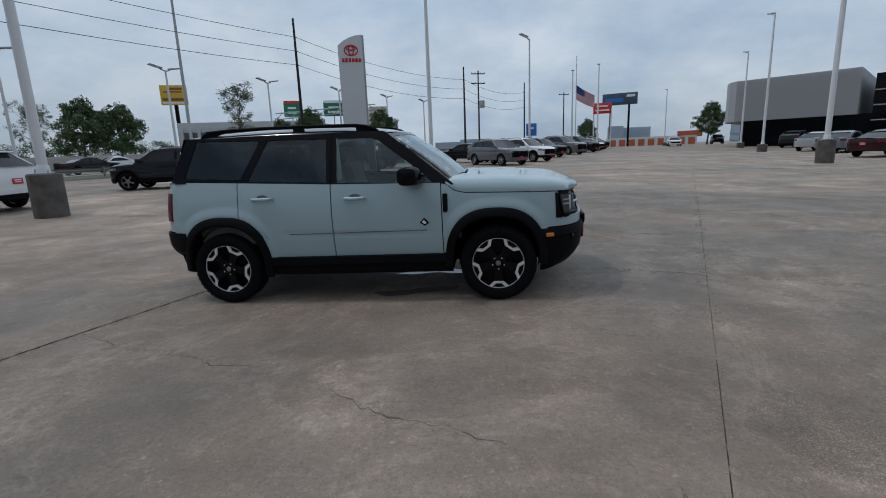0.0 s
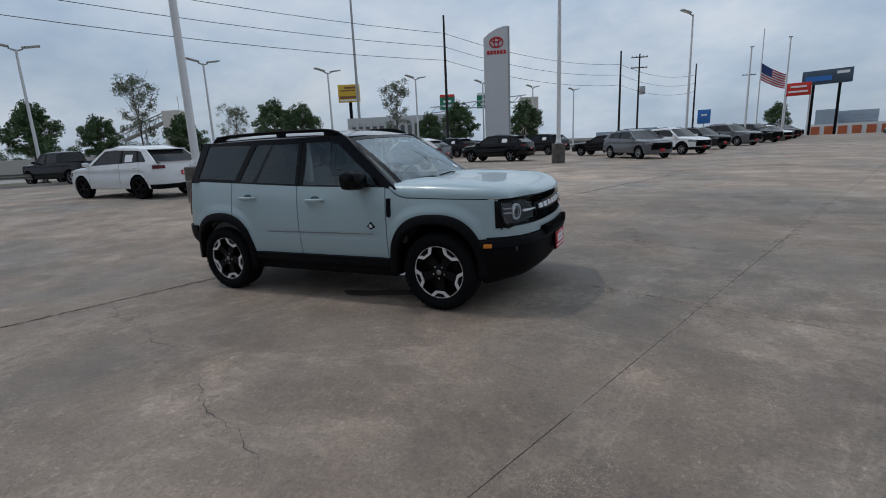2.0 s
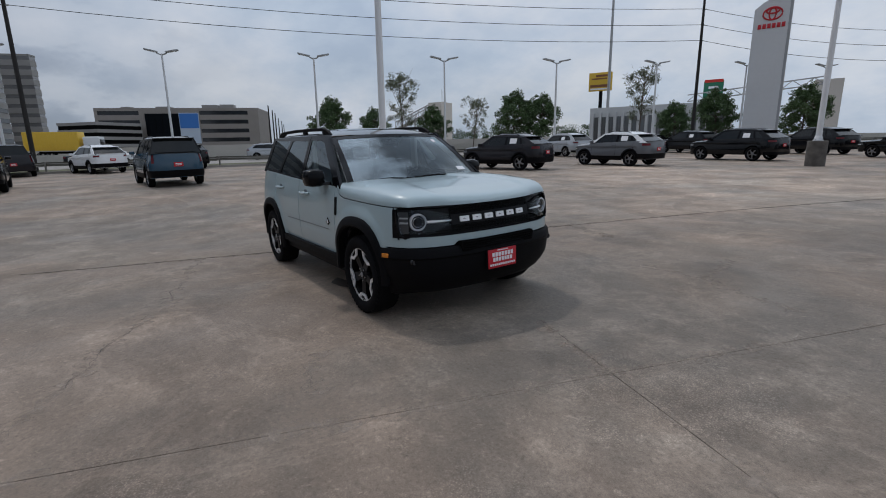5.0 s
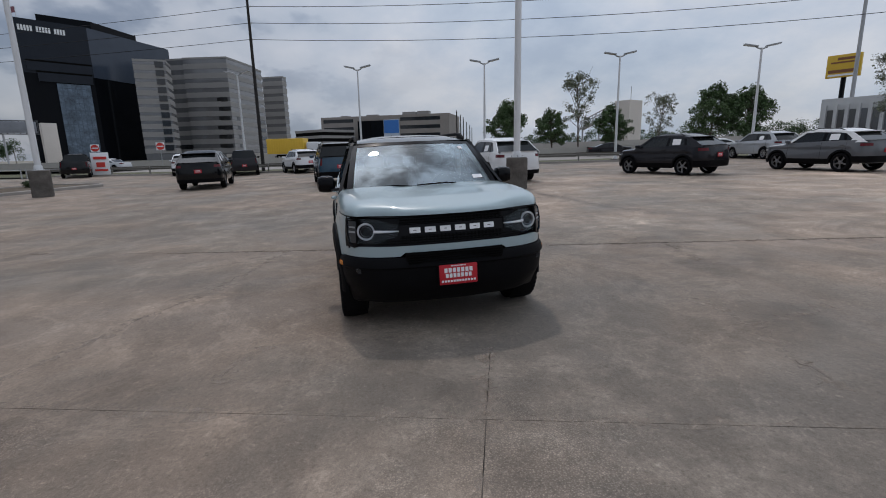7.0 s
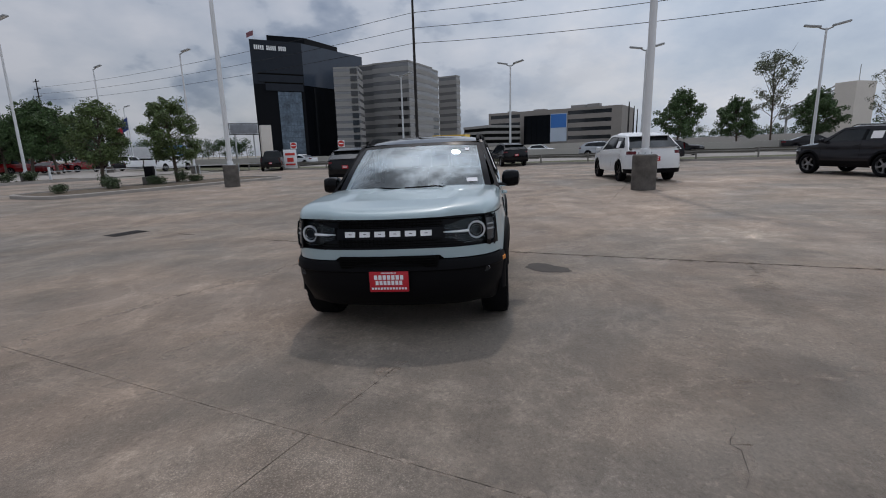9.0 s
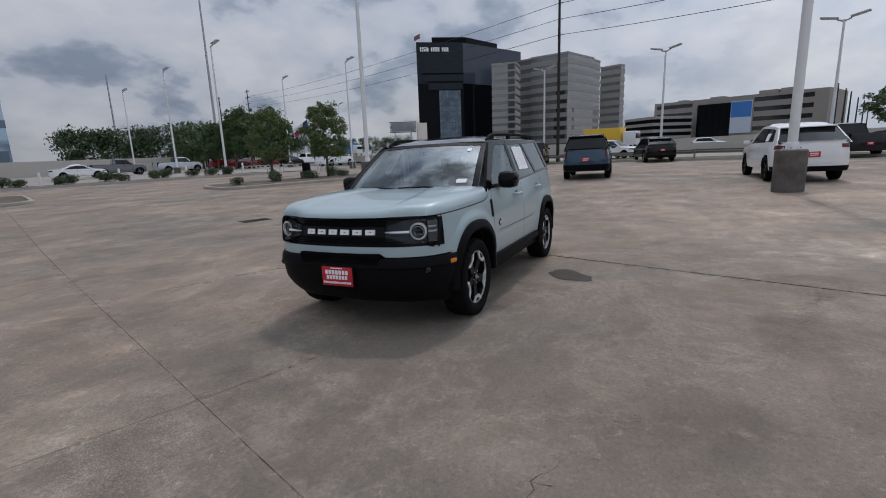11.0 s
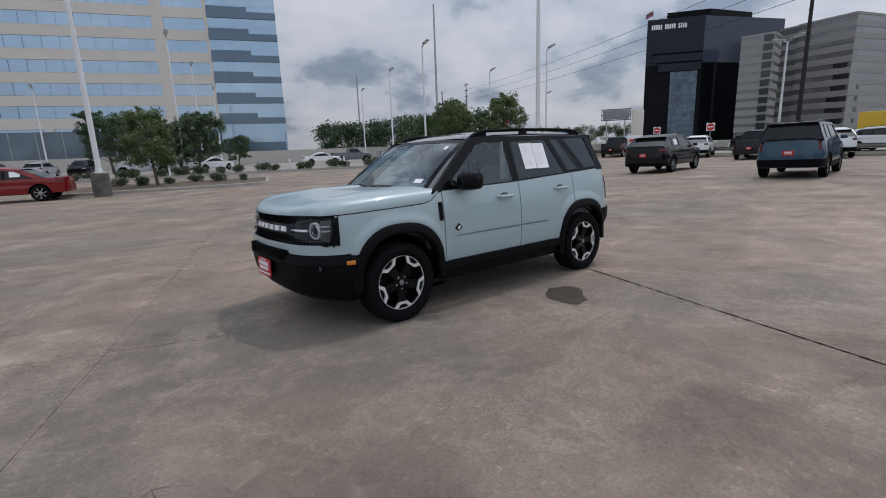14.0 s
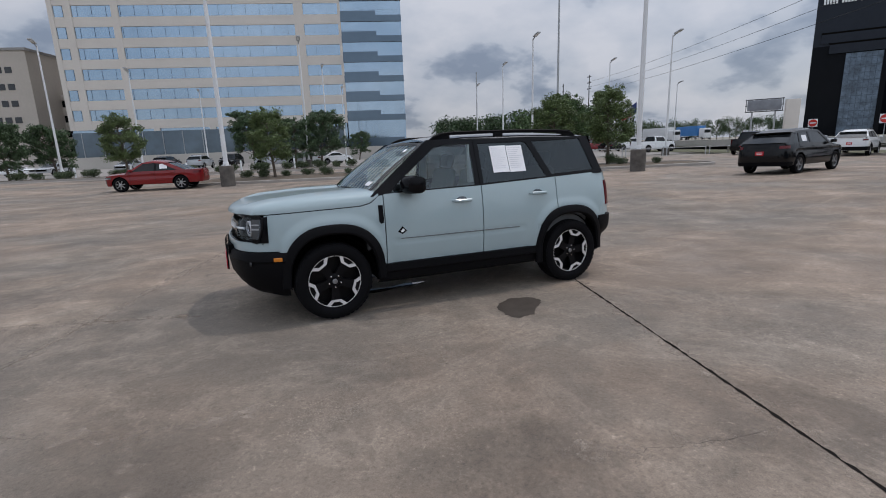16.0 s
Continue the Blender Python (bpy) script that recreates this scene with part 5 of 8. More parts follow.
    if kind == "sedan":
        cap(rb_x + 0.02, -B + 0.02, 0.02, False, lambda u: deck + 0.03)
    elif kind == "suv":
        cap(rb_x + 0.05, -B + 0.02, 0.0, False, lambda u: deck)
    bmesh.ops.recalc_face_normals(bm, faces=bm.faces)
    part("body", bm, paint, car)
    if kind == "pickup":
        bm = bmesh.new()
        zb = 0.78
        hw = W - 0.14
        quads(bm, [(x, y, z) for x in (rb_x, -B + 0.08) for y, z in ((-hw - 0.06, deck), (-hw, deck - 0.02), (-hw, zb), (hw, zb), (hw, deck - 0.02), (hw + 0.06, deck))], 2, 6)
        part("bed", bm, DARK, car)
    # cabin glass, pillars, roof
    yb = W - 0.085
    lean = 0.36
    roof_z = H - 0.085
    droop = 0.0 if kind == "pickup" else 0.10 - 0.03 * (kind == "sedan") - 0.085 * boxy
    top_z = lambda x: lerp([(rt_x - 0.1, roof_z - droop), (rt_x, roof_z - droop), (rt_x + 0.45, roof_z - droop * 0.35), (-0.2, roof_z), (wt_x, roof_z - 0.025)], x)
    gy = lambda z: yb - lean * (z - belt)
    yt = gy(roof_z)
    side_line = [(wb_x, belt - 0.02), (wt_x, top_z(wt_x)), (-0.2, roof_z), (rt_x + 0.4, top_z(rt_x + 0.4)), (rt_x, top_z(rt_x)), (rb_x, belt + 0.03)]
    bm = bmesh.new()
    prism(bm, side_line, lambda p: (p[0] * 0.985, gy(p[1]) - 0.05, p[1] - 0.01), lambda p: (p[0] * 0.985, -gy(p[1]) + 0.05, p[1] - 0.01))
    part("cabin", bm, DARK, car, "", False)
    for nm, pa, pb in (("windscreen", side_line[0], side_line[1]), ("rear_window", side_line[5], side_line[4])):
        bm = bmesh.new()
        pts = []
        out = 0.02 if nm == "windscreen" else -0.012
        for t in np.linspace(0, 1, 6):
            x, z = pa[0] + (pb[0] - pa[0]) * t, pa[1] + (pb[1] - pa[1]) * t
            for v in np.linspace(-1, 1, 9):
                pts.append((x + out * 2.2 * (1 - v * v) + out * 0.4, v * (gy(z) - 0.02), z))
        quads(bm, pts, 6, 9)
        bmesh.ops.recalc_face_normals(bm, faces=bm.faces)
        part(nm, bm, GLASS_FAR, car, "dark glass")
    bm = bmesh.new()
    nu, nv = 13, 11
    pts = []
    for i in range(nu):
        u = i / (nu - 1)
        for j in range(nv):
            v = 2 * j / (nv - 1) - 1
            x = wt_x + 0.05 + (rt_x - wt_x - 0.08) * u - (0.06 * v * v if u < 0.2 else 0)
            bow = min(1.0, 0.25 + 3.2 * u) * min(1.0, 0.45 + 2.0 * (1 - u))
            pts.append((x, v * (gy(top_z(x)) + 0.012), top_z(x) - 0.012 + 0.10 * bow * (1 - abs(v) ** 5) ** 0.5))
    quads(bm, pts, nu, nv)
    bmesh.ops.recalc_face_normals(bm, faces=bm.faces)
    part("roof", bm, roof or paint, car)
    for side in (1, -1):
        P = lambda b2, poly, o=0.010: prism(b2, poly, lambda p: (p[0], side * (gy(p[1]) + o), p[1]), lambda p: (p[0], side * (gy(p[1]) - 0.03), p[1]))
        def bar(nm, poly, mt, o=0.010):
            b2 = bmesh.new()
            P(b2, poly, o)
            part(nm, b2, mt, car, "", False)
        mid = (wb_x + rb_x) / 2 + 0.10
        body_col = roof or paint
        bar("side_window", side_line, GLASS_FAR, -0.008)
        bar("front_pillar", [(wb_x + 0.04, belt - 0.03), (wt_x + 0.06, top_z(wt_x)), (wt_x - 0.05, top_z(wt_x)), (wb_x - 0.16, belt - 0.03)], body_col)
        bar("roof_edge", [(wt_x + 0.05, top_z(wt_x) + 0.012), (-0.2, roof_z + 0.012), (rt_x + 0.4, top_z(rt_x + 0.4) + 0.012), (rt_x - 0.02, top_z(rt_x) + 0.012), (rt_x + 0.02, top_z(rt_x) - 0.06), (rt_x + 0.4, top_z(rt_x + 0.4) - 0.06), (-0.2, roof_z - 0.06), (wt_x - 0.02, top_z(wt_x) - 0.06)], body_col)
        if kind == "suv" and not boxy:
            tail = [(rb_x - 0.03, belt), (rt_x - 0.04, top_z(rt_x)), (rt_x + 0.18, top_z(rt_x) - 0.03), (rb_x + 0.52, belt + 0.13), (rb_x + 0.62, belt)]
        else:
            dw = 0.16 if kind == "suv" else 0.26 if kind == "sedan" else 0.14
            tail = [(rb_x - 0.02, belt), (rt_x - 0.03, top_z(rt_x)), (rt_x + dw, top_z(rt_x) - 0.03), (rb_x + dw * 1.3, belt)]
        bar("rear_pillar", tail, body_col)
        bar("middle_pillar", [(mid, belt - 0.02), (mid - 0.10, belt - 0.02), (mid - 0.12, roof_z - 0.02), (mid - 0.03, roof_z - 0.02)], BLACK_GLOSS, 0.004)
        if kind == "suv":
            c = mid - 0.86
            bar("back_pillar", [(c, belt), (c - 0.09, belt), (c + 0.05, top_z(c) - 0.02), (c + 0.13, top_z(c) - 0.02)], BLACK_GLOSS, 0.004)
        for x in ((wb_x - 0.10, mid - 0.05, mid - 0.98) if kind != "pickup" else (wb_x - 0.10, mid - 0.05, rb_x + 0.02)):
            b2 = bmesh.new()
            pts = []
            for z in np.linspace(arch(x, A, 0.44) + 0.02, up(x) - 0.01, 7):
                y = plan.y_at_x(x) - inset(z, x) + 0.002
                pts += [(x - 0.005, side * y, z), (x + 0.005, side * y, z)]
            quads(b2, pts, 7, 2, flip=side > 0)
            part("door_gap", b2, DARK, car, "", False)
        for x in (mid + 0.06, mid - 0.84):
            b2 = bmesh.new()
            y = plan.y_at_x(x) - inset(belt - 0.1, x)
            box(b2, (x, side * (y + 0.018), belt - 0.10), (0.19, 0.028, 0.028), 0.008)
            part("door_handle", b2, paint, car)
        b2 = bmesh.new()
        box(b2, (wb_x - 0.16, side * (W + 0.06), belt + 0.06), (0.13, 0.19, 0.13), 0.035)
        part("door_mirror", b2, paint if kind != "pickup" else BLACK_GLOSS, car)
        b2 = bmesh.new()
        patch(b2, plan, side, np.linspace(S(F - 0.46), S(F - 0.07), 8), lambda x, y: hood - 0.27 - 0.03 * smoothstep(F - 0.3, F - 0.1, x), lambda x, y: hood - 0.165, 3, inset, 0.008)
        hl = part("headlamp", b2, LAMP_FAR, car, "smoked headlamp")
        b2 = bmesh.new()
        patch(b2, plan, side, np.linspace(S(F - 0.36), S(F - 0.10), 6), lambda x, y: hood - 0.245, lambda x, y: hood - 0.215, 2, inset, 0.012)
        part("light_bar", b2, LAMP_RING, hl)
        b2 = bmesh.new()
        patch(b2, plan, side, np.linspace(S(-B + (0.14 if kind == "pickup" or boxy else 0.34)), S(-B + (0.035 if kind == "suv" and not boxy else 0.08 if kind != "sedan" else 0.03)), 8), lambda x, y: (0.965 if kind == "suv" and not boxy else 0.86 if kind != "sedan" else 0.80), lambda x, y: (deck - 0.06 if kind != "suv" else 1.07 if not boxy else 1.14), 3, inset, 0.008)
        part("tail_lamp", b2, RED_LENS, car, "red tail lamp")
        if rails and kind == "suv":
            b2 = bmesh.new()
            tube(b2, [(wt_x - 0.15, side * (yt - 0.06), roof_z + 0.02), (wt_x - 0.32, side * (yt - 0.07), roof_z + 0.085), (rt_x + 0.50, side * (yt - 0.07), top_z(rt_x + 0.5) + 0.085), (rt_x + 0.30, side * (yt - 0.06), top_z(rt_x + 0.3) + 0.02)], 0.016, 6)
            part("roof_rail", b2, BLACK_GLOSS, car)
        if clad:
            b2 = bmesh.new()
            for cx in (wb / 2, -wb / 2):
                pts = []
                for i in range(17):
                    t = math.pi * i / 16
                    for a, o in ((A - 0.01, -0.03), (A - 0.01, 0.014), (A + 0.06, 0.010), (A + 0.065, -0.006)):
                        x, z = cx + a * math.cos(t), R + a * 1.02 * math.sin(t)
                        pts.append((x, side * (plan.y_at_x(x) - inset(max(z, 0.45), x) + o), z))
                quads(b2, pts, 17, 4, flip=side < 0)
            xs = np.linspace(wb / 2 - A, -wb / 2 + A, 9)
            quads(b2, [(x, side * (plan.y_at_x(x) - i_), z) for x in xs for z, i_ in ((0.50, 0.03), (0.49, 0.0), (0.36, 0.01), (0.28, 0.07))], 9, 4, flip=side > 0)
            bmesh.ops.recalc_face_normals(b2, faces=b2.faces)
            part("cladding", b2, PLASTIC, car, "black plastic cladding")
        if sheet_of_paper and kind != "pickup":
            b2 = bmesh.new()
            x0 = mid - 0.26
            prism(b2, [(x0, belt + 0.10), (x0 - 0.36, belt + 0.10), (x0 - 0.36, belt + 0.33), (x0, belt + 0.33)], lambda p: (p[0], side * (gy(p[1]) - 0.004), p[1]), lambda p: (p[0], side * (gy(p[1]) - 0.014), p[1]))
            part("price_sheet", b2, PAPER, car, "white paper sheet", False)
    # bumpers, grille, plate, back window surround
    bm = bmesh.new()
    for side in (1, -1):
        patch(bm, plan, side, np.linspace(S(wb / 2 + A + 0.02), 0, 12), lambda x, y: 0.30, lambda x, y: 0.47, 3, inset, 0.012)
    part("front_bumper", bm, PLASTIC if clad else paint, car)
    bm = bmesh.new()
    for side in (1, -1):
        patch(bm, plan, side, np.linspace(S(-wb / 2 - A - 0.02), plan.end(), 12), lambda x, y: 0.36, lambda x, y: 0.60, 3, inset, 0.016)
    part("rear_bumper", bm, PLASTIC if clad else paint, car)
    if kind == "suv" and not clad:
        bm = bmesh.new()
        for side in (1, -1):
            patch(bm, plan, side, np.linspace(S(-B + 0.5), plan.end(), 10), lambda x, y: 0.32, lambda x, y: 0.47, 3, inset, 0.024)
        part("rear_valance", bm, PLASTIC, car, "black lower valance")
    bm = bmesh.new()
    for side in (1, -1):
        patch(bm, plan, side, np.linspace(S(F - 0.10), 0, 8), lambda x, y: 0.50, lambda x, y: hood - 0.20, 4, inset, 0.006)
    gr = part("grille", bm, DARK, car, "black grille")
    for k in range(4):
        z = 0.56 + 0.07 * k
        bm = bmesh.new()
        tube(bm, [(F - 0.11 * (abs(y) / (0.72 * W)) ** 2 + 0.012 - 0.02, y, z) for y in np.linspace(-0.55, 0.55, 7)], 0.010, 5)
        part("grille_bar", bm, CHROME if not clad or kind == "suv" else PLASTIC, gr)
    if plate:
        bm = bmesh.new()
        box(bm, (-B - 0.012, 0, 0.80 if kind == "suv" else 0.72), (0.012, 0.30, 0.15), 0.003)
        pl = part("rear_plate", bm, PLATE_RED, car, "red dealer plate")
        bm = bmesh.new()
        for z in (0.03, -0.02):
            box(bm, (-B - 0.020, 0, (0.80 if kind == "suv" else 0.72) + z), (0.003, 0.20, 0.024), 0)
        part("print_bar", bm, PAPER, pl, "white bars", False)
        if kind == "suv":
            bm = bmesh.new()
            box(bm, (F + 0.004, 0, 0.48), (0.012, 0.30, 0.15), 0.003)
            part("front_plate", bm, PLATE_RED, car, "red dealer plate")
    if kind == "suv":
        bm = bmesh.new()                                                # spoiler over the back window
        box(bm, (rt_x - 0.05, 0, top_z(rt_x) + 0.022), (0.26, 2 * yt - 0.02, 0.035), 0.012)
        part("rear_spoiler", bm, roof or paint, car)
        bm = bmesh.new()
        tube(bm, [(rb_x + (rt_x - rb_x) * 0.12 - 0.02, 0.05, belt + 0.07), (rb_x + (rt_x - rb_x) * 0.15 - 0.02, -0.45, belt + 0.09)], 0.008, 5)
        part("rear_wiper", bm, PLASTIC, car)
    bm = bmesh.new()
    box(bm, (0, 0, 0.42), (wb - 2 * A, 2 * W - 0.22, 0.20), 0.02)
    box(bm, (0, 0, 0.45), (L - 0.6, 1.0, 0.22), 0.02)
    part("underbody", bm, DARK, car)
    ty, rm = wheel_pair(R, style)
    for cx in (wb / 2, -wb / 2):
        for side in (1, -1):
            bm = bmesh.new()
            pts = []
            for i in range(13):
                t = math.pi * i / 12
                for y in (0.45, W - 0.07):
                    pts.append((cx + A * math.cos(t), side * y, R + A * math.sin(t)))
            quads(bm, pts, 13, 2)
            box(bm, (cx, side * 0.46, 0.55), (0.8, 0.01, 0.5))
            part("wheel_well", bm, DARK, car)
            wh = new("wheel")
            wh.parent = car
            wh.matrix_local = Matrix.Translation((cx, side * (W - 0.125), R)) @ (Matrix.Rotation(math.pi, 4, "Z") if side < 0 else Matrix.Identity(4))
            share("tyre", ty, wh)
            share("rim", rm, wh)
    return car


def set_out(car, spots, label=None):
    """Puts the car on the first spot (x, y, heading) and copies on the rest."""
    x, y, h = spots[0]
    car.matrix_world = on_lot(x, y, h)
    for x, y, h in spots[1:]:
        copy_thing(car, on_lot(x, y, h))


row = 128                                                               # heading of the cars parked along the north row
set_out(vehicle("suv_car", "white crossover SUV parked facing the road", WHITE_P, L=4.78, wb=2.85, W=0.96, H=1.74, R=0.37, clad=False, style="bracket", rails=False), [(-14.0, 5.9, 184)])
set_out(vehicle("suv_car", "black crossover SUV with a red dealer plate", BLACK_P, L=4.78, wb=2.85, W=0.96, H=1.72, R=0.37, clad=False, rails=False), [(-19.1, -6.8, 185), (-7.7, 26.0, 174), (-15.4, 35.2, 168), (-7.2, 35.4, 160)])
set_out(vehicle("suv_car", "dark blue boxy SUV seen from behind", BLUE_P, L=4.39, wb=2.67, W=0.93, H=1.78, R=0.36, belt=1.15, hood=1.12, roof=BLACK_P, boxy=1.0, sheet_of_paper=False), [(-16.6, -0.8, 185)])
set_out(vehicle("suv_car", "dark grey compact SUV with white papers in its windows", DGREY_P, L=4.40, wb=2.64, W=0.92, H=1.66, R=0.36), [(-12.3, 13.1, 195)])
set_out(vehicle("suv_car", "grey compact SUV with a white roof", GREY_P, L=4.41, wb=2.64, W=0.92, H=1.66, R=0.36, roof=WHITE_P), [(-10.1, 18.7, 181)])
set_out(vehicle("suv_car", "silver three-row SUV in the north row", SILVER_P, L=4.95, wb=2.85, W=0.96, H=1.73, R=0.37, clad=False, style="seven"), [(-20.5, 26.4, 172)])
set_out(vehicle("suv_car", "grey SUV with a chrome grille facing the lane", GREY_P, L=4.63, wb=2.73, W=0.93, H=1.66, R=0.36, clad=False, style="seven", sheet_of_paper=False), [(1.0, 26.2, -50), (13.2, 64.5, -45)])
set_out(vehicle("suv_car", "white SUV in the long row of parked cars", WHITE_P, L=4.75, wb=2.78, W=0.94, H=1.70, R=0.36, clad=True, style="seven", sheet_of_paper=False), [(2.9, 30.6, -40), (-31.6, -3.3, 200), (-36.6, -12.6, 195), (12.2, 60.3, -45)])
set_out(vehicle("suv_car", "dark grey SUV in the long row of parked cars", DGREY_P, L=4.70, wb=2.75, W=0.94, H=1.68, R=0.36, clad=False, sheet_of_paper=False), [(4.7, 38.6, -44), (15.2, 72.5, -45), (17.0, 80.0, -45)])
set_out(vehicle("suv_car", "large grey SUV in the long row", GREY_P, L=5.30, wb=3.07, W=1.01, H=1.92, R=0.40, belt=1.22, hood=1.22, clad=False, style="seven", sheet_of_paper=False), [(7.3, 45.6, -45)])
set_out(vehicle("suv_car", "large black SUV in the long row", BLACK_P, L=5.20, wb=3.0, W=1.0, H=1.88, R=0.40, belt=1.2, hood=1.2, clad=False, style="seven", sheet_of_paper=False), [(10.0, 53.0, -45), (14.3, 68.5, -45)])
set_out(vehicle("sedan_car", "black sedan with a white paper in its window", BLACK_P, "sedan", L=4.85, wb=2.83, W=0.92, H=1.45, R=0.33, belt=0.96, hood=0.92, clad=False), [(-1.5, 31.6, 164), (-14.5, 38.0, 164)])
set_out(vehicle("sedan_car", "red sedan with bright wheels and a window paper", RED_P, "sedan", L=4.63, wb=2.81, W=0.91, H=1.50, R=0.345, belt=0.97, hood=0.91, clad=False, style="seven", plate=False), [(5.2, -23.6, -15)])
set_out(vehicle("sedan_car", "dark maroon sedan parked by the white building", MAROON_P, "sedan", L=4.9, wb=2.85, W=0.92, H=1.46, R=0.34, belt=0.98, hood=0.93, clad=False, sheet_of_paper=False), [(22.3, 24.0, 28)])
set_out(vehicle("sedan_car", "blue-grey sedan in the showroom row", car_paint("blue_grey", (0.16, 0.18, 0.21)), "sedan", L=4.8, wb=2.8, W=0.91, H=1.46, R=0.34, belt=0.98, hood=0.93, clad=False, style="seven", sheet_of_paper=False, plate=False), [(24.5, 31.3, 40), (29.0, 38.0, 40)])
set_out(vehicle("sedan_car", "silver sedan in the showroom row", SILVER_P, "sedan", L=4.8, wb=2.8, W=0.91, H=1.46, R=0.34, belt=0.98, hood=0.93, clad=False, style="seven", sheet_of_paper=False, plate=False), [(25.8, 36.0, 40), (32.8, 47.6, 40)])
set_out(vehicle("suv_car", "dark SUV in the showroom row", DGREY_P, L=4.6, wb=2.7, W=0.93, H=1.66, R=0.35, clad=False, sheet_of_paper=False, plate=False), [(30.6, 47.4, 40), (38.7, 85.7, -107)])
set_out(vehicle("sedan_car", "white sedan far down the lane", WHITE_P, "sedan", L=4.8, wb=2.8, W=0.91, H=1.46, R=0.34, belt=0.98, hood=0.93, clad=False, style="seven", sheet_of_paper=False, plate=False), [(27.9, 74.9, -102), (43.8, 81.9, 58)])
set_out(vehicle("pickup_truck", "dark grey pickup truck facing the road", DGREY_P, "pickup", L=5.5, wb=3.4, W=0.97, H=1.85, R=0.40, belt=1.22, hood=1.20, clad=False), [(-33.3, -7.5, 189), (-14.8, 60.0, 100)])
set_out(vehicle("pickup_truck", "black pickup truck beside the exit sign", BLACK_P, "pickup", L=5.6, wb=3.5, W=0.98, H=1.88, R=0.41, belt=1.24, hood=1.22, clad=False, style="seven"), [(-39.3, -21.4, 200)])
set_out(vehicle("pickup_truck", "dark pickup truck beyond the white SUV", DGREY_P, "pickup", L=5.5, wb=3.4, W=0.97, H=1.85, R=0.40, belt=1.22, hood=1.20, clad=False), [(-29.4, 11.2, 188)])
set_out(vehicle("suv_car", "glossy black SUV parked facing the road", BLACK_P, L=4.8, wb=2.85, W=0.96, H=1.68, R=0.36, clad=False, sheet_of_paper=False), [(-31.5, 1.3, 195)])


# ---- lot furniture ----
def light_mast(label, h, r, arms, base_h, m, head=True, col=POST_WHITE):
    """A tapered mast on a round concrete plinth; arms: number of lamp heads."""
    t = thing("lamp_post", label, "lamp post", m, "lot lights")
    bm = bmesh.new()
    if base_h:
        k = 0.36
        lathe(bm, [(0.0, base_h), (k - 0.03, base_h), (k, base_h - 0.03), (k, 0.03), (k, -0.08)], 28)
        part("plinth", bm, PLINTH, t, "grey concrete plinth")
        bm = bmesh.new()
        box(bm, (0, 0, base_h + 0.012), (0.34, 0.34, 0.024), 0.004)
        lathe(bm, [(r * 1.25, base_h + 0.02), (r * 1.25, base_h + 0.16), (r * 1.02, base_h + 0.20)], 16)
        part("base_plate", bm, col, t)
        for sx_ in (-1, 1):
            for sy_ in (-1, 1):
                bm = bmesh.new()
                box(bm, (0.13 * sx_, 0.13 * sy_, base_h + 0.045), (0.03, 0.03, 0.05), 0.004)
                part("anchor_bolt", bm, POST_GREY, t)
    bm = bmesh.new()
    lathe(bm, [(r, base_h - 0.02), (r * 0.95, base_h + h * 0.3), (r * 0.6, h), (0.0, h)], 12)
    part("mast", bm, col, t)
    for i in range(arms):
        a = math.pi * i + (0.0 if arms > 1 else 0.4)
        bm = bmesh.new()
        mm = Matrix.Rotation(a, 4, "Z")
        tube(bm, [mm @ Vector((0, 0, h - 0.10)), mm @ Vector((0.34, 0, h + 0.04))], 0.05, 6)
        box(bm, (0.74, 0, h + 0.02), (0.90, 0.34, 0.10), 0.02, m=mm @ Matrix.Translation((0, 0, h)) @ Matrix.Rotation(-0.20, 4, "Y") @ Matrix.Translation((0, 0, -h + 0.03)))
        ar = part("lamp_head", bm, POST_GREY, t, "flat grey lamp head")
        bm = bmesh.new()
        box(bm, (0.78, 0, h - 0.035), (0.62, 0.24, 0.02), 0.004, m=mm @ Matrix.Translation((0, 0, h)) @ Matrix.Rotation(-0.20, 4, "Y") @ Matrix.Translation((0, 0, -h + 0.03)))
        part("lamp_glass", bm, WHITE_PLASTIC, ar)
    return t


TALL = "tall white steel light mast on a round concrete plinth"
q_mast = light_mast(TALL, 12.5, 0.115, 2, 1.06, upright(-9.76, 5.20, 30))
for x, y, a in ((-16.54, -12.40, 40), (1.90, -22.30, 30), (-2.71, 22.1, 30), (15.9, 18.8, 30)):
    copy_thing(q_mast, upright(x, y, a))
TWIN = "white steel lamp post with two flat heads"
TWINS = [(-41.33, -8.73, 8.47), (-37.93, 1.62, 8.32), (-32.05, 11.21, 7.85), (-28.00, 20.57, 7.71), (-22.58, 27.76, 7.26), (-19.20, 36.28, 7.24), (-14.90, 42.50, 7.00), (-12.27, 51.75, 7.07), (-9.49, 61.48, 7.25)]
l1 = light_mast(TWIN, 8.0, 0.10, 2, 0.12, upright(*TWINS[0][:2], 70))
l1.matrix_world = upright(*TWINS[0][:2], 70) @ Matrix.Diagonal((1, 1, TWINS[0][2] / 8.0, 1))
for x, y, h in TWINS[1:]:
    c = copy_thing(l1, upright(x, y, 70))
    c.matrix_world = upright(x, y, 70) @ Matrix.Diagonal((1, 1, h / 8.0, 1))
# single-headed lamps further off
SINGLE = "slender white lamp post with one head"
def bearing(x, y, az, d):
    return x + d * math.cos(radians(az)), y + d * math.sin(radians(az))


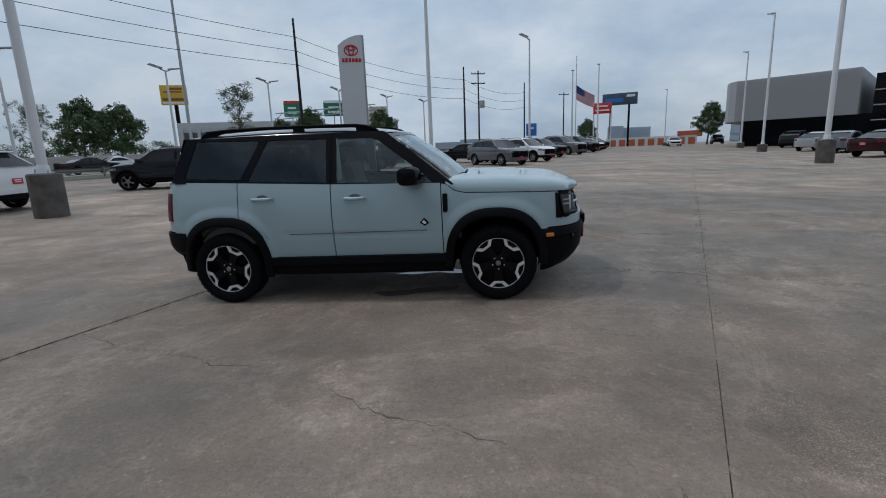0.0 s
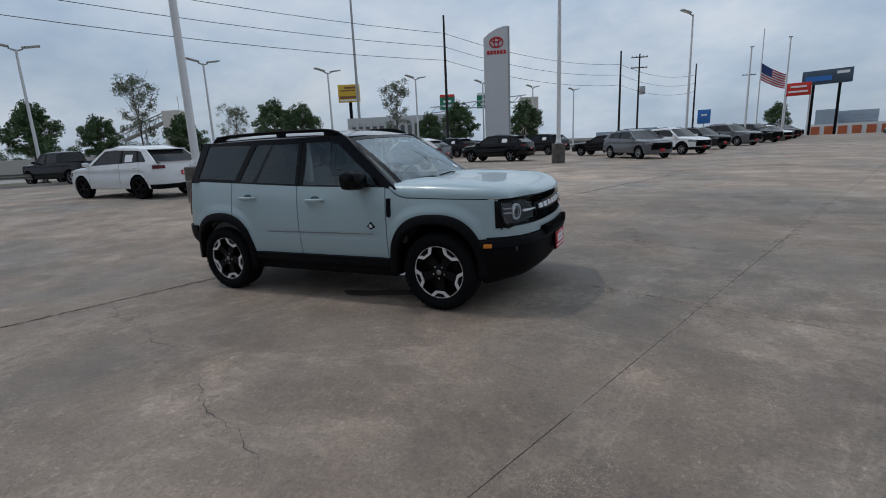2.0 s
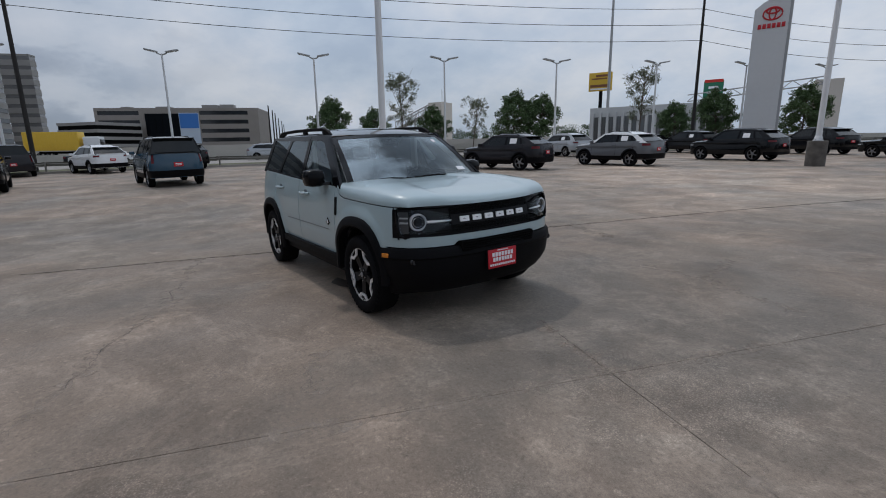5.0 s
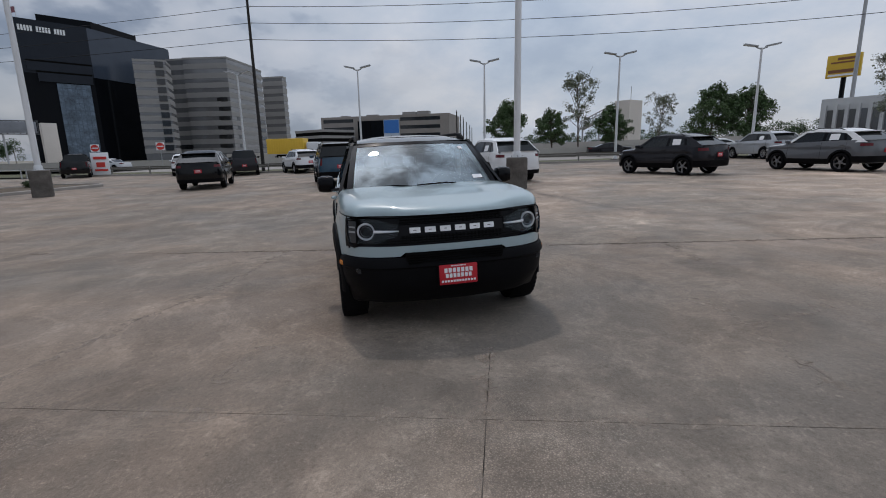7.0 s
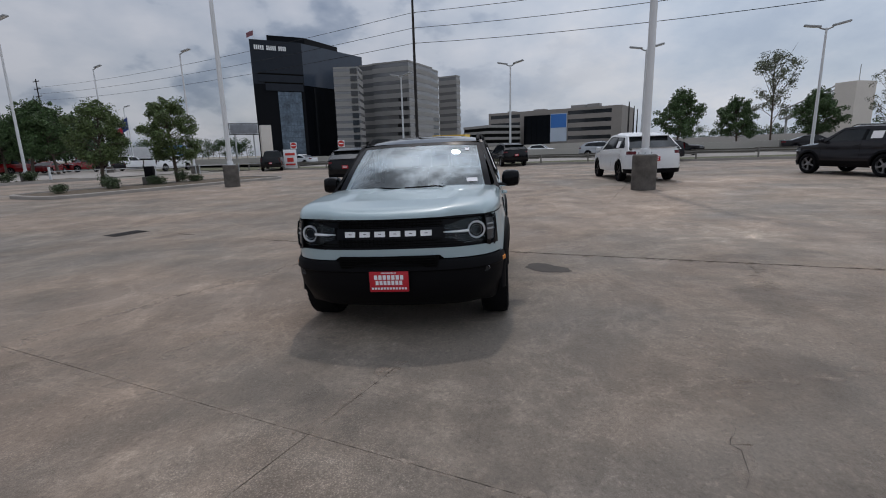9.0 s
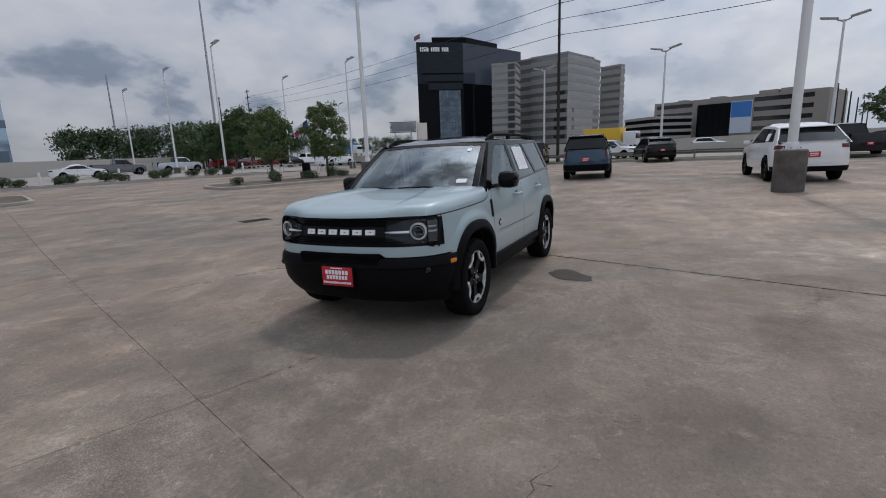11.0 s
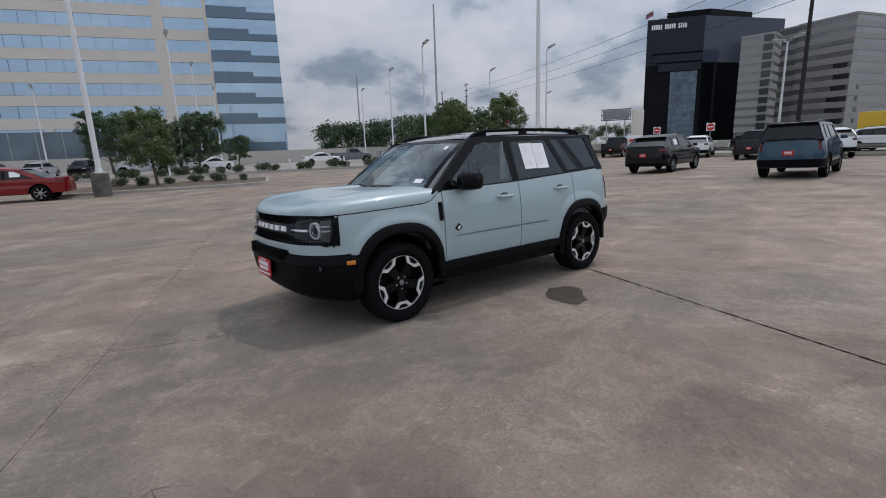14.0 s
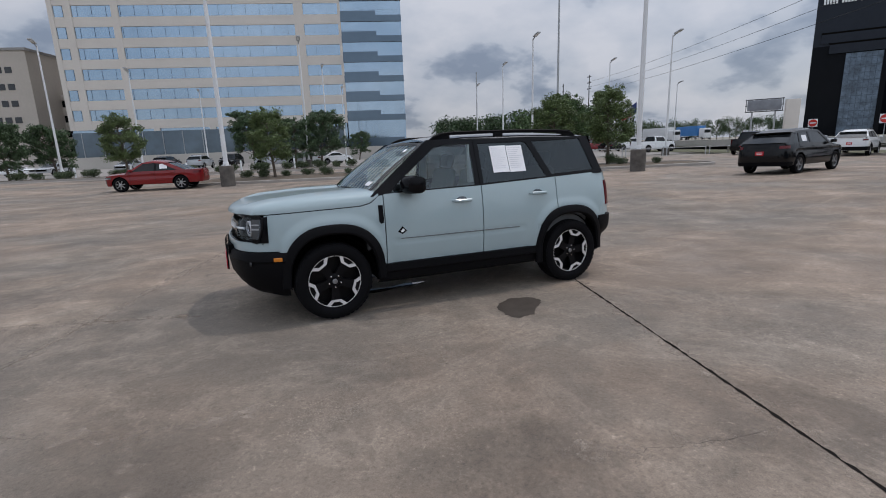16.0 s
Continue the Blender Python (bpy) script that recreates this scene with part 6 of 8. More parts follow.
SINGLES = [(3.71, 39.66, 9.51), (8.80, 49.57, 8.66), (12.84, 56.76, 10.17), (29.39, 84.19, 9.33), (22.07, 36.76, 10.34),
           (27.05, 51.38, 9.84), (-6.36, -46.94, 12.32), (-11.78, -62.95, 12.47), (-17.97, -78.37, 11.65), (-36.52, -64.59, 10.75),
           (-32.12, -49.71, 11.32), (-25.35, -33.65, 10.94), (-45.41, -44.77, 11.51), (-37.71, -28.78, 10.93), (-68.89, -53.69, 10.47),
           (-65.42, -58.52, 9.45), (15.44, -49.52, 11.53), (10.38, -60.62, 11.09), (3.87, -80.99, 11.31)]
s1 = light_mast(SINGLE, 10.2, 0.10, 1, 0.6, upright(*SINGLES[0][:2], 200))
for x, y, h in SINGLES[1:]:
    c = copy_thing(s1, upright(x, y, 60))
    c.matrix_world = upright(x, y, 60) @ Matrix.Diagonal((1, 1, h / 10.2, 1))
tm = light_mast("very tall grey steel mast beside the road", 42.0, 0.36, 0, 0.3, upright(-69.0, 96.8), col=POST_GREY)
copy_thing(tm, upright(-89.0, -110.8))

far_mast = copy_thing(tm, upright(-60.7, -108.2))
far_mast.matrix_world = upright(-60.7, -108.2) @ Matrix.Diagonal((0.6, 0.6, 0.477, 1))

# ---- islands with kerbs and planting ----
def island(u0, u1, n0, n1, r):
    """A raised bed with a rounded concrete kerb."""
    def outline(g):
        pts = []
        for cu, cn, a0 in ((u1 - r, n1 - r, 0), (u0 + r, n1 - r, 90), (u0 + r, n0 + r, 180), (u1 - r, n0 + r, 270)):
            for k in range(7):
                a = radians(a0 + 15 * k)
                pts.append((cu + (r + g) * math.cos(a), cn + (r + g) * math.sin(a)))
        return pts
    bed_ = thing("planting_island", "raised planting island with a concrete kerb and mulch", "island", kind="structure")
    rings = [outline(g) for g in (0.0, -0.015, -0.05, -0.16, -0.17)]
    hs = (-0.06, 0.13, 0.15, 0.15, 0.10)
    bm = bmesh.new()
    pts = []
    for i in range(28):
        for rg, h in zip(rings, hs):
            x, y = lot(*rg[i])
            pts.append((x, y, ground_z(x, y) + h))
    quads(bm, pts, 28, 5, wrap_u=True)
    bmesh.ops.recalc_face_normals(bm, faces=bm.faces)
    part("kerb", bm, KERB, bed_)
    bm = bmesh.new()
    vs = []
    for p in rings[-1]:
        x, y = lot(*p)
        vs.append(bm.verts.new((x, y, ground_z(x, y) + 0.10)))
    c = bm.verts.new((*lot((u0 + u1) / 2, (n0 + n1) / 2), ground_z(*lot((u0 + u1) / 2, (n0 + n1) / 2)) + 0.17))
    for i in range(28):
        bm.faces.new((vs[i], vs[(i + 1) % 28], c))
    bmesh.ops.recalc_face_normals(bm, faces=bm.faces)
    part("mulch_bed", bm, MULCH, bed_, "brown mulch")


island(-23.6, -19.5, -17.6, -4.6, 1.2)
island(-27.6, -21.5, 2.2, 12.5, 1.2)
island(76, 82, 14, 30, 1.5)


# ---- trees ----
def leafy(bm, centre, radius, count, leaf, rng, squash=0.8, mi=0):
    """Loose leaves filling a clump."""
    for _ in range(count):
        d = Vector((rng.gauss(0, 1), rng.gauss(0, 1), rng.gauss(0, 1))).normalized() * radius * rng.random() ** 0.45
        p = centre + Vector((d.x, d.y, d.z * squash))
        a = Vector((rng.gauss(0, 1), rng.gauss(0, 1), rng.gauss(0, 1))).normalized()
        b_ = a.cross(Vector((rng.gauss(0, 1), rng.gauss(0, 1), rng.gauss(0, 1)))).normalized()
        s = leaf * (0.6 + 0.8 * rng.random())
        vs = [bm.verts.new(p + a * s), bm.verts.new(p + b_ * s * 0.5), bm.verts.new(p - a * s), bm.verts.new(p - b_ * s * 0.5)]
        bm.faces.new(vs).material_index = mi


def tree(label, h, crown, trunk_h, leaf, clumps, per, material, seed, thin=0.0, group="trees", multi=1, puff=1.0, rise=0.4, stem=0.019):
    rng = random.Random(seed)
    t = thing("tree", label, "tree", None, group)
    bm = bmesh.new()
    lm = bmesh.new()
    tips = []
    for k in range(multi):
        bend = Vector((rng.uniform(-0.25, 0.25), rng.uniform(-0.25, 0.25), 0)) * (1 + multi * 0.5)
        path = [Vector((0.12 * k, 0, -0.1))] + [Vector((bend.x * z / h * 2, bend.y * z / h * 2, z)) for z in np.linspace(trunk_h * 0.5, h * 0.88, 6)]
        r0 = stem * h / multi ** 0.5
        tube(bm, path, [r0 * 1.3] + [r0 * (1 - 0.85 * i / 5) for i in range(6)], 8)
        n = max(6, clumps // (2 * multi))
        for i in range(n):
            f = (i + 0.5) / n
            z = trunk_h + (h * 0.86 - trunk_h) * f
            base = Vector((bend.x * z / h * 2, bend.y * z / h * 2, z))
            a = i * 2.4 + rng.random()
            reach = crown * (math.sin(math.pi * min(0.98, (0.20 + 0.75 * f))) ** 0.7) * rng.uniform(0.6, 1.05)
            tip = base + Vector((math.cos(a) * reach, math.sin(a) * reach, reach * rise * rng.uniform(0.4, 1.6)))
            midp = base.lerp(tip, 0.5) + Vector((rng.uniform(-.1, .1), rng.uniform(-.1, .1), 0.06)) * reach
            tube(bm, [base, midp, tip], [r0 * 0.34, r0 * 0.22, r0 * 0.08], 5)
            tips.append((tip, 0.9))
            for _ in range(4):
                q = base.lerp(tip, rng.uniform(0.35, 0.95))
                d = Vector((math.cos(a) + rng.gauss(0, 0.8), math.sin(a) + rng.gauss(0, 0.8), rng.uniform(-0.35, 1.1))).normalized()
                e = q + d * crown * rng.uniform(0.14, 0.42)
                tube(bm, [q, e], [r0 * 0.12, r0 * 0.03], 4)
                tips.append((e, rng.uniform(0.45, 1.15)))
        tips += [(path[-1] + Vector((rng.uniform(-.1, .1), rng.uniform(-.1, .1), 0.1 * j)) * crown, 0.6) for j in range(4)]
    for p, size in tips:
        if rng.random() < thin:
            continue
        leafy(lm, p, crown * puff * size * rng.uniform(0.14, 0.27), max(8, int(per * 0.75 * size)), leaf * 0.85, rng, rng.uniform(0.6, 1.1))
    part("trunk", bm, BARK, t)
    part("crown", lm, material, t, smooth=False)
    return t


def plant(tr, spots):
    for i, (x, y, s, a) in enumerate(spots):
        m = upright(x, y, a, -0.05) @ Matrix.Diagonal((s, s, s, 1))
        if i == 0:
            tr.matrix_world = m
        else:
            c = copy_thing(tr, m)
            c.matrix_world = m


B3 = lambda az, d: bearing(3.98, -3.97, az, d)
B9 = lambda az, d: bearing(5.59, 0.85, az, d)
B12 = lambda az, d: bearing(4.72, 3.08, az, d)
B16 = lambda az, d: bearing(2.14, 5.03, az, d)
B0 = lambda az, d: bearing(1.39, -5.14, az, d)
plant(tree("young oak with a dense rounded green crown", 4.9, 1.38, 1.1, 0.072, 64, 160, LEAF_LIGHT, 3, thin=0.06, puff=1.4), [(-17.0, -19.9, 0.95, 0), (-19.3, -17.3, 1.0, 77), (-0.8, -25.5, 0.90, 154), (8.8, -39.8, 1.07, 231)])
plant(tree("broad oak with a dense dark green crown", 6.6, 2.15, 1.5, 0.115, 88, 140, LEAF_OAK, 8, thin=0.16, puff=1.15), [(-59.7, 23.1, 1.17, 0), (-58.5, 29.9, 0.96, 77), (-46.1, 31.8, 0.87, 154), (-52.4, 50.7, 1.32, 231), (-50.5, 54.5, 1.26, 308), (-23.3, 47.0, 0.73, 25), (-22.6, 54.7, 0.97, 102), (-12.5, 48.8, 0.83, 179), (37.2, 86.2, 1.09, 256), (19.5, 103.5, 0.91, 333), (-42.9, -52.3, 1.22, 50), (-41.5, -54.0, 0.96, 127), (-44.1, -50.2, 1.23, 204)])
plant(tree("spreading tree with a dark ragged crown", 5.7, 2.25, 0.8, 0.105, 84, 130, LEAF_DARK, 31, thin=0.12), [(-7.8, -47.8, 1.06, 0), (-2.3, -66.3, 1.32, 77), (16.9, -54.4, 0.93, 154), (19.5, -50.2, 0.92, 231), (-17.7, -68.8, 0.78, 308), (-5.0, -46.9, 0.92, 25)])
plant(tree("tall slender tree with thin sparse foliage", 8.8, 2.0, 2.2, 0.09, 56, 66, LEAF_THIN, 15, thin=0.05, puff=1.15, rise=1.5, stem=0.011), [(-51.2, 30.0, 1.15, 0), (-42.9, 35.2, 0.75, 77), (-34.2, 57.1, 1.18, 154), (37.7, 71.1, 0.69, 231)])


def woods(label, spots, h, seed, material):
    """A far belt of trees, one uneven mass of leaves and stems."""
    rng = random.Random(seed)
    bm = bmesh.new()
    for x, y in spots:
        for _ in range(7):
            c = Vector((x + rng.uniform(-3, 3), y + rng.uniform(-3, 3), h * rng.uniform(0.25, 0.9)))
            leafy(bm, c, h * rng.uniform(0.16, 0.32), 150, 0.17 + 0.012 * h, rng)
        tube(bm, [(x, y, -0.2), (x + 0.2, y, h * 0.6)], [0.2, 0.08], 5, 1)
    ob = obj("woods", bm, [material, BARK], None, "", False)
    return tagged(ob, label, "woods", "", "stuff")


def arc(fn, a0, a1, d0, d1, n):
    return [fn(a0 + (a1 - a0) * i / (n - 1), d0 + (d1 - d0) * i / (n - 1)) for i in range(n)]


woods("belt of dark green trees behind the car park", arc(B12, -116, -136, 120, 92, 26), 8.0, 5, LEAF_DARK)
woods("tall green trees along the side road", arc(B9, -128, -133.6, 84, 92, 12), 7.0, 6, LEAF_OAK)
woods("low tree line far beyond the motorway", arc(B3, 121, 160, 210, 260, 40), 9.5, 7, LEAF_DARK)
woods("hazy line of trees far off", arc(B16, -136, -150, 300, 330, 26), 12.0, 9, LEAF_DARK)


# bushes
def bush_mesh(seed, r):
    rng = random.Random(seed)
    bm = bmesh.new()
    for _ in range(9):
        a = rng.random() * 6.28
        leafy(bm, Vector((math.cos(a) * r * 0.45 * rng.random(), math.sin(a) * r * 0.45 * rng.random(), r * rng.uniform(0.3, 0.7))), r * 0.52, 150, 0.038, rng)
    return bm


bush = solo("bush", bush_mesh(4, 0.55), BUSH, "low rounded green shrub in a mulch bed", "shrub", group="shrubs", smooth=False)
spots = [lot(-25.6 + 0.5 * math.sin(k * 2.1), 3.6 + 1.3 * k) for k in range(6)] + [lot(-21.6, -6.0 - 2.2 * k) for k in range(5)]
spots += [lot(-38.6 + 0.6 * math.sin(k * 1.7), -12 + 1.5 * k + 0.4 * math.sin(k * 2.9)) for k in range(32)]
for i, (x, y) in enumerate(spots):
    s = (0.8 if i < 11 else 1.2) + 0.45 * ((i * 37) % 10) / 10
    lift = 0.10
    m = upright(x, y, i * 47, lift) @ Matrix.Diagonal((s, s, s * 0.85, 1))
    if i == 0:
        bush.matrix_world = m
    else:
        c = copy_thing(bush, m)
        c.matrix_world = m
tall_bush = solo("bush", bush_mesh(11, 0.75), BUSH, "upright dark shrub beside a young tree", "shrub", upright(-19.3, -17.0, 0, 0.1) @ Matrix.Diagonal((0.75, 0.75, 1.0, 1)), "shrubs", smooth=False)
c = copy_thing(tall_bush, upright(-16.6, -19.3, 50, 0.1))
c.matrix_world = upright(-16.6, -19.3, 50, 0.1) @ Matrix.Diagonal((0.7, 0.7, 0.95, 1))

# litter bin on the island
bin_ = thing("litter_bin", "dark square litter bin on a concrete foot", "bin", upright(-17.7, -17.7, 20, 0.12))
bm = bmesh.new()
box(bm, (0, 0, 0.20), (0.62, 0.62, 0.44), 0.03)
part("foot", bm, PLINTH, bin_, "concrete foot")
bm = bmesh.new()
box(bm, (0, 0, 0.68), (0.40, 0.40, 0.54), 0.03)
part("body", bm, PLASTIC, bin_)

# white bollards and rails along the far bed
bol = solo("bollard", (lambda b2: (lathe(b2, [(0.0, 1.02), (0.07, 1.0), (0.085, 0.94), (0.085, -0.1)], 12), b2)[1])(bmesh.new()), POST_WHITE, "white round bollard at the edge of the bed", "bollard", upright(*lot(-40.9, -14.3)), "bollards")
for k in range(1, 13):
    copy_thing(bol, upright(*lot(-40.9, -14.3 + 4.9 * k)))
for k in range(5):
    fr = thing("post_rail", "low grey post-and-rail barrier by the bed", "railing", upright(*lot(-40.0 + 1.2 * k, -17.5 - 3.4 * k), LOT_TURN - 90 - 18), "bed rails")
    bm = bmesh.new()
    tube(bm, [(0, 0, 0.68), (3.4, 0, 0.68)], 0.03, 8)
    part("rail", bm, POST_GREY, fr)
    for x in (0.0, 3.3):
        bm = bmesh.new()
        tube(bm, [(x, 0, -0.1), (x, 0, 0.80)], 0.045, 8)
        part("post", bm, POST_GREY, fr)


# ---- roads and walls beyond the lot ----
def strip(name, label, cat_, u0, u1, n0, n1, z, material, du=12.0):
    us = np.linspace(u0, u1, max(3, int((u1 - u0) / du)))
    ns_ = np.linspace(n0, n1, 4)
    bm = bmesh.new()
    quads(bm, [(*lot(u, n), ground_z(*lot(u, n)) + z) for u in us for n in ns_], len(us), 4)
    bmesh.ops.recalc_face_normals(bm, faces=bm.faces)
    return tagged(obj(name, bm, material), label, cat_, "", "structure")


def long_wall(name, label, u0, u1, n, h0, h1, th, material, along=True):
    bm = bmesh.new()
    pts = []
    for u in np.linspace(u0, u1, 40):
        for dn, z in ((th / 2, h0), (th / 2 * 0.7, h1), (-th / 2 * 0.7, h1), (-th / 2, h0)):
            x, y = lot(u, n + dn) if along else lot(n + dn, u)
            pts.append((x, y, ground_z(x, y) + z))
    vs = quads(bm, pts, 40, 4)
    bm.faces.new(vs[:4]), bm.faces.new(vs[-4:])
    bmesh.ops.recalc_face_normals(bm, faces=bm.faces)
    return tagged(obj(name, bm, material), label, "wall", "", "structure")


strip("verge", "strip of dry grass beside the road", "grass", -60, 150, -38.5, -30.25, 0.02, GRASS)
strip("road", "pale concrete service road", "road", -260, 300, -52, -38.5, -0.03, ASPHALT)
strip("verge", "narrow grass strip before the wall", "grass", -260, 300, -55, -52, 0.02, GRASS)
long_wall("barrier", "long low concrete barrier along the motorway", -260, 300, -55, -0.2, 1.05, 0.7, WALL_CONC)
strip("road", "raised concrete motorway lanes", "road", -400, 400, -93, -55.3, 0.45, ASPHALT)
long_wall("retaining_wall", "pale concrete wall beyond the motorway", -60, 330, -96, -0.2, 1.9, 0.7, WALL_CONC)
strip("road", "pale driveway behind the planting islands", "road", -37.2, -28.0, -34, 70, -0.02, ASPHALT)
strip("planting_bed", "mulched bed with shrubs", "bed", -41.5, -37.3, -16, 62, 0.08, MULCH)
strip("car_park", "concrete car park behind the beds", "pavement", -92, -41.5, -60, 90, -0.03, ASPHALT)
long_wall("boundary_wall", "low pale wall round the office car park", -20, 90, -80, -0.2, 2.0, 0.3, WALL_CONC, False)
# kerb of the lot's west side and of the bed
for u0, u1, n, al in ((-36, 150, -30.1, True), (-16, 62, -37.25, False)):
    long_wall("kerb", "concrete kerb at the edge of the lot", u0, u1, n, -0.1, 0.15, 0.22, KERB, al)
# guard rail
RAIL_STEEL = mat("weathered_galvanised_steel", (0.20, 0.185, 0.165), 0.65, vary=0.25, scale=0.8)
for k in range(34):
    u = -40 + 3.6 * k
    a_ = lot(u, -32.4)
    gr_ = thing("guard_rail", "galvanised road guard rail on short posts", "guard rail", upright(*a_, LOT_TURN), "guard rails")
    if k == 0:
        bm = bmesh.new()
        quads(bm, [(x, y, z) for x in (-0.02, 3.62) for y, z in ((-0.02, 0.42), (0.03, 0.48), (-0.02, 0.56), (0.03, 0.64), (-0.02, 0.71))], 2, 5)
        gm = part("rail", bm, RAIL_STEEL, gr_).data
        bm = bmesh.new()
        box(bm, (0.2, -0.08, 0.30), (0.10, 0.10, 0.80), 0.01)
        gp = part("post", bm, RAIL_STEEL, gr_).data
    else:
        share("rail", gm, gr_)
        share("post", gp, gr_)


# ---- buildings ----
STONE = mat("beige_precast", (0.62, 0.57, 0.515), 0.85, vary=0.08, scale=0.2, fine=3)
STONE_GREY = mat("grey_precast", (0.265, 0.255, 0.245), 0.75, vary=0.10, scale=0.15, fine=2)
BLUE_GLASS = mat("blue_mirror_glass", (0.35, 0.455, 0.55), 0.06, metal=0.85, vary=0.10, scale=0.12, fine=0.6)
BLUE_DARK = mat("dark_blue_spandrel", (0.12, 0.17, 0.22), 0.12, metal=0.4, vary=0.12, scale=0.2, fine=1.0)
GREY_GLASS = mat("grey_mirror_glass", (0.21, 0.21, 0.215), 0.14, metal=0.45, vary=0.18, scale=0.10, fine=0.5)
BLACK_GLASS = mat("black_tower_glass", (0.005, 0.006, 0.008), 0.06, vary=0.2, scale=0.1, fine=0.5, spec=0.07)
DEEP_GLASS = mat("dark_ribbon_glass", (0.018, 0.019, 0.021), 0.10, vary=0.2, scale=0.2, spec=0.7)
WHITE_PANEL = mat("white_panel", (0.60, 0.61, 0.62), 0.5, vary=0.05, scale=0.3, fine=4)
GREY_PANEL = mat("perforated_grey_panel", (0.36, 0.36, 0.37), 0.55, metal=0.2, vary=0.05, scale=0.3, fine=5)
SIGN_GREEN = mat("green_sign", (0.012, 0.16, 0.085), 0.5, vary=0.05)
SIGN_RED = mat("red_sign", (0.58, 0.03, 0.02), 0.5, vary=0.05)
SIGN_YELLOW = mat("yellow_sign", (0.66, 0.42, 0.04), 0.5, vary=0.08)
SIGN_BLUE = mat("blue_sign", (0.03, 0.16, 0.48), 0.5, vary=0.05)
EMBLEM_RED = mat("emblem_red", (0.52, 0.015, 0.025), 0.4, vary=0.05)


def face(p0, p1):
    """A frame on a facade: x from p0 to p1 on plan, y into the building, z up."""
    d = Vector((p1[0] - p0[0], p1[1] - p0[1], 0))
    return Matrix.Translation((p0[0], p0[1], ground_z(*p0) - 0.3)) @ Matrix.Rotation(math.atan2(d.y, d.x), 4, "Z"), d.length


def office(label, p0, p1, depth, floors, fh, base_h, band, core, ring, piers=(), pane_mat=None, mull=0.0, group="", ground_mat=None, top=1.2):
    m, w = face(p0, p1)
    b = thing("office_building", label, "building", m, group)
    H = base_h + floors * fh
    bm = bmesh.new()
    box(bm, (w / 2, depth / 2, H / 2), (w - 0.5, depth - 0.5, H))
    part("core", bm, core, b)
    for k in range(floors + 1):
        bm = bmesh.new()
        hh = fh * band if k < floors else top
        z0 = base_h + k * fh
        box(bm, (w / 2, depth / 2, z0 + hh / 2), (w, depth, hh))
        part("spandrel", bm, ring, b)
    for x in piers:
        bm = bmesh.new()
        box(bm, (x[0] + x[1] / 2, depth / 2, base_h + (H - base_h) / 2), (x[1], depth + 0.16, H - base_h))
        part("pier", bm, ring, b)
    if ground_mat:
        for k in range(max(2, int(w / 9))):
            bm = bmesh.new()
            box(bm, (w * (k + 0.5) / max(2, int(w / 9)), 0.6, base_h / 2), (1.2, 1.2, base_h))
            part("column", bm, ring, b)
    if pane_mat:
        n = max(1, int(w / mull))
        for k in range(floors):
            z0, z1 = base_h + k * fh + fh * band, base_h + (k + 1) * fh
            for i in range(n):
                bm = bmesh.new()
                box(bm, (w * (i + 0.5) / n, 0.16, (z0 + z1) / 2), (w / n - 0.12, 0.06, z1 - z0 - 0.08))
                part("window", bm, pane_mat, b)
    return b, m, w


# pale stepped-glass office block behind the car park
P = lambda n: lot(-96, n)
blk, m, w = office("beige office block with blue ribbon windows", P(64.1), P(10.4), 34, 12, 3.77, 7.6, 0.46, BLUE_GLASS, STONE, piers=[(0, 0.9), (2.75, 1.35), (11.2, 1.25), (44.8, 1.75), (53.2, 0.5)], pane_mat=BLUE_GLASS, mull=2.45, ground_mat=STONE)
m, w = face(P(10.4), P(-1.4))
cor = thing("office_building", "blue glass corner tower with dark stepped bands", "building", m)
bm = bmesh.new()
box(bm, (w / 2, 16.5, 26), (w, 33, 52))
part("core", bm, BLUE_GLASS, cor)
for k in range(12):
    z0 = 7.6 + k * 3.77
    bm = bmesh.new()
    box(bm, (w / 2, 16.2, z0 + 0.55), (w + 0.06, 33, 1.15))
    part("dark_band", bm, BLUE_DARK, cor)
    bm = bmesh.new()
    box(bm, (w * 0.29, 0.30, z0 + 1.55), (w * 0.58, 0.7, 0.85))
    part("dark_step", bm, BLUE_DARK, cor)
    for i in range(5):
        bm = bmesh.new()
        box(bm, (w * (i + 0.5) / 5, -0.02, z0 + 2.9), (w / 5 - 0.10, 0.05, 1.5))
        part("window", bm, BLUE_GLASS, cor)
for x, s_ in ((w * 0.44, 0.95), (w * 0.58, 0.72), (w * 0.66, 0.72), (w * 0.74, 0.72), (w * 0.82, 0.72)):
    bm = bmesh.new()
    box(bm, (x, -0.12, 7.6 + 8 * 3.77 + 0.85), (s_, 0.1, 1.1))
    part("sign_block", bm, WHITE_PLASTIC, cor, "white sign block")
bm = bmesh.new()
box(bm, (w / 2, -0.02, 2.1), (w - 0.6, 0.4, 4.0))
part("ground_glass", bm, BLUE_DARK, cor, "dark glass ground floor")
bm = bmesh.new()
box(bm, (26.6, 0.02, 3.5), (52.6, 0.6, 7.2))
gf = part("ground_glass", bm, mat("dark_ground_glass", (0.11, 0.145, 0.175), 0.10, metal=0.5, vary=0.4, scale=0.15, fine=1.0), blk, "dark glass ground floor")
for k in range(14):
    bm = bmesh.new()
    box(bm, (2.0 + 3.8 * k, -0.32, 3.5), (0.12, 0.08, 7.0))
    part("glazing_bar", bm, POST_GREY, gf)
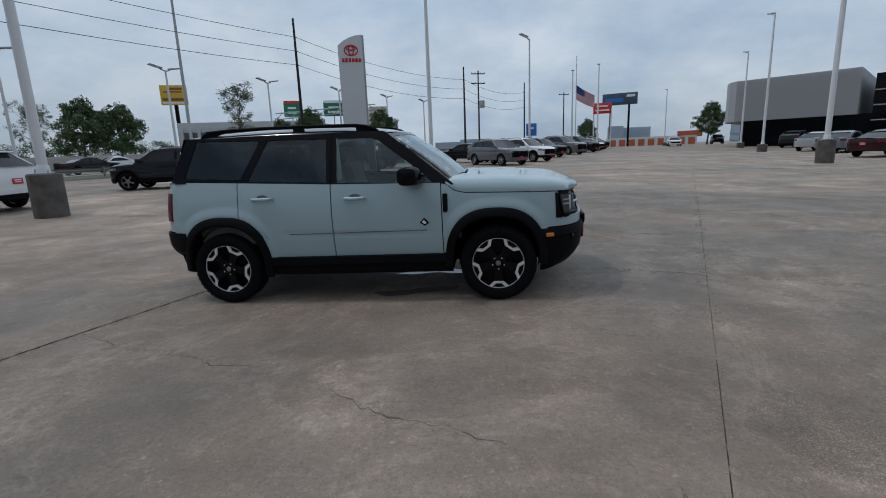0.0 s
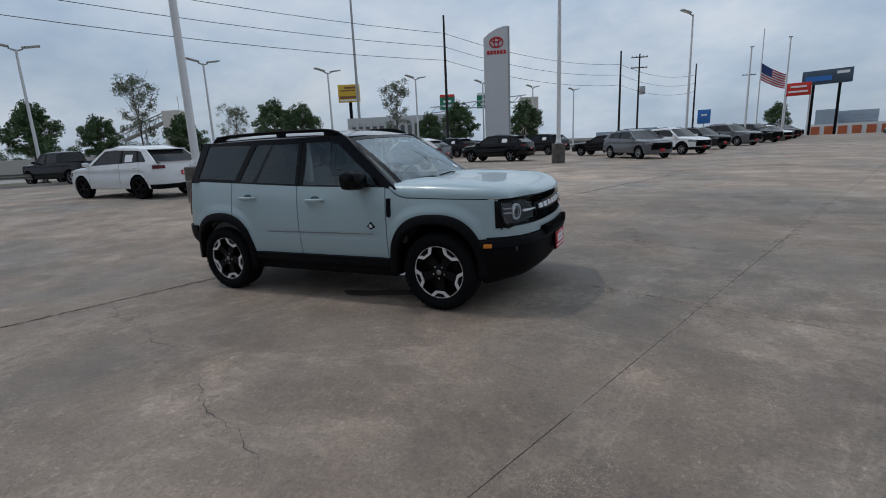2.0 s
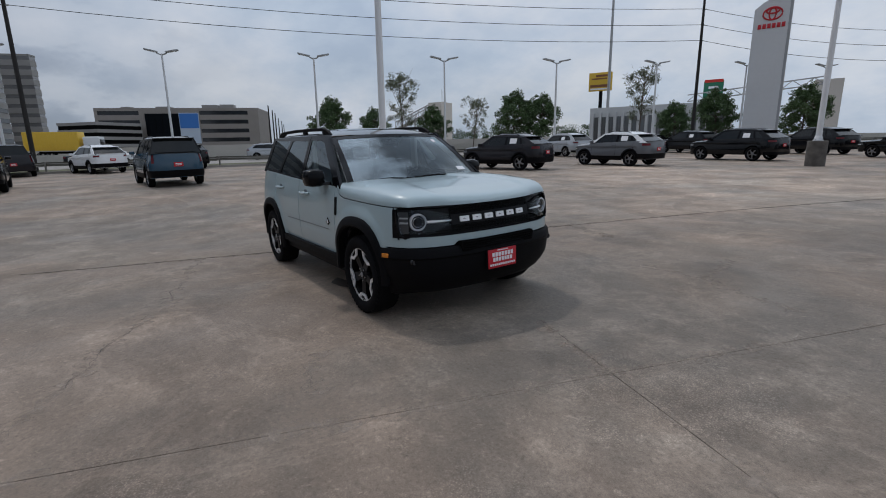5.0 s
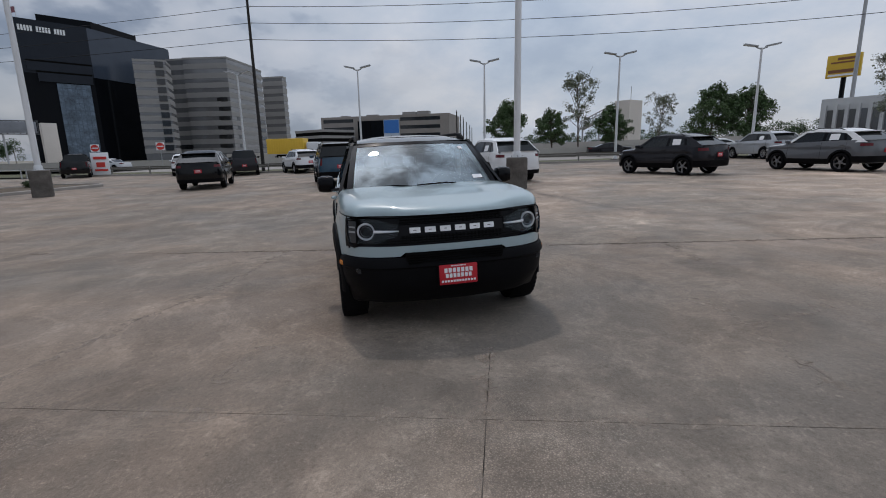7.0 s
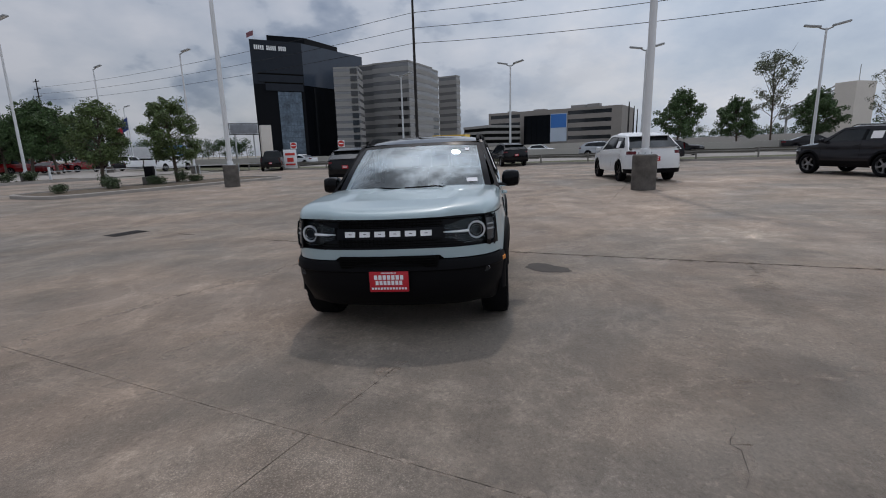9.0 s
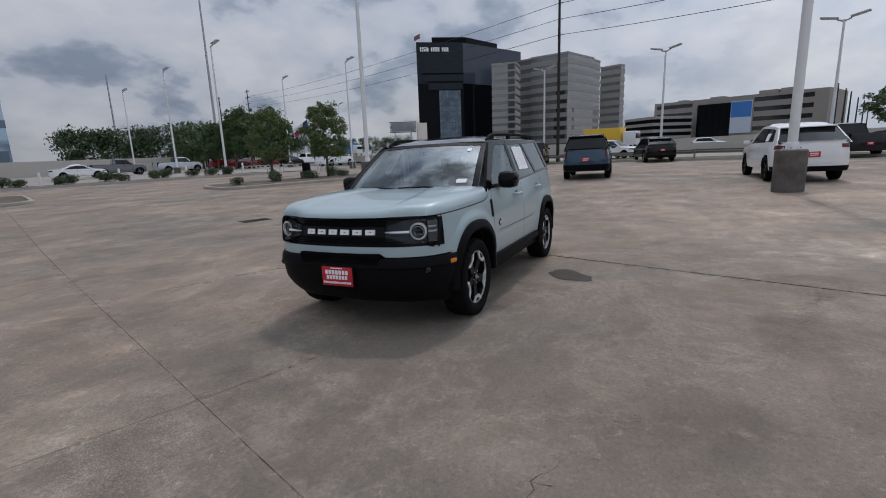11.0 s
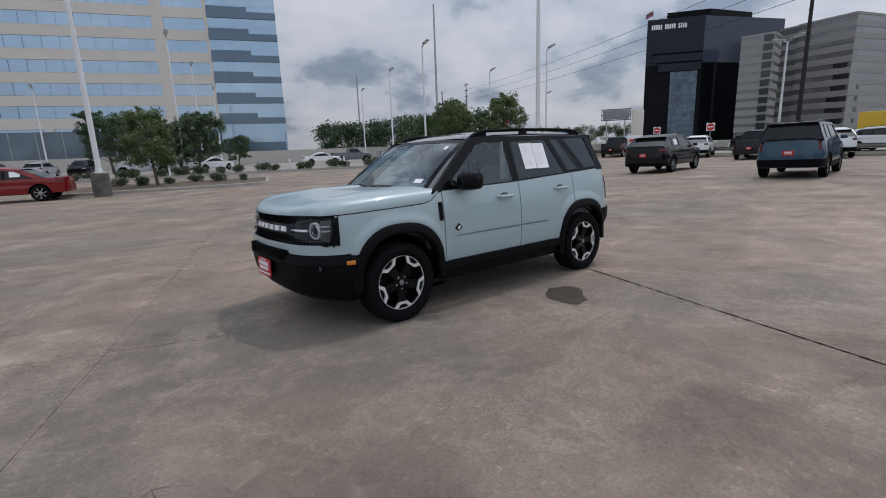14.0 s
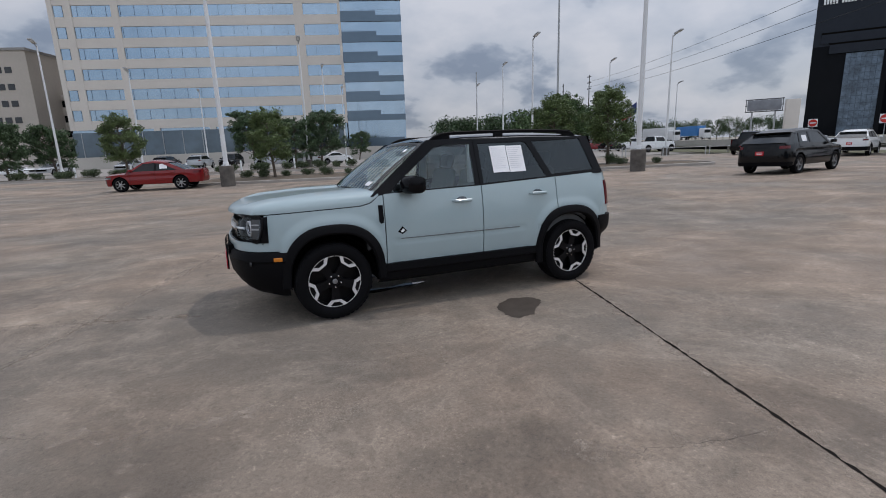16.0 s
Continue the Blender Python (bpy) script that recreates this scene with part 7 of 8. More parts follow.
# beige garage beside it
TAN = mat("tan_garage_concrete", (0.46, 0.41, 0.36), 0.85, vary=0.1, scale=0.2, fine=2)
gar, m, w = office("beige parking garage with dark openings", lot(-112, 96), lot(-112, 69.5), 20, 4, 3.3, 2.0, 0.55, DARK, TAN, piers=[(k * 4.9, 0.8) for k in range(6)])
m, w = face(lot(-104, 92), lot(-104, 75.0))
st = thing("garage_tower", "beige stair tower with small dark windows", "building", m)
bm = bmesh.new()
box(bm, (w / 2, 5, 12.1), (w, 10, 24.4))
part("wall", bm, TAN, st)
bm = bmesh.new()
box(bm, (w / 2, 5, 24.5), (w + 0.5, 10.5, 0.5))
part("roof_edge", bm, STONE_GREY, st)
for k in range(6):
    for i in range(3):
        bm = bmesh.new()
        box(bm, (w * 0.55 + i * 1.9, -0.02, 4 + 3.3 * k), (1.3, 0.12, 1.2))
        part("window", bm, DEEP_GLASS, st)

# black glass bank tower
BE = lambda az_, d: bearing(4.5, 1.8, az_ + 0.3, d)
UPPER_GLASS = mat("tower_upper_glass", (0.018, 0.022, 0.030), 0.12, vary=0.15, scale=0.1, fine=0.5, spec=0.14)
# lighter copy of the tower glass, reflected sky put into its colour
SKY_TINT_GLASS = mat("tower_glass_sky_tint", (0.050, 0.064, 0.088), 0.15, vary=0.12, scale=0.1, fine=0.5, spec=0.25)
TL, TM, TR, TQ = BE(-152.4, 340), BE(-157.7, 346), BE(-164.25, 391), BE(-161.05, 369)
m, w = face(TL, TM)
bank = thing("bank_tower", "black glass tower with a pale glass strip", "building", m)
H = 74.0
loc = lambda p: m.inverted() @ Vector((p[0], p[1], 0))


def storey(name, plan_pts, z0, z1, material, label=""):
    b3 = bmesh.new()
    prism(b3, [loc(p).to_2d() for p in plan_pts], lambda p: (p[0], p[1], z0), lambda p: (p[0], p[1], z1))
    return part(name, b3, material, bank, label, False)


storey("lower_body", (TL, TM, TQ, BE(-160.4, 400), BE(-153.6, 390)), 0, 47.2, BLACK_GLASS)
storey("upper_body", (TL, TM, BE(-158.2, 362), BE(-157, 400), BE(-153.6, 390)), 47.2, H, UPPER_GLASS, "dark glass upper storeys")
storey("lower_side", (BE(-160.9, 372), TR, BE(-163, 420), BE(-160.5, 400)), 0, 47.2, UPPER_GLASS)
storey("upper_side", (BE(-157.68, 346.4), TR, BE(-163, 420), BE(-158, 400)), 47.3, H - 0.1, SKY_TINT_GLASS, "upper glass storeys tinted with reflected sky")
storey("roof_plant", (BE(-154.2, 352), BE(-158.1, 356), BE(-161.6, 384), BE(-160, 398), BE(-155, 392)), H - 1, H + 5.4, BLACK_GLASS)
for z, x0, x1, d in ((50.8, 0.10, 1.0, 0.7), (45.3, 0.22, 0.97, 1.4)):
    bm = bmesh.new()
    box(bm, ((x0 + x1) / 2 * w, -d / 2, z), ((x1 - x0) * w, d, 4.6))
    part("ledge", bm, UPPER_GLASS, bank)
    # near-black box stands in for the shadow line over the ledge
    bm = bmesh.new()
    box(bm, ((x0 + x1) / 2 * w, -d / 2, z + 2.7), ((x1 - x0) * w, d + 0.1, 0.9))
    part("ledge_shadow_gap", bm, DARK, bank)
sx0, sx1, sh_ = 0.453 * w, 0.925 * w, 42.6
bm = bmesh.new()
box(bm, ((sx0 + sx1) / 2, -0.2, sh_ / 2), (sx1 - sx0, 0.5, sh_))
# strong colour variation paints mottled reflections onto the strip
gs = part("glass_strip", bm, mat("reflection_mottled_glass", (0.095, 0.13, 0.17), 0.12, metal=0.3, vary=0.8, scale=0.18, fine=0.8), bank, "pale blue glass strip")
for k in range(11):
    bm = bmesh.new()
    box(bm, ((sx0 + sx1) / 2, -0.50, 1.5 + k * sh_ / 11), (sx1 - sx0, 0.12, 0.22))
    part("glazing_bar", bm, SKY_TINT_GLASS, gs)
for k in range(8):
    bm = bmesh.new()
    box(bm, (sx0 + (sx1 - sx0) * k / 7, -0.50, sh_ / 2), (0.14, 0.12, sh_))
    part("glazing_bar", bm, SKY_TINT_GLASS, gs)
for i in range(16):
    if i not in (5, 11):
        bm = bmesh.new()
        box(bm, (w * (0.09 + 0.039 * i), -0.25, H - 4.6), (0.027 * w, 0.3, 2.7))
        part("sign_block", bm, WHITE_PLASTIC, bank, "white sign block")
# flag over the tower
fl = thing("flag", "small flag on a roof pole", "flag", pose(*BE(-152.9, 352), 66))
bm = bmesh.new()
tube(bm, [(0, 0, 0), (0, 0, 16)], 0.16, 6)
part("pole", bm, POST_WHITE, fl)
bm = bmesh.new()
quads(bm, [(0.3 * math.sin(u * 5), -5.0 * u, 15.6 - v * 3.0 - 1.2 * u) for u in np.linspace(0, 1, 9) for v in (0.0, 1.0)], 9, 2)
part("cloth", bm, mat("faded_flag_cloth", (0.22, 0.09, 0.11), 0.8, vary=0.3, scale=0.6), fl, "faded red cloth", False)

# grey banded office block: two wings
g0, g1, g2 = BE(-161.25, 401), BE(-169.45, 365), BE(-172.9, 418)
grey, m, w = office("grey office block with banded glass", g0, g1, 40, 10, 6.2, 4.0, 0.5, GREY_GLASS, STONE_GREY, pane_mat=GREY_GLASS, mull=6.0)
for k, (x0, x1) in ((0, (0.10, 0.98)), (1, (0.62, 0.98)), (2, (0.66, 0.99)), (3, (0.86, 0.98)), (4, (0.87, 0.99)), (5, (0.86, 0.97))):
    bm = bmesh.new()
    box(bm, ((x0 + x1) / 2 * w, -0.04, 4.0 + k * 6.2 + 4.6), ((x1 - x0) * w, 0.7, 2.7))
    part("dark_window", bm, DEEP_GLASS, grey)
side_wing, m, w = office("grey office wing with dark lower windows", g1, g2, 30, 10, 6.2, 4.0, 0.55, GREY_GLASS, STONE_GREY)
for k in (0, 1, 2, 3):
    bm = bmesh.new()
    box(bm, (0.55 * w, -0.04, 4.0 + k * 6.2 + 4.7), (0.84 * w, 0.7, 2.5))
    part("dark_window", bm, DEEP_GLASS, side_wing)
office("grey office wing set back", BE(-172.9, 445), BE(-175.0, 436), 7, 10, 6.2, 3.0, 0.6, GREY_GLASS, STONE_GREY)
front_wing, m, w = office("lower grey office wing with a column of dark windows", BE(-160.95, 337), BE(-163.75, 334), 18, 11, 4.75, 4.2, 0.62, GREY_GLASS, STONE_GREY, pane_mat=GREY_GLASS, mull=8.0)
for k in range(11):
    bm = bmesh.new()
    box(bm, (0.80 * w, -0.04, 4.2 + k * 4.75 + 3.2), (0.26 * w, 0.7, 3.3))
    part("dark_window", bm, DEEP_GLASS, front_wing)
# low beige block with a screen, and a parking deck
low, m, w = office("low taupe office block with dark ribbon windows", (-256.3, -5.9), (-228.0, 55.9), 30, 4, 3.95, 3.0, 0.56, DEEP_GLASS, mat("taupe_precast", (0.255, 0.23, 0.21), 0.85, vary=0.10, scale=0.2, fine=2), piers=[(0, 1.2), (17.8, 25.0), (63.4, 4.5)], top=1.25)
bm = bmesh.new()
box(bm, (27.2, -0.3, 9.0), (13.7, 0.8, 17.2))
dg_ = part("dark_glass_wall", bm, BLACK_GLASS, low)
for k in range(5):
    bm = bmesh.new()
    box(bm, (20.2 + 2.80 * (k + 0.5), -0.74, 9.0), (0.12, 0.08, 17.0))
    part("glazing_bar", bm, DARK, dg_)
bm = bmesh.new()
box(bm, (38.3, -0.3, 11.2), (8.2, 0.5, 13.4))
sc = part("banner", bm, mat("pale_banner", (0.46, 0.53, 0.62), 0.5, vary=0.1, scale=0.1), low, "blue and white banner")
bm = bmesh.new()
box(bm, (38.3, -0.6, 14.4), (7.8, 0.1, 6.4))
part("banner_panel", bm, SIGN_BLUE, sc)
for x, z, wd in ((0.13, 19.6, 4.0), (0.36, 19.7, 6.0), (0.66, 20.4, 7.0), (0.77, 20.6, 6.0)):
    bm = bmesh.new()
    box(bm, (x * w, 12, z), (wd, 5, 3.4))
    part("roof_plant", bm, STONE_GREY, low)
office("parking deck between the office blocks", (-250, -19), (-232, -5.5), 20, 4, 2.9, 0.4, 0.45, DARK, STONE_GREY)

# showroom with a grey panel crown
m, w = face(B0(66.33, 68), B0(56.51, 66))
show = thing("showroom", "showroom with a curved grey panel crown over black glass", "building", m)
bm = bmesh.new()
box(bm, (w / 2 + 8, 14, 1.6), (w + 15, 26, 3.4))
part("glass_base", bm, BLACK_GLASS, show)
for k in range(13):
    bm = bmesh.new()
    box(bm, (0.6 + 2.1 * k, 0.96, 1.6), (0.12, 0.12, 3.4))
    part("glazing_bar", bm, BLACK_GLOSS, show)
bm = bmesh.new()
ring = [(0.0, 0.0), (w - 0.45, -0.2), (w - 0.45, 26), (-4, 26), (-2.4, 5.5), (-1.7, 2.6), (-0.9, 0.8)]
prism(bm, ring, lambda p: (p[0], p[1], 3.25), lambda p: (p[0], p[1], 7.85))
part("crown", bm, GREY_PANEL, show, "grey perforated panel crown", False)
for k in range(18):
    bm = bmesh.new()
    box(bm, ((w - 0.45) / 2, -0.11, 3.5 + 0.25 * k), (w - 0.5, 0.04, 0.012), m=Matrix.Rotation(-0.2 / w, 4, "Z"))
    part("panel_joint", bm, POST_GREY, show)
bm = bmesh.new()
box(bm, (w + 8.6, 12, 4.0), (16, 22, 6.4))
part("dark_wing", bm, BLACK_GLOSS, show)
for k in range(3):
    bm = bmesh.new()
    box(bm, (w + 8.6, 0.94, 2.6 + 1.5 * k), (16, 0.12, 0.10))
    part("fascia_line", bm, POST_GREY, show)

# long pale building with columns, and pale slab behind the trees
m, w = face(B3(127.45, 92), B3(105.4, 88))
PALE_GREY = mat("pale_grey_render", (0.52, 0.53, 0.53), 0.8, vary=0.1, scale=0.3)
lb = thing("long_building", "long pale building with upright columns", "building", m)
bm = bmesh.new()
box(bm, (w * 0.30, 8, 3.4), (w * 0.60, 16, 6.8))
part("wall", bm, PALE_GREY, lb)
for k in range(16):
    bm = bmesh.new()
    box(bm, (0.6 + k * w * 0.6 / 16, -0.2, 3.0), (0.40, 0.4, 5.8))
    part("column", bm, PALE_GREY, lb)
    bm = bmesh.new()
    box(bm, (1.2 + k * w * 0.6 / 16, -0.02, 2.9), (0.7, 0.1, 4.6))
    part("window", bm, GREY_GLASS, lb)
bm = bmesh.new()
box(bm, (w - 1.5, 3, 4.3), (3.2, 6, 9.2))
part("end_tower", bm, STONE, lb)
bm = bmesh.new()
for s_ in (0, 1):
    tube(bm, [(w * 0.45, 0, 7.0 + s_ * 1.0), (w - 2, 0, 8.3 + s_ * 1.0)], 0.09, 6)
for k in range(14):
    x = w * 0.45 + (w * 0.55 - 2) * k / 14
    z = 7.0 + 1.3 * k / 14
    tube(bm, [(x, 0, z + (k % 2)), (x + (w * 0.55 - 2) / 14, 0, z + 0.1 + ((k + 1) % 2))], 0.06, 5)
part("truss", bm, POST_GREY, lb, "grey steel truss")
# orange and white storage sheds far down the lane
m, w = face(B0(78.6, 150), B0(69.5, 150))
SHED_ORANGE = mat("faded_orange_steel", (0.40, 0.10, 0.035), 0.6, vary=0.15, scale=0.5)
sh = thing("storage_shed", "low white storage shed with orange doors", "building", m)
bm = bmesh.new()
box(bm, (w / 2, 6, 1.3), (w, 12, 2.6))
part("wall", bm, WHITE_PANEL, sh)
for k in range(9):
    bm = bmesh.new()
    box(bm, (2 + k * w / 9.3, -0.06, 1.1), (1.7, 0.14, 1.9))
    part("door", bm, SHED_ORANGE, sh, "orange roller door")
bm = bmesh.new()
box(bm, (22, 3, 3.0), (6, 6, 1.6))
part("tower", bm, SHED_ORANGE, sh)
# blue distance haze is mixed into this facade colour
HAZE_TINT = mat("haze_tinted_facade", (0.34, 0.40, 0.47), 0.7, vary=0.15, scale=0.05, fine=0.4)
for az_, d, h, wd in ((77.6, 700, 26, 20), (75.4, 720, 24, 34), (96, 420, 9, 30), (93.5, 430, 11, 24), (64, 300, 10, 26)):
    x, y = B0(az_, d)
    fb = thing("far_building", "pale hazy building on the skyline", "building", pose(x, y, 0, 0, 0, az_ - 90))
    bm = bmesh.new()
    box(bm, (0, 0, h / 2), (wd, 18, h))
    part("wall", bm, HAZE_TINT, fb)
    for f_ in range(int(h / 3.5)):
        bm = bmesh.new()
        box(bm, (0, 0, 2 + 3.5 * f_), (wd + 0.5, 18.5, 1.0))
        part("floor_band", bm, HAZE_TINT, fb)

# beige tower with a steel walkway sloping down from it
m, w = face(B3(146.08, 120), B3(144.55, 118))
wt = thing("walkway_tower", "beige tower with a dark sloping steel walkway", "building", m)
bm = bmesh.new()
box(bm, (w / 2, 2.5, 5.5), (w, 5, 11.2))
part("tower", bm, STONE, wt)
bm = bmesh.new()
for s_ in (0, 1):
    for y_ in (0.3, 2.3):
        tube(bm, [(-10.5, y_, 5.2 + 1.7 * s_), (0, y_, 9.0 + 1.7 * s_)], 0.14, 6)
for k in range(11):
    x, z = -10.5 + 1.05 * k, 5.2 + 0.38 * k
    tube(bm, [(x, 0.3, z + 1.7 * (k % 2)), (min(0.0, x + 1.05), 0.3, z + 0.38 + 1.7 * ((k + 1) % 2))], 0.09, 5)
    tube(bm, [(x, 0.3, z), (x, 0.3, z + 1.7)], 0.08, 5)
box(bm, (-5.2, 1.3, 7.2), (11.2, 2.0, 0.12), m=Matrix.Translation((-5.2, 0, 7.2)) @ Matrix.Rotation(-0.348, 4, "Y") @ Matrix.Translation((5.2, 0, -7.2)))
part("walkway", bm, POST_GREY, wt, "grey steel walkway")
for x, h in ((-9.8, 6.0), (-5.0, 7.4)):
    bm = bmesh.new()
    tube(bm, [(x, 1.3, -0.3), (x, 1.3, h)], 0.22, 8)
    part("pier", bm, POST_GREY, wt)
bm = bmesh.new()
tube(bm, [(w - 0.4, 1, 11), (w - 0.4, 1, 14)], 0.06, 5)
part("aerial", bm, POST_GREY, wt)


# ---- signs, poles and wires ----
def board(name, label, cat_, x, y, z, w, h, az_, material, posts=(0,), post_mat=POST_GREY, bars=(), thick=0.25, group="", pr=0.12):
    """A flat sign square to a bearing, on posts. bars: (x, z, width, height, material) on its face."""
    t = thing(name, label, cat_, upright(x, y, az_ + 90), group)
    bm = bmesh.new()
    box(bm, (0, 0, z), (w, thick, h), min(0.03, thick / 4))
    b_ = part("panel", bm, material, t)
    for bx, bz, bw, bh, bmat in bars:
        bm = bmesh.new()
        box(bm, (bx, thick / 2 + 0.02, z + bz), (bw, 0.05, bh))
        part("print_bar", bm, bmat, b_)
    for px in posts:
        bm = bmesh.new()
        tube(bm, [(px, -thick * 0.5 - pr, -0.2), (px, -thick * 0.5 - pr, z)], pr, 8)
        part("post", bm, post_mat, t)
    return t


RUST_BROWN = mat("brown_print", (0.22, 0.09, 0.04), 0.6, vary=0.1)
STEEL_DARK = mat("dark_steel", (0.055, 0.058, 0.064), 0.6, vary=0.2, scale=0.8)
# tall dealer pylon with a red emblem
x, y = -13.3, 42.1
py = thing("pylon_sign", "tall white slab pylon with a red emblem", "sign", upright(x, y, 18) @ Matrix.Diagonal((0.93, 1.0, 0.955, 1)))
bm = bmesh.new()
prof = [(-1.25, 0), (1.25, 0), (1.25, 12.55), (0.7, 12.5), (0.0, 12.3), (-0.7, 11.95), (-1.25, 11.5)]
prism(bm, prof, lambda p: (p[0], 0.30, p[1]), lambda p: (p[0], -0.30, p[1]))
bmesh.ops.recalc_face_normals(bm, faces=bm.faces)
part("slab", bm, WHITE_PANEL, py, smooth=False)
bm = bmesh.new()
prism(bm, [(1.25, 0), (1.45, 0), (1.45, 12.5), (1.25, 12.55)], lambda p: (p[0], 0.22, p[1]), lambda p: (p[0], -0.22, p[1]))
part("side_panel", bm, POST_GREY, py, smooth=False)
for cx, cz, a, b_ in ((0.08, 11.05, 0.68, 0.48), (0.08, 11.05, 0.24, 0.46), (0.08, 11.27, 0.46, 0.20)):
    bm = bmesh.new()
    tube(bm, [(cx + a * math.cos(t), -0.33, cz + b_ * math.sin(t)) for t in np.linspace(0, 2 * math.pi, 29)], 0.060, 6)
    part("emblem_ring", bm, EMBLEM_RED, py, "red ring")
for i in range(6):
    bm = bmesh.new()
    box(bm, (-0.77 + i * 0.34, -0.32, 10.12), (0.25, 0.06, 0.36), 0.01)
    part("name_block", bm, EMBLEM_RED, py, "red block")

board("billboard", "yellow roadside billboard on one post", "billboard", -75.1, 101.6, 15.3, 5.6, 4.4, 126.3 - 12, SIGN_YELLOW, (0,), BLACK_GLOSS, ((-0.4, 1.4, 3.0, 0.5, RUST_BROWN), (0.2, 0.7, 3.8, 0.3, RUST_BROWN), (0, -1.0, 4.8, 0.6, RUST_BROWN), (0, -1.75, 4.8, 0.4, WHITE_PLASTIC)), 0.8, pr=0.45)
board("billboard", "dark blue billboard over the lane", "billboard", *B0(77.27, 120), 10.6, 7.6, 2.6, 76.8 - 8, mat("dark_poster", (0.05, 0.08, 0.12), 0.5, vary=0.3, scale=0.4), (-2, 2), BLACK_GLOSS, ((1.2, -0.2, 4.0, 0.9, SIGN_BLUE), (-2.4, 0.6, 1.8, 0.5, WHITE_PLASTIC)), 0.4, pr=0.25)
board("road_sign", "red storage sign on posts", "sign", *B0(79.06, 95), 7.0, 3.15, 1.9, 78.9 - 5, SIGN_RED, (-1.5, 1.5), POST_WHITE, ((0, 0.36, 2.0, 0.26, WHITE_PLASTIC), (0, -0.36, 2.5, 0.26, WHITE_PLASTIC)), 0.3)
for az_, w_ in ((114.15, 3.2), (109.6, 4.1)):
    board("road_sign", "green overhead motorway sign", "sign", *B0(az_, 105), 9.6, w_, 2.9, az_, SIGN_GREEN, (0,), POST_GREY, ((0, 1.45, w_ * 0.94, 0.5, SIGN_RED if az_ > 112 else WHITE_PLASTIC), (0, 0.3, w_ * 0.5, 0.4, WHITE_PLASTIC), (0, -0.6, w_ * 0.6, 0.4, WHITE_PLASTIC)), 0.2)
board("road_sign", "small blue lot sign", "sign", *B3(88.14, 110), 4.3, 2.3, 2.7, 88, SIGN_BLUE, (0,), POST_WHITE, ((0, 0.3, 1.0, 0.35, WHITE_PLASTIC),), 0.15)
x, y = B16(-148.2, 115)
hoard = thing("billboard", "bare back of a roadside billboard, steel lattice on posts", "billboard", upright(x, y, -58))
bm = bmesh.new()
box(bm, (0, 0.25, 7.25), (5.6, 0.10, 2.0), 0.02)
part("panel", bm, mat("weathered_panel_back", (0.20, 0.21, 0.23), 0.6, vary=0.3, scale=0.8), hoard)
for k in range(8):
    bm = bmesh.new()
    box(bm, (-3.0 + 6.0 * k / 7, 0.05, 7.25), (0.12, 0.24, 2.5), 0.01)
    part("upright", bm, STEEL_DARK, hoard)
for z in (6.1, 7.25, 8.4):
    bm = bmesh.new()
    box(bm, (0, -0.12, z), (6.3, 0.12, 0.18), 0.01)
    part("rail", bm, STEEL_DARK, hoard)
for x_ in (-1.9, 1.9):
    bm = bmesh.new()
    tube(bm, [(x_, -0.4, -0.3), (x_, -0.4, 6.2)], 0.16, 8)
    part("post", bm, POST_GREY, hoard)
board("sign_column", "square beige concrete sign column", "column", *B16(-150.45, 116), 3.9, 2.3, 8.4, 35, STONE, (), POST_GREY, (), 2.0)
for k, (x, y) in enumerate(((-68.5, -32.3), (-63.9, -22.8))):
    dn = thing("no_entry_sign", "white square no-entry sign with a red disc", "sign", upright(x, y, 110) @ Matrix.Diagonal((1.3, 1.3, 1.3, 1)), "no-entry signs")
    bm = bmesh.new()
    tube(bm, [(0, 0.05, -0.1), (0, 0.05, 2.4)], 0.03, 6)
    part("post", bm, POST_GREY, dn)
    bm = bmesh.new()
    box(bm, (0, 0, 2.2), (0.76, 0.02, 0.76), 0.004)
    part("panel", bm, PAPER, dn)
    bm = bmesh.new()
    lathe(bm, [(0.0, -0.016), (0.35, -0.016), (0.35, 0.0)], 24, lambda r, h, a: (r * math.cos(a), h, 2.2 + r * math.sin(a)))
    part("disc", bm, SIGN_RED, dn)
    bm = bmesh.new()
    box(bm, (0, -0.02, 2.2), (0.52, 0.01, 0.11))
    part("bar", bm, PAPER, dn)
board("lot_sign", "white lot sign with red bars beside the exit", "sign", -40.0, -20.0, 1.0, 1.25, 1.9, 205, PAPER, (-0.4, 0.4), POST_WHITE, ((0, 0.5, 0.9, 0.22, SIGN_RED), (0, -0.05, 0.6, 0.4, SIGN_RED), (0, -0.5, 0.9, 0.16, SIGN_RED)), 0.06, pr=0.03)


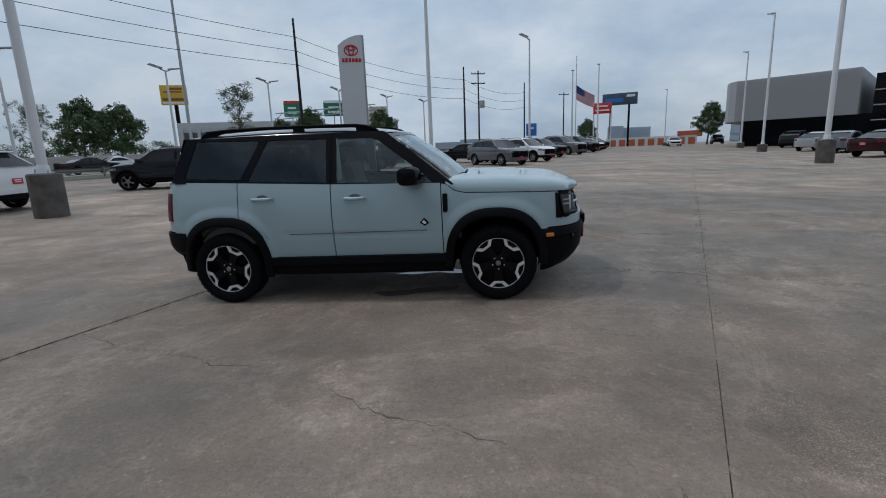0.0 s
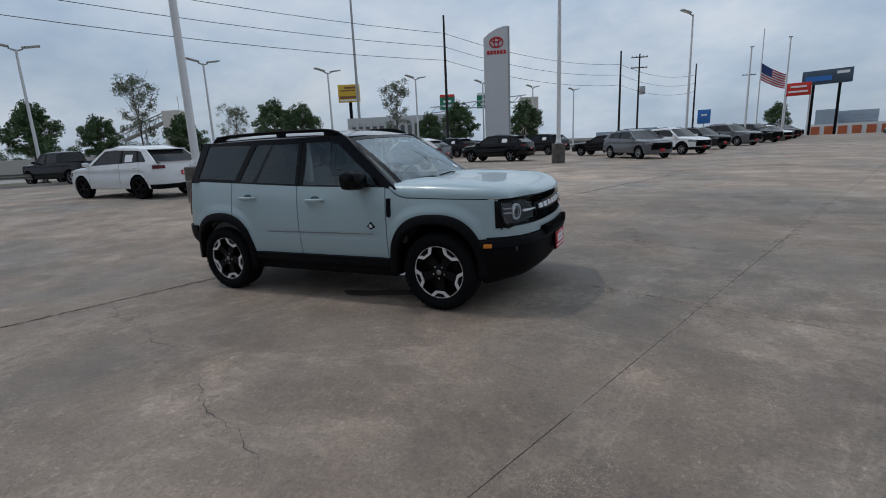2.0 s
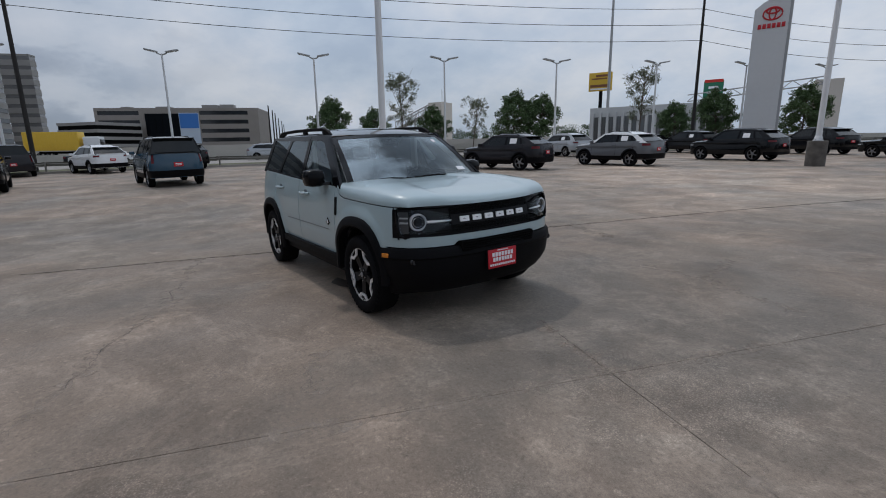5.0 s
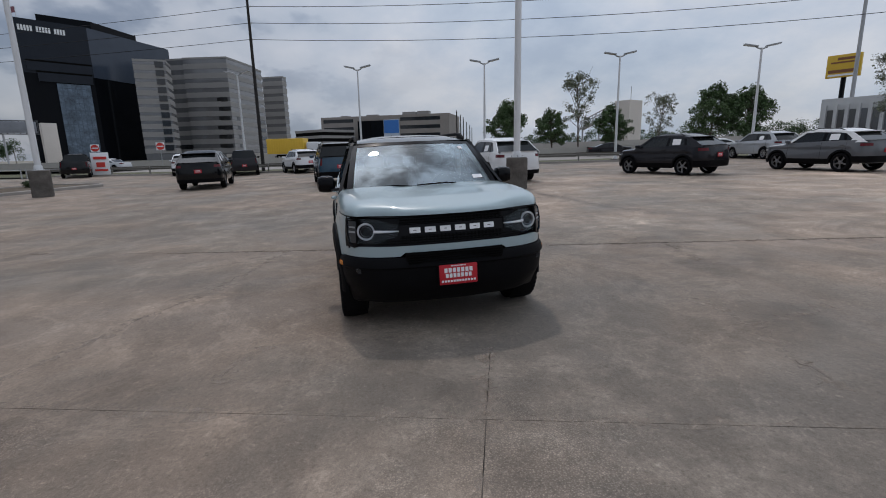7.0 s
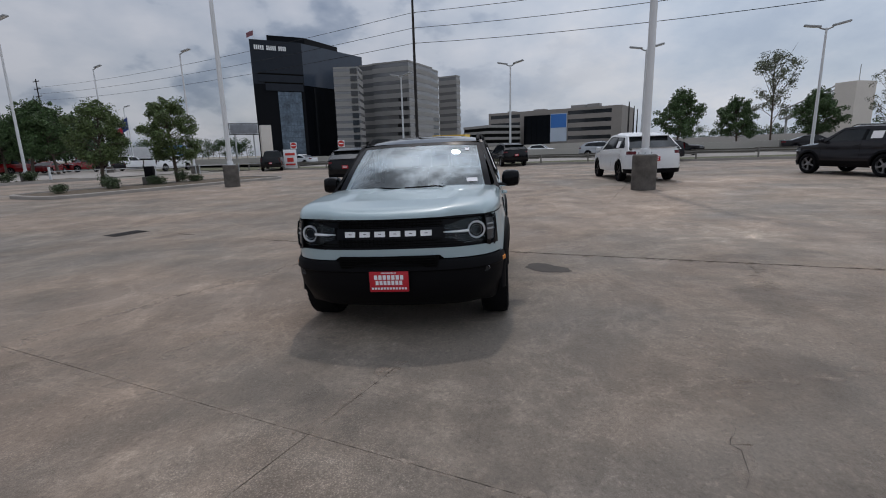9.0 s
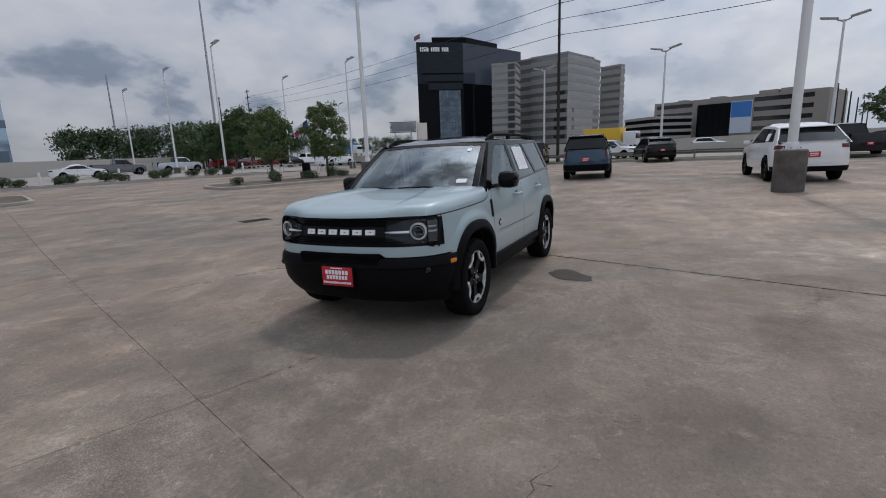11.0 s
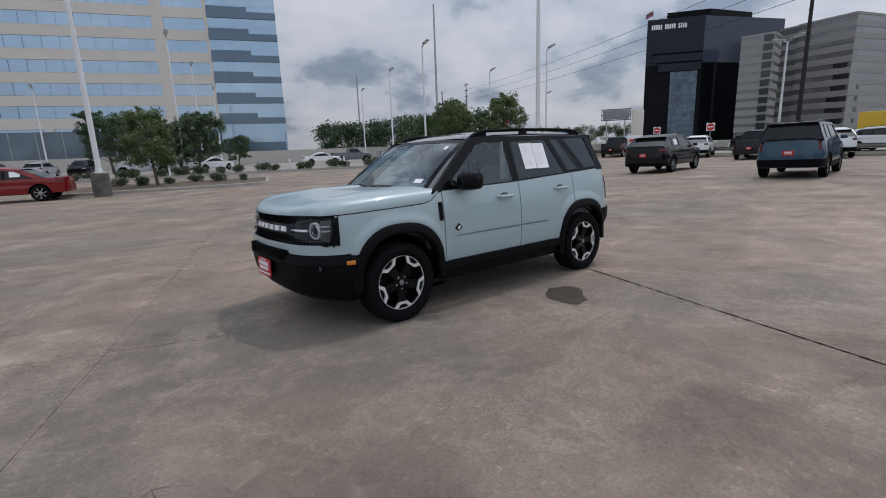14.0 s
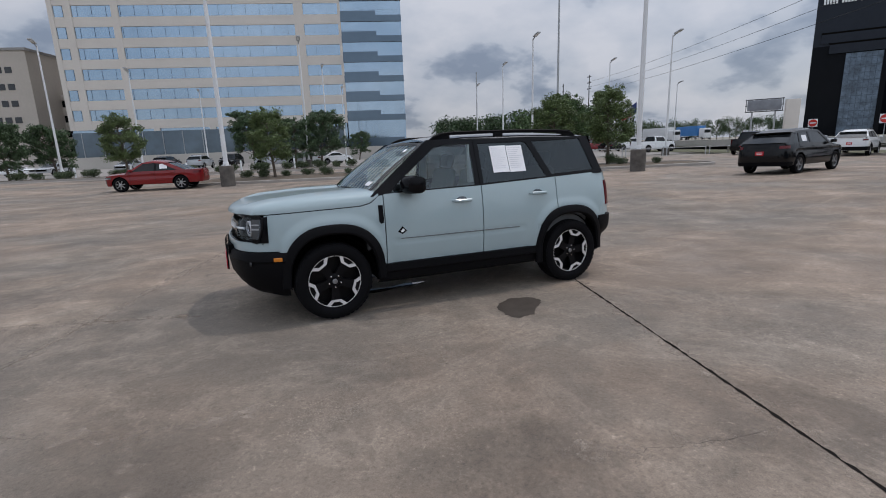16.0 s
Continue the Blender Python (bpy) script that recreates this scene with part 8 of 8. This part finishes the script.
def utility_pole(x, y, h, label, arms=0, turn=0.0, r=0.16):
    t = thing("utility_pole", label, "utility pole", upright(x, y, turn), "utility poles")
    bm = bmesh.new()
    tube(bm, [(0, 0, -0.2), (0, 0, h * 0.5), (0, 0, h)], [r, r * 0.85, r * 0.62], 10)
    part("pole", bm, WOOD_POLE, t)
    for k in range(arms):
        bm = bmesh.new()
        box(bm, (0, 0, h - 0.5 - 1.5 * k), (2.4, 0.12, 0.14), 0.01)
        part("crossarm", bm, WOOD_POLE, t)
        for sx_ in (-1.1, -0.5, 0.5, 1.1):
            bm = bmesh.new()
            tube(bm, [(sx_, 0, h - 0.45 - 1.5 * k), (sx_, 0, h - 0.25 - 1.5 * k)], 0.05, 6)
            part("insulator", bm, POST_GREY, t)
    if arms == 0:
        for k in range(3):
            bm = bmesh.new()
            tube(bm, [(0, 0, h - 1.78 - 1.3 * k), (0.28, 0, h - 1.70 - 1.3 * k)], 0.05, 6)
            part("insulator", bm, POST_GREY, t)
    return t


POLES = [(-87.9, -96.5, 18.5, 3), (-39.9, -7.1, 15.4, 0), (-18.9, 42.3, 13.9, 0), (-4.2, 65.7, 12.1, 0), (5.2, 86.6, 12.0, 0)]
for x, y, h, k in POLES:
    utility_pole(x, y, h, "dark wooden utility pole carrying three wires", k, LOT_TURN)
utility_pole(-2.7, 76.8, 13.1, "dark utility pole with a transformer drum", 2, 20)
utility_pole(-86.4, -105.1, 17.2, "dark utility pole behind the trees", 3, 60)
utility_pole(14.8, 107.7, 12.2, "dark utility pole beside the flag", 1, 20)
x, y = -2.7, 76.8
solo("transformer", (lambda b2: (lathe(b2, [(0.0, 8.4), (0.42, 8.35), (0.45, 8.2), (0.45, 7.2), (0.0, 7.15)], 14), b2)[1])(bmesh.new()), POST_GREY, "grey transformer drum on a utility pole", "transformer", upright(x + 0.55, y - 0.1))
for i in range(len(POLES) - 1):
    for k in range(3):
        (x0, y0, h0, _), (x1, y1, h1, _) = POLES[i], POLES[i + 1]
        a, b_ = Vector((x0, y0, ground_z(x0, y0) + h0 - 1.7 - 1.3 * k)), Vector((x1, y1, ground_z(x1, y1) + h1 - 1.7 - 1.3 * k))
        pts = [a.lerp(b_, t) - Vector((0, 0, 4 * 0.9 * t * (1 - t))) for t in np.linspace(0, 1, 13)]
        bm = bmesh.new()
        tube(bm, pts, 0.022, 5)
        solo("power_line", bm, BLACK_GLOSS, "thin dark overhead power line", "power line", group="power lines")


for az_, d in ((164.25, 162), (163.93, 183), (163.7, 198), (163.46, 234), (163.18, 260), (163.04, 300)):
    utility_pole(*B3(az_, d), 13.9, "dark wooden utility pole far beyond the motorway", 1, LOT_TURN + 90, 0.28)


def flag(label, x, y, h, az_, w, stripes, canton, z_top, side=-1):
    t = thing("flag", label, "flag", upright(x, y, az_))
    bm = bmesh.new()
    lathe(bm, [(0.09, 0), (0.05, h), (0.09, h + 0.05), (0.0, h + 0.15)], 10)
    part("pole", bm, POST_WHITE, t)
    n, hh = len(stripes), w * 0.58
    for i, mt in enumerate(stripes):
        bm = bmesh.new()
        pts = []
        for j in range(13):
            u = j / 12
            for e in (0, 1):
                v = (i + e) / n
                pts.append((0.06 + u * w * 0.74, 0.22 * math.sin(u * 8 + v * 2) * u, z_top - v * hh * (1 - 0.15 * u) - u * w * 0.62 * (1 - 0.25 * u)))
        quads(bm, pts, 13, 2)
        part("stripe", bm, mt, t, smooth=False)
    bm = bmesh.new()
    pts = []
    for j in range(7):
        u = j / 12 * canton[0]
        for e in range(3):
            v = e / 2 * canton[1]
            pts.append((0.06 + u * w * 0.74, 0.22 * math.sin(u * 8 + v * 2) * u + 0.02 * side, z_top - v * hh * (1 - 0.15 * u) - u * w * 0.62 * (1 - 0.25 * u)))
    quads(bm, pts, 7, 3)
    part("canton", bm, canton[2], t, smooth=False)


F_RED, F_WHITE, F_BLUE = mat("flag_red", (0.42, 0.03, 0.05), 0.8), mat("flag_white", (0.62, 0.62, 0.64), 0.8), mat("flag_blue", (0.03, 0.05, 0.16), 0.8)
flag("large striped flag hanging from a tall white pole", *B0(81.9, 78), 13.7, -8, 3.6, [F_RED if i % 2 == 0 else F_WHITE for i in range(13)], (0.9, 0.54, F_BLUE), 9.6)
flag("red, white and blue state flag on a pole", *B16(-136.6, 84), 7.2, -49, 3.0, [F_WHITE, F_RED], (0.7, 1.0, F_BLUE), 7.4, 1)

# ---- vehicles on the road and in the far car park ----
far_sets = [
    (vehicle("sedan_car", "dark sedan on the service road", DGREY_P, "sedan", L=4.8, wb=2.8, W=0.91, H=1.46, R=0.34, belt=0.98, hood=0.93, clad=False, sheet_of_paper=False, plate=False, group="road cars"),
     [(*lot(2, -46), 70), (*lot(19, -43.5), 70), (*lot(13, -49), 70), (*lot(-19, -43), 70), (*lot(-62, -30), 250), (*lot(-57.5, 12), 250), (*lot(33, -42), 70)]),
    (vehicle("sedan_car", "pale sedan in the far car park", WHITE_P, "sedan", L=4.8, wb=2.8, W=0.91, H=1.46, R=0.34, belt=0.98, hood=0.93, clad=False, sheet_of_paper=False, plate=False, group="road cars"),
     [(-79.0, 21.3, 252), (*lot(-57, 47), 160), (*lot(-52, 8), 200), (*lot(-45, -46), 250), (*lot(-56, -4), 160), (*lot(24, -49), 250), (*lot(-44, 66), 160), (*lot(-33, -47), 250)]),
    (vehicle("sedan_car", "red sedan on the service road", RED_P, "sedan", L=4.8, wb=2.8, W=0.91, H=1.46, R=0.34, belt=0.98, hood=0.93, clad=False, sheet_of_paper=False, plate=False, group="road cars"), [(*lot(-66, -25.5), 200)]),
    (vehicle("suv_car", "silver SUV in the far car park", SILVER_P, clad=False, sheet_of_paper=False, plate=False, style="seven", group="road cars"), [(*lot(-57, 25), 250), (*lot(-57, 52), 70), (*lot(-5, -48), 70)]),
    (vehicle("suv_car", "black SUV in the far car park", BLACK_P, clad=False, sheet_of_paper=False, plate=False, group="road cars"), [(*lot(-57.5, 21.5), 70), (*lot(-57, 29), 250), (*lot(-30, -44), 70), (*lot(42, -45), 70)]),
    (vehicle("pickup_truck", "grey pickup truck in the far car park", GREY_P, "pickup", L=5.6, wb=3.5, W=0.98, H=1.88, R=0.41, belt=1.24, hood=1.22, clad=False, sheet_of_paper=False, plate=False, group="road cars"), [(-29.0, -55.3, 160), (*lot(-57, 60), 160)]),
    (vehicle("pickup_truck", "silver pickup truck in the far car park", SILVER_P, "pickup", L=5.6, wb=3.5, W=0.98, H=1.88, R=0.41, belt=1.24, hood=1.22, clad=False, sheet_of_paper=False, plate=False, group="road cars"), [(-36.0, -54.5, 165), (*lot(-50.5, 14), 340)]),
    (vehicle("pickup_truck", "red pickup truck in the far car park", RED_P, "pickup", L=5.6, wb=3.5, W=0.98, H=1.88, R=0.41, belt=1.24, hood=1.22, clad=False, sheet_of_paper=False, plate=False, group="road cars"), [(-46.5, -57.5, 165), (-51.5, -53.5, 345)]),
    (vehicle("pickup_truck", "white pickup truck by the beds", WHITE_P, "pickup", L=5.6, wb=3.5, W=0.98, H=1.88, R=0.41, belt=1.24, hood=1.22, clad=False, sheet_of_paper=False, plate=False, group="road cars"), [(-46.0, -37.5, 175), (-57, -52, 170)]),
]
far_sets.append((vehicle("sedan_car", "silver sedan in the far car park", SILVER_P, "sedan", L=4.8, wb=2.8, W=0.91, H=1.46, R=0.34, belt=0.98, hood=0.93, clad=False, sheet_of_paper=False, plate=False, style="seven", group="road cars"), [(*lot(-58, 34), 70), (*lot(-58, 43), 70)]))
far_sets.append((vehicle("suv_car", "white SUV passing on the service road", WHITE_P, L=4.9, wb=2.85, W=0.96, H=1.78, clad=False, sheet_of_paper=False, plate=False, style="seven", group="road cars"), [(-79.7, 7.8, 70), (-44.5, -2.6, 70)]))
for c, spots in far_sets:
    set_out(c, spots)
LORRY_BLUE = mat("blue_container_steel", (0.03, 0.17, 0.42), 0.5, vary=0.15, scale=0.5, fine=4)
lorry_wheels = wheel_pair(0.40, "seven")


def lorry(label, m, load, colour, length=13.0):
    """A cab with a corrugated box behind it on a dark chassis."""
    tr = thing("lorry", label, "lorry", m, "lorries")
    bm = bmesh.new()
    box(bm, (3.5 - length / 2, 0, 2.6), (length, 2.5, 2.9), 0.04)
    body = part(load, bm, colour, tr)
    rib = None
    for k in range(int(2 * length)):
        for s_ in (1, -1):
            at = Matrix.Translation((3.8 - length + 0.5 * k, s_ * 1.26, 2.6))
            if rib is None:
                bm = bmesh.new()
                box(bm, (0, 0, 0), (0.16, 0.05, 2.7))
                first = part("rib", bm, colour, body, "", False)
                first.matrix_local = at
                rib = first.data
            else:
                share("rib", rib, body, at)
    bm = bmesh.new()
    box(bm, (5.2, 0, 1.9), (2.4, 2.3, 2.8), 0.25)
    part("cab", bm, WHITE_PANEL, tr)
    bm = bmesh.new()
    box(bm, (6.35, 0, 2.4), (0.2, 1.9, 0.9), 0.03)
    part("windscreen", bm, GLASS_FAR, tr)
    for x in (5.6, 2.6, 6.5 - length, 5.3 - length):
        for s_ in (1, -1):
            wh = new("wheel")
            wh.parent = tr
            wh.matrix_local = Matrix.Translation((x, s_ * 1.1, 0.40)) @ (Matrix.Rotation(math.pi, 4, "Z") if s_ < 0 else Matrix.Identity(4))
            share("tyre", lorry_wheels[0], wh)
            share("rim", lorry_wheels[1], wh)
    bm = bmesh.new()
    box(bm, (5.5 - length / 2, 0, 0.85), (length + 1, 0.9, 0.35), 0.02)
    part("chassis", bm, DARK, tr)


lorry("white box lorry on the motorway", upright(*B16(-139.4, 150), LOT_TURN, 0.45), "trailer", WHITE_PANEL)
lorry("lorry carrying a blue container on the motorway", upright(*B16(-142.3, 166), LOT_TURN, 0.9), "container", LORRY_BLUE, 11.0)
lorry("lorry with a yellow box on the motorway", upright(-94.0, -9.3, LOT_TURN, 0.45), "box_body", SIGN_YELLOW, 7.5)

# ---- marks on the concrete ----
def smear(name, label, cat_, poly, material, lift):
    """A thin film with a ragged rim, laid on the slabs."""
    bm = bmesh.new()
    c = (sum(p[0] for p in poly) / len(poly), sum(p[1] for p in poly) / len(poly))
    ring = []
    n = len(poly)
    for i in range(n):
        for k in range(10):
            t = k / 10
            p0, p1, p2, p3 = (np.array(poly[(i + j) % n]) for j in (-1, 0, 1, 2))
            p = 0.5 * (2 * p1 + (p2 - p0) * t + (2 * p0 - 5 * p1 + 4 * p2 - p3) * t * t + (3 * p1 - p0 - 3 * p2 + p3) * t ** 3)
            w = 1 + 0.22 * noise.noise((p[0] * 6, p[1] * 6, 0.3)) + 0.10 * noise.noise((p[0] * 22, p[1] * 22, 0.7))
            ring.append((c[0] + (p[0] - c[0]) * w, c[1] + (p[1] - c[1]) * w))
    rows = [[(c[0] + (x - c[0]) * f, c[1] + (y - c[1]) * f) for x, y in ring] for f in (0.15, 0.5, 0.8, 1.0)]
    pts = [(x, y, ground_z(x, y) + lift) for i in range(len(ring)) for x, y in (r[i] for r in rows)]
    quads(bm, pts, len(ring), 4, wrap_u=True)
    vs = [bm.verts.new((x, y, ground_z(x, y) + lift)) for x, y in rows[0]]
    bm.faces.new(vs)
    bmesh.ops.remove_doubles(bm, verts=bm.verts, dist=0.0005)
    bmesh.ops.recalc_face_normals(bm, faces=bm.faces)
    return solo(name, bm, material, label, cat_, kind="stuff")


smear("puddle", "dark wet patch on concrete beside the car", "puddle", [(-0.08, 1.37), (-0.28, 1.17), (-0.51, 1.18), (-0.62, 1.33), (-0.40, 1.53), (-0.22, 1.72), (-0.05, 1.62)], WET, 0.003)
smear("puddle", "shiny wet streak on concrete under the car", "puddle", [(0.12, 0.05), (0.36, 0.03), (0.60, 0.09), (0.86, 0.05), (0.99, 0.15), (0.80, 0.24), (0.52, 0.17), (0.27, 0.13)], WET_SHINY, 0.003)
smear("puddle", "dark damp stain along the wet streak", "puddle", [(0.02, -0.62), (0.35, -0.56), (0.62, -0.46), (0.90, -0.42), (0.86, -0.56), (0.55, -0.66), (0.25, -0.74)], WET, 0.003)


def crack(label, pts, width, seed, material=None, wander=0.012):
    """A broken hairline in the concrete, a ragged dark ribbon."""
    rng = random.Random(seed)
    bm = bmesh.new()
    line = []
    for a, b_ in zip(pts[:-1], pts[1:]):
        n = max(3, int(math.hypot(b_[0] - a[0], b_[1] - a[1]) / 0.05))
        for k in range(n):
            t = k / n
            line.append((a[0] + (b_[0] - a[0]) * t + rng.gauss(0, wander), a[1] + (b_[1] - a[1]) * t + rng.gauss(0, wander)))
    line.append(pts[-1])
    gap = [math.sin(i * 0.21 + seed) + 0.6 * math.sin(i * 0.083 + 2 * seed) for i in range(len(line))]
    rows = []
    for i, p in enumerate(line):
        q = line[min(i + 1, len(line) - 1)]
        o = line[max(i - 1, 0)]
        d = Vector((q[0] - o[0], q[1] - o[1])).normalized()
        w = width * (0.25 + 1.1 * rng.random()) * min(1.0, (i + 1) / 5, (len(line) - i) / 5) * (1.0 if wander < 0.01 else max(0.06, min(1.0, 0.7 + gap[i])))
        for s_ in (-1, 1):
            x, y = p[0] - d.y * w * s_, p[1] + d.x * w * s_
            rows.append((x, y, ground_z(x, y) + 0.0025))
    quads(bm, rows, len(line), 2)
    bmesh.ops.recalc_face_normals(bm, faces=bm.faces)
    crust(line, rng)
    return solo("crack", bm, material or CRACK, label, "crack", kind="stuff")


def crust(line, rng):
    """Pale flaked edges along a line."""
    cr = bmesh.new()
    rows = []
    for i, p in enumerate(line):
        q = line[min(i + 1, len(line) - 1)]
        o = line[max(i - 1, 0)]
        d = Vector((q[0] - o[0], q[1] - o[1])).normalized()
        for s_ in (-1, 1):
            w = 0.02 + 0.10 * rng.random() ** 2
            x, y = p[0] - d.y * w * s_, p[1] + d.x * w * s_
            rows.append((x, y, ground_z(x, y) + 0.0014))
    quads(cr, rows, len(line), 2)
    bmesh.ops.recalc_face_normals(cr, faces=cr.faces)
    return solo("crack_crust", cr, CRUST, "pale flaking crust along a crack", "crust", kind="stuff")


SLAB_CRACK = "thin crack in a concrete slab"
crack("ragged crack running across a concrete slab", [(-2.29, -1.66), (-1.70, -1.95), (-1.35, -2.02), (-0.94, -2.11), (-0.69, -2.25), (-0.25, -2.25), (0.03, -2.40), (0.32, -2.56), (0.56, -2.75), (0.79, -2.86), (1.04, -2.91)], 0.0036, 1)
crack(SLAB_CRACK, [(1.04, -2.91), (1.35, -3.05), (1.59, -3.18), (1.74, -3.26), (1.90, -3.29), (2.08, -3.30), (2.18, -3.34)], 0.0030, 8)
crack(SLAB_CRACK, [(2.57, 3.20), (2.64, 2.88), (2.74, 2.57), (2.79, 2.42), (2.72, 2.28)], 0.0016, 2)
crack(SLAB_CRACK, [(2.67, 2.25), (2.93, 2.19), (3.17, 2.06), (3.42, 1.96), (3.59, 1.93), (3.74, 1.85)], 0.0020, 3)
crack(SLAB_CRACK, [(0.84, 3.41), (0.66, 3.50), (0.48, 3.58), (0.29, 3.64), (0.05, 3.71), (-0.22, 3.76), (-0.42, 3.74)], 0.0016, 4)
crack(SLAB_CRACK, [(2.86, 2.27), (2.65, 2.29), (2.35, 2.32), (1.99, 2.29)], 0.0008, 5)
crack(SLAB_CRACK, [(1.9, -1.5), (2.2, -1.7), (2.5, -1.75)], 0.0008, 6)
SLAB_N, SLAB_U, N0, U0 = 4.915, 10.6, -1.625, -9.615
crack("hairline carrying a slab joint on under the car", [lot(0.985, n) for n in np.linspace(2.3, 3.28, 9)], 0.0022, 12, JOINT_DARK, 0.002)
# wide ragged filler along the joint behind the car
crack("wide ragged joint in the concrete", [lot(u, N0) for u in np.linspace(-9, 14, 47)], 0.0115, 7, JOINT_DARK, 0.0022)
for a_, b_ in ((lot(-6, 3.29), lot(8, 3.29)), (lot(0.985, 2.4), lot(0.985, 7.5))):
    crust([(a_[0] + (b_[0] - a_[0]) * k / 120, a_[1] + (b_[1] - a_[1]) * k / 120) for k in range(121)], random.Random(21))
# storm drain grate
dg = thing("drain_grate", "dark iron storm drain grate in the concrete", "drain", on_lot(-4.0, -7.6, LOT_TURN - 90, 0.004))
bm = bmesh.new()
box(bm, (0, 0, -0.01), (0.80, 0.50, 0.03), 0.004)
part("frame", bm, CRACK, dg)
for k in range(12):
    bm = bmesh.new()
    box(bm, (-0.34 + 0.68 * k / 11.0, 0, 0.008), (0.032, 0.42, 0.012), 0.003)
    part("bar", bm, WOOD_POLE, dg)


# ---- concrete slabs of the lot ----
JOINT = 0.0033


def slab_mesh(iu, im, cut_u=(-1e9, 1e9), cut_n=(-1e9, 1e9), div=9):
    long_ = 2 if im in (0, -1) and iu == 0 else 1              # the slab under the car is a double one
    u0, u1 = U0 + iu * SLAB_U + JOINT, U0 + (iu + long_) * SLAB_U - JOINT
    n0, n1 = N0 + im * SLAB_N + JOINT, N0 + (im + 1) * SLAB_N - JOINT
    u0, u1, n0, n1 = max(u0, cut_u[0]), min(u1, cut_u[1]), max(n0, cut_n[0]), min(n1, cut_n[1])
    if u1 - u0 < 0.1 or n1 - n0 < 0.1:
        return None
    us, ms = np.linspace(u0, u1, div), np.linspace(n0, n1, div)
    verts, faces = [], []
    for u in us:
        for n in ms:
            x, y = lot(u, n)
            verts.append((x, y, ground_z(x, y)))
    for i in range(div - 1):
        for j in range(div - 1):
            a = i * div + j
            faces.append((a, a + 1, a + div + 1, a + div))
    rim = [i * div for i in range(div)] + [(div - 1) * div + j for j in range(1, div)] + [i * div + div - 1 for i in range(div - 2, -1, -1)] + list(range(div - 2, 0, -1))
    k = len(verts)
    for i in rim:
        x, y, z = verts[i]
        verts.append((x, y, z - 0.05))
    for i in range(len(rim)):
        j = (i + 1) % len(rim)
        faces.append((rim[i], rim[j], k + j, k + i))
    return verts, faces


pavement = thing("pavement", "weathered brown-grey concrete slabs of a car lot with dark joints", "pavement", kind="structure")
bed = bmesh.new()
bu, bn = np.linspace(-36, 92, 65), np.linspace(-30, 66, 49)
quads(bed, [(*lot(u, n), ground_z(*lot(u, n)) - 0.010) for u in bu for n in bn], 65, 49)
bmesh.ops.recalc_face_normals(bed, faces=bed.faces)
part("joint_bed", bed, SEALANT, pavement, "dark joint filler")
far_v, far_f = [], []
for iu in range(-3, 10):
    for im in range(-6, 14):
        if iu == 1 and im in (0, -1):
            continue
        got = slab_mesh(iu, im, (-36, 92), (-30, 66))
        if got is None:
            continue
        if -2 <= iu <= 2 and -5 <= im <= 5:
            me = bpy.data.meshes.new("slab")
            me.from_pydata(got[0], [], got[1])
            me.update()
            me.materials.append(CONCRETE)
            share("slab", me, pavement)
        else:
            k = len(far_v)
            far_v += got[0]
            far_f += [tuple(i + k for i in f) for f in got[1]]
me = bpy.data.meshes.new("far_slabs")
me.from_pydata(far_v, [], far_f)
me.update()
me.materials.append(CONCRETE)
share("far_slabs", me, pavement)["kind"] = "stuff"
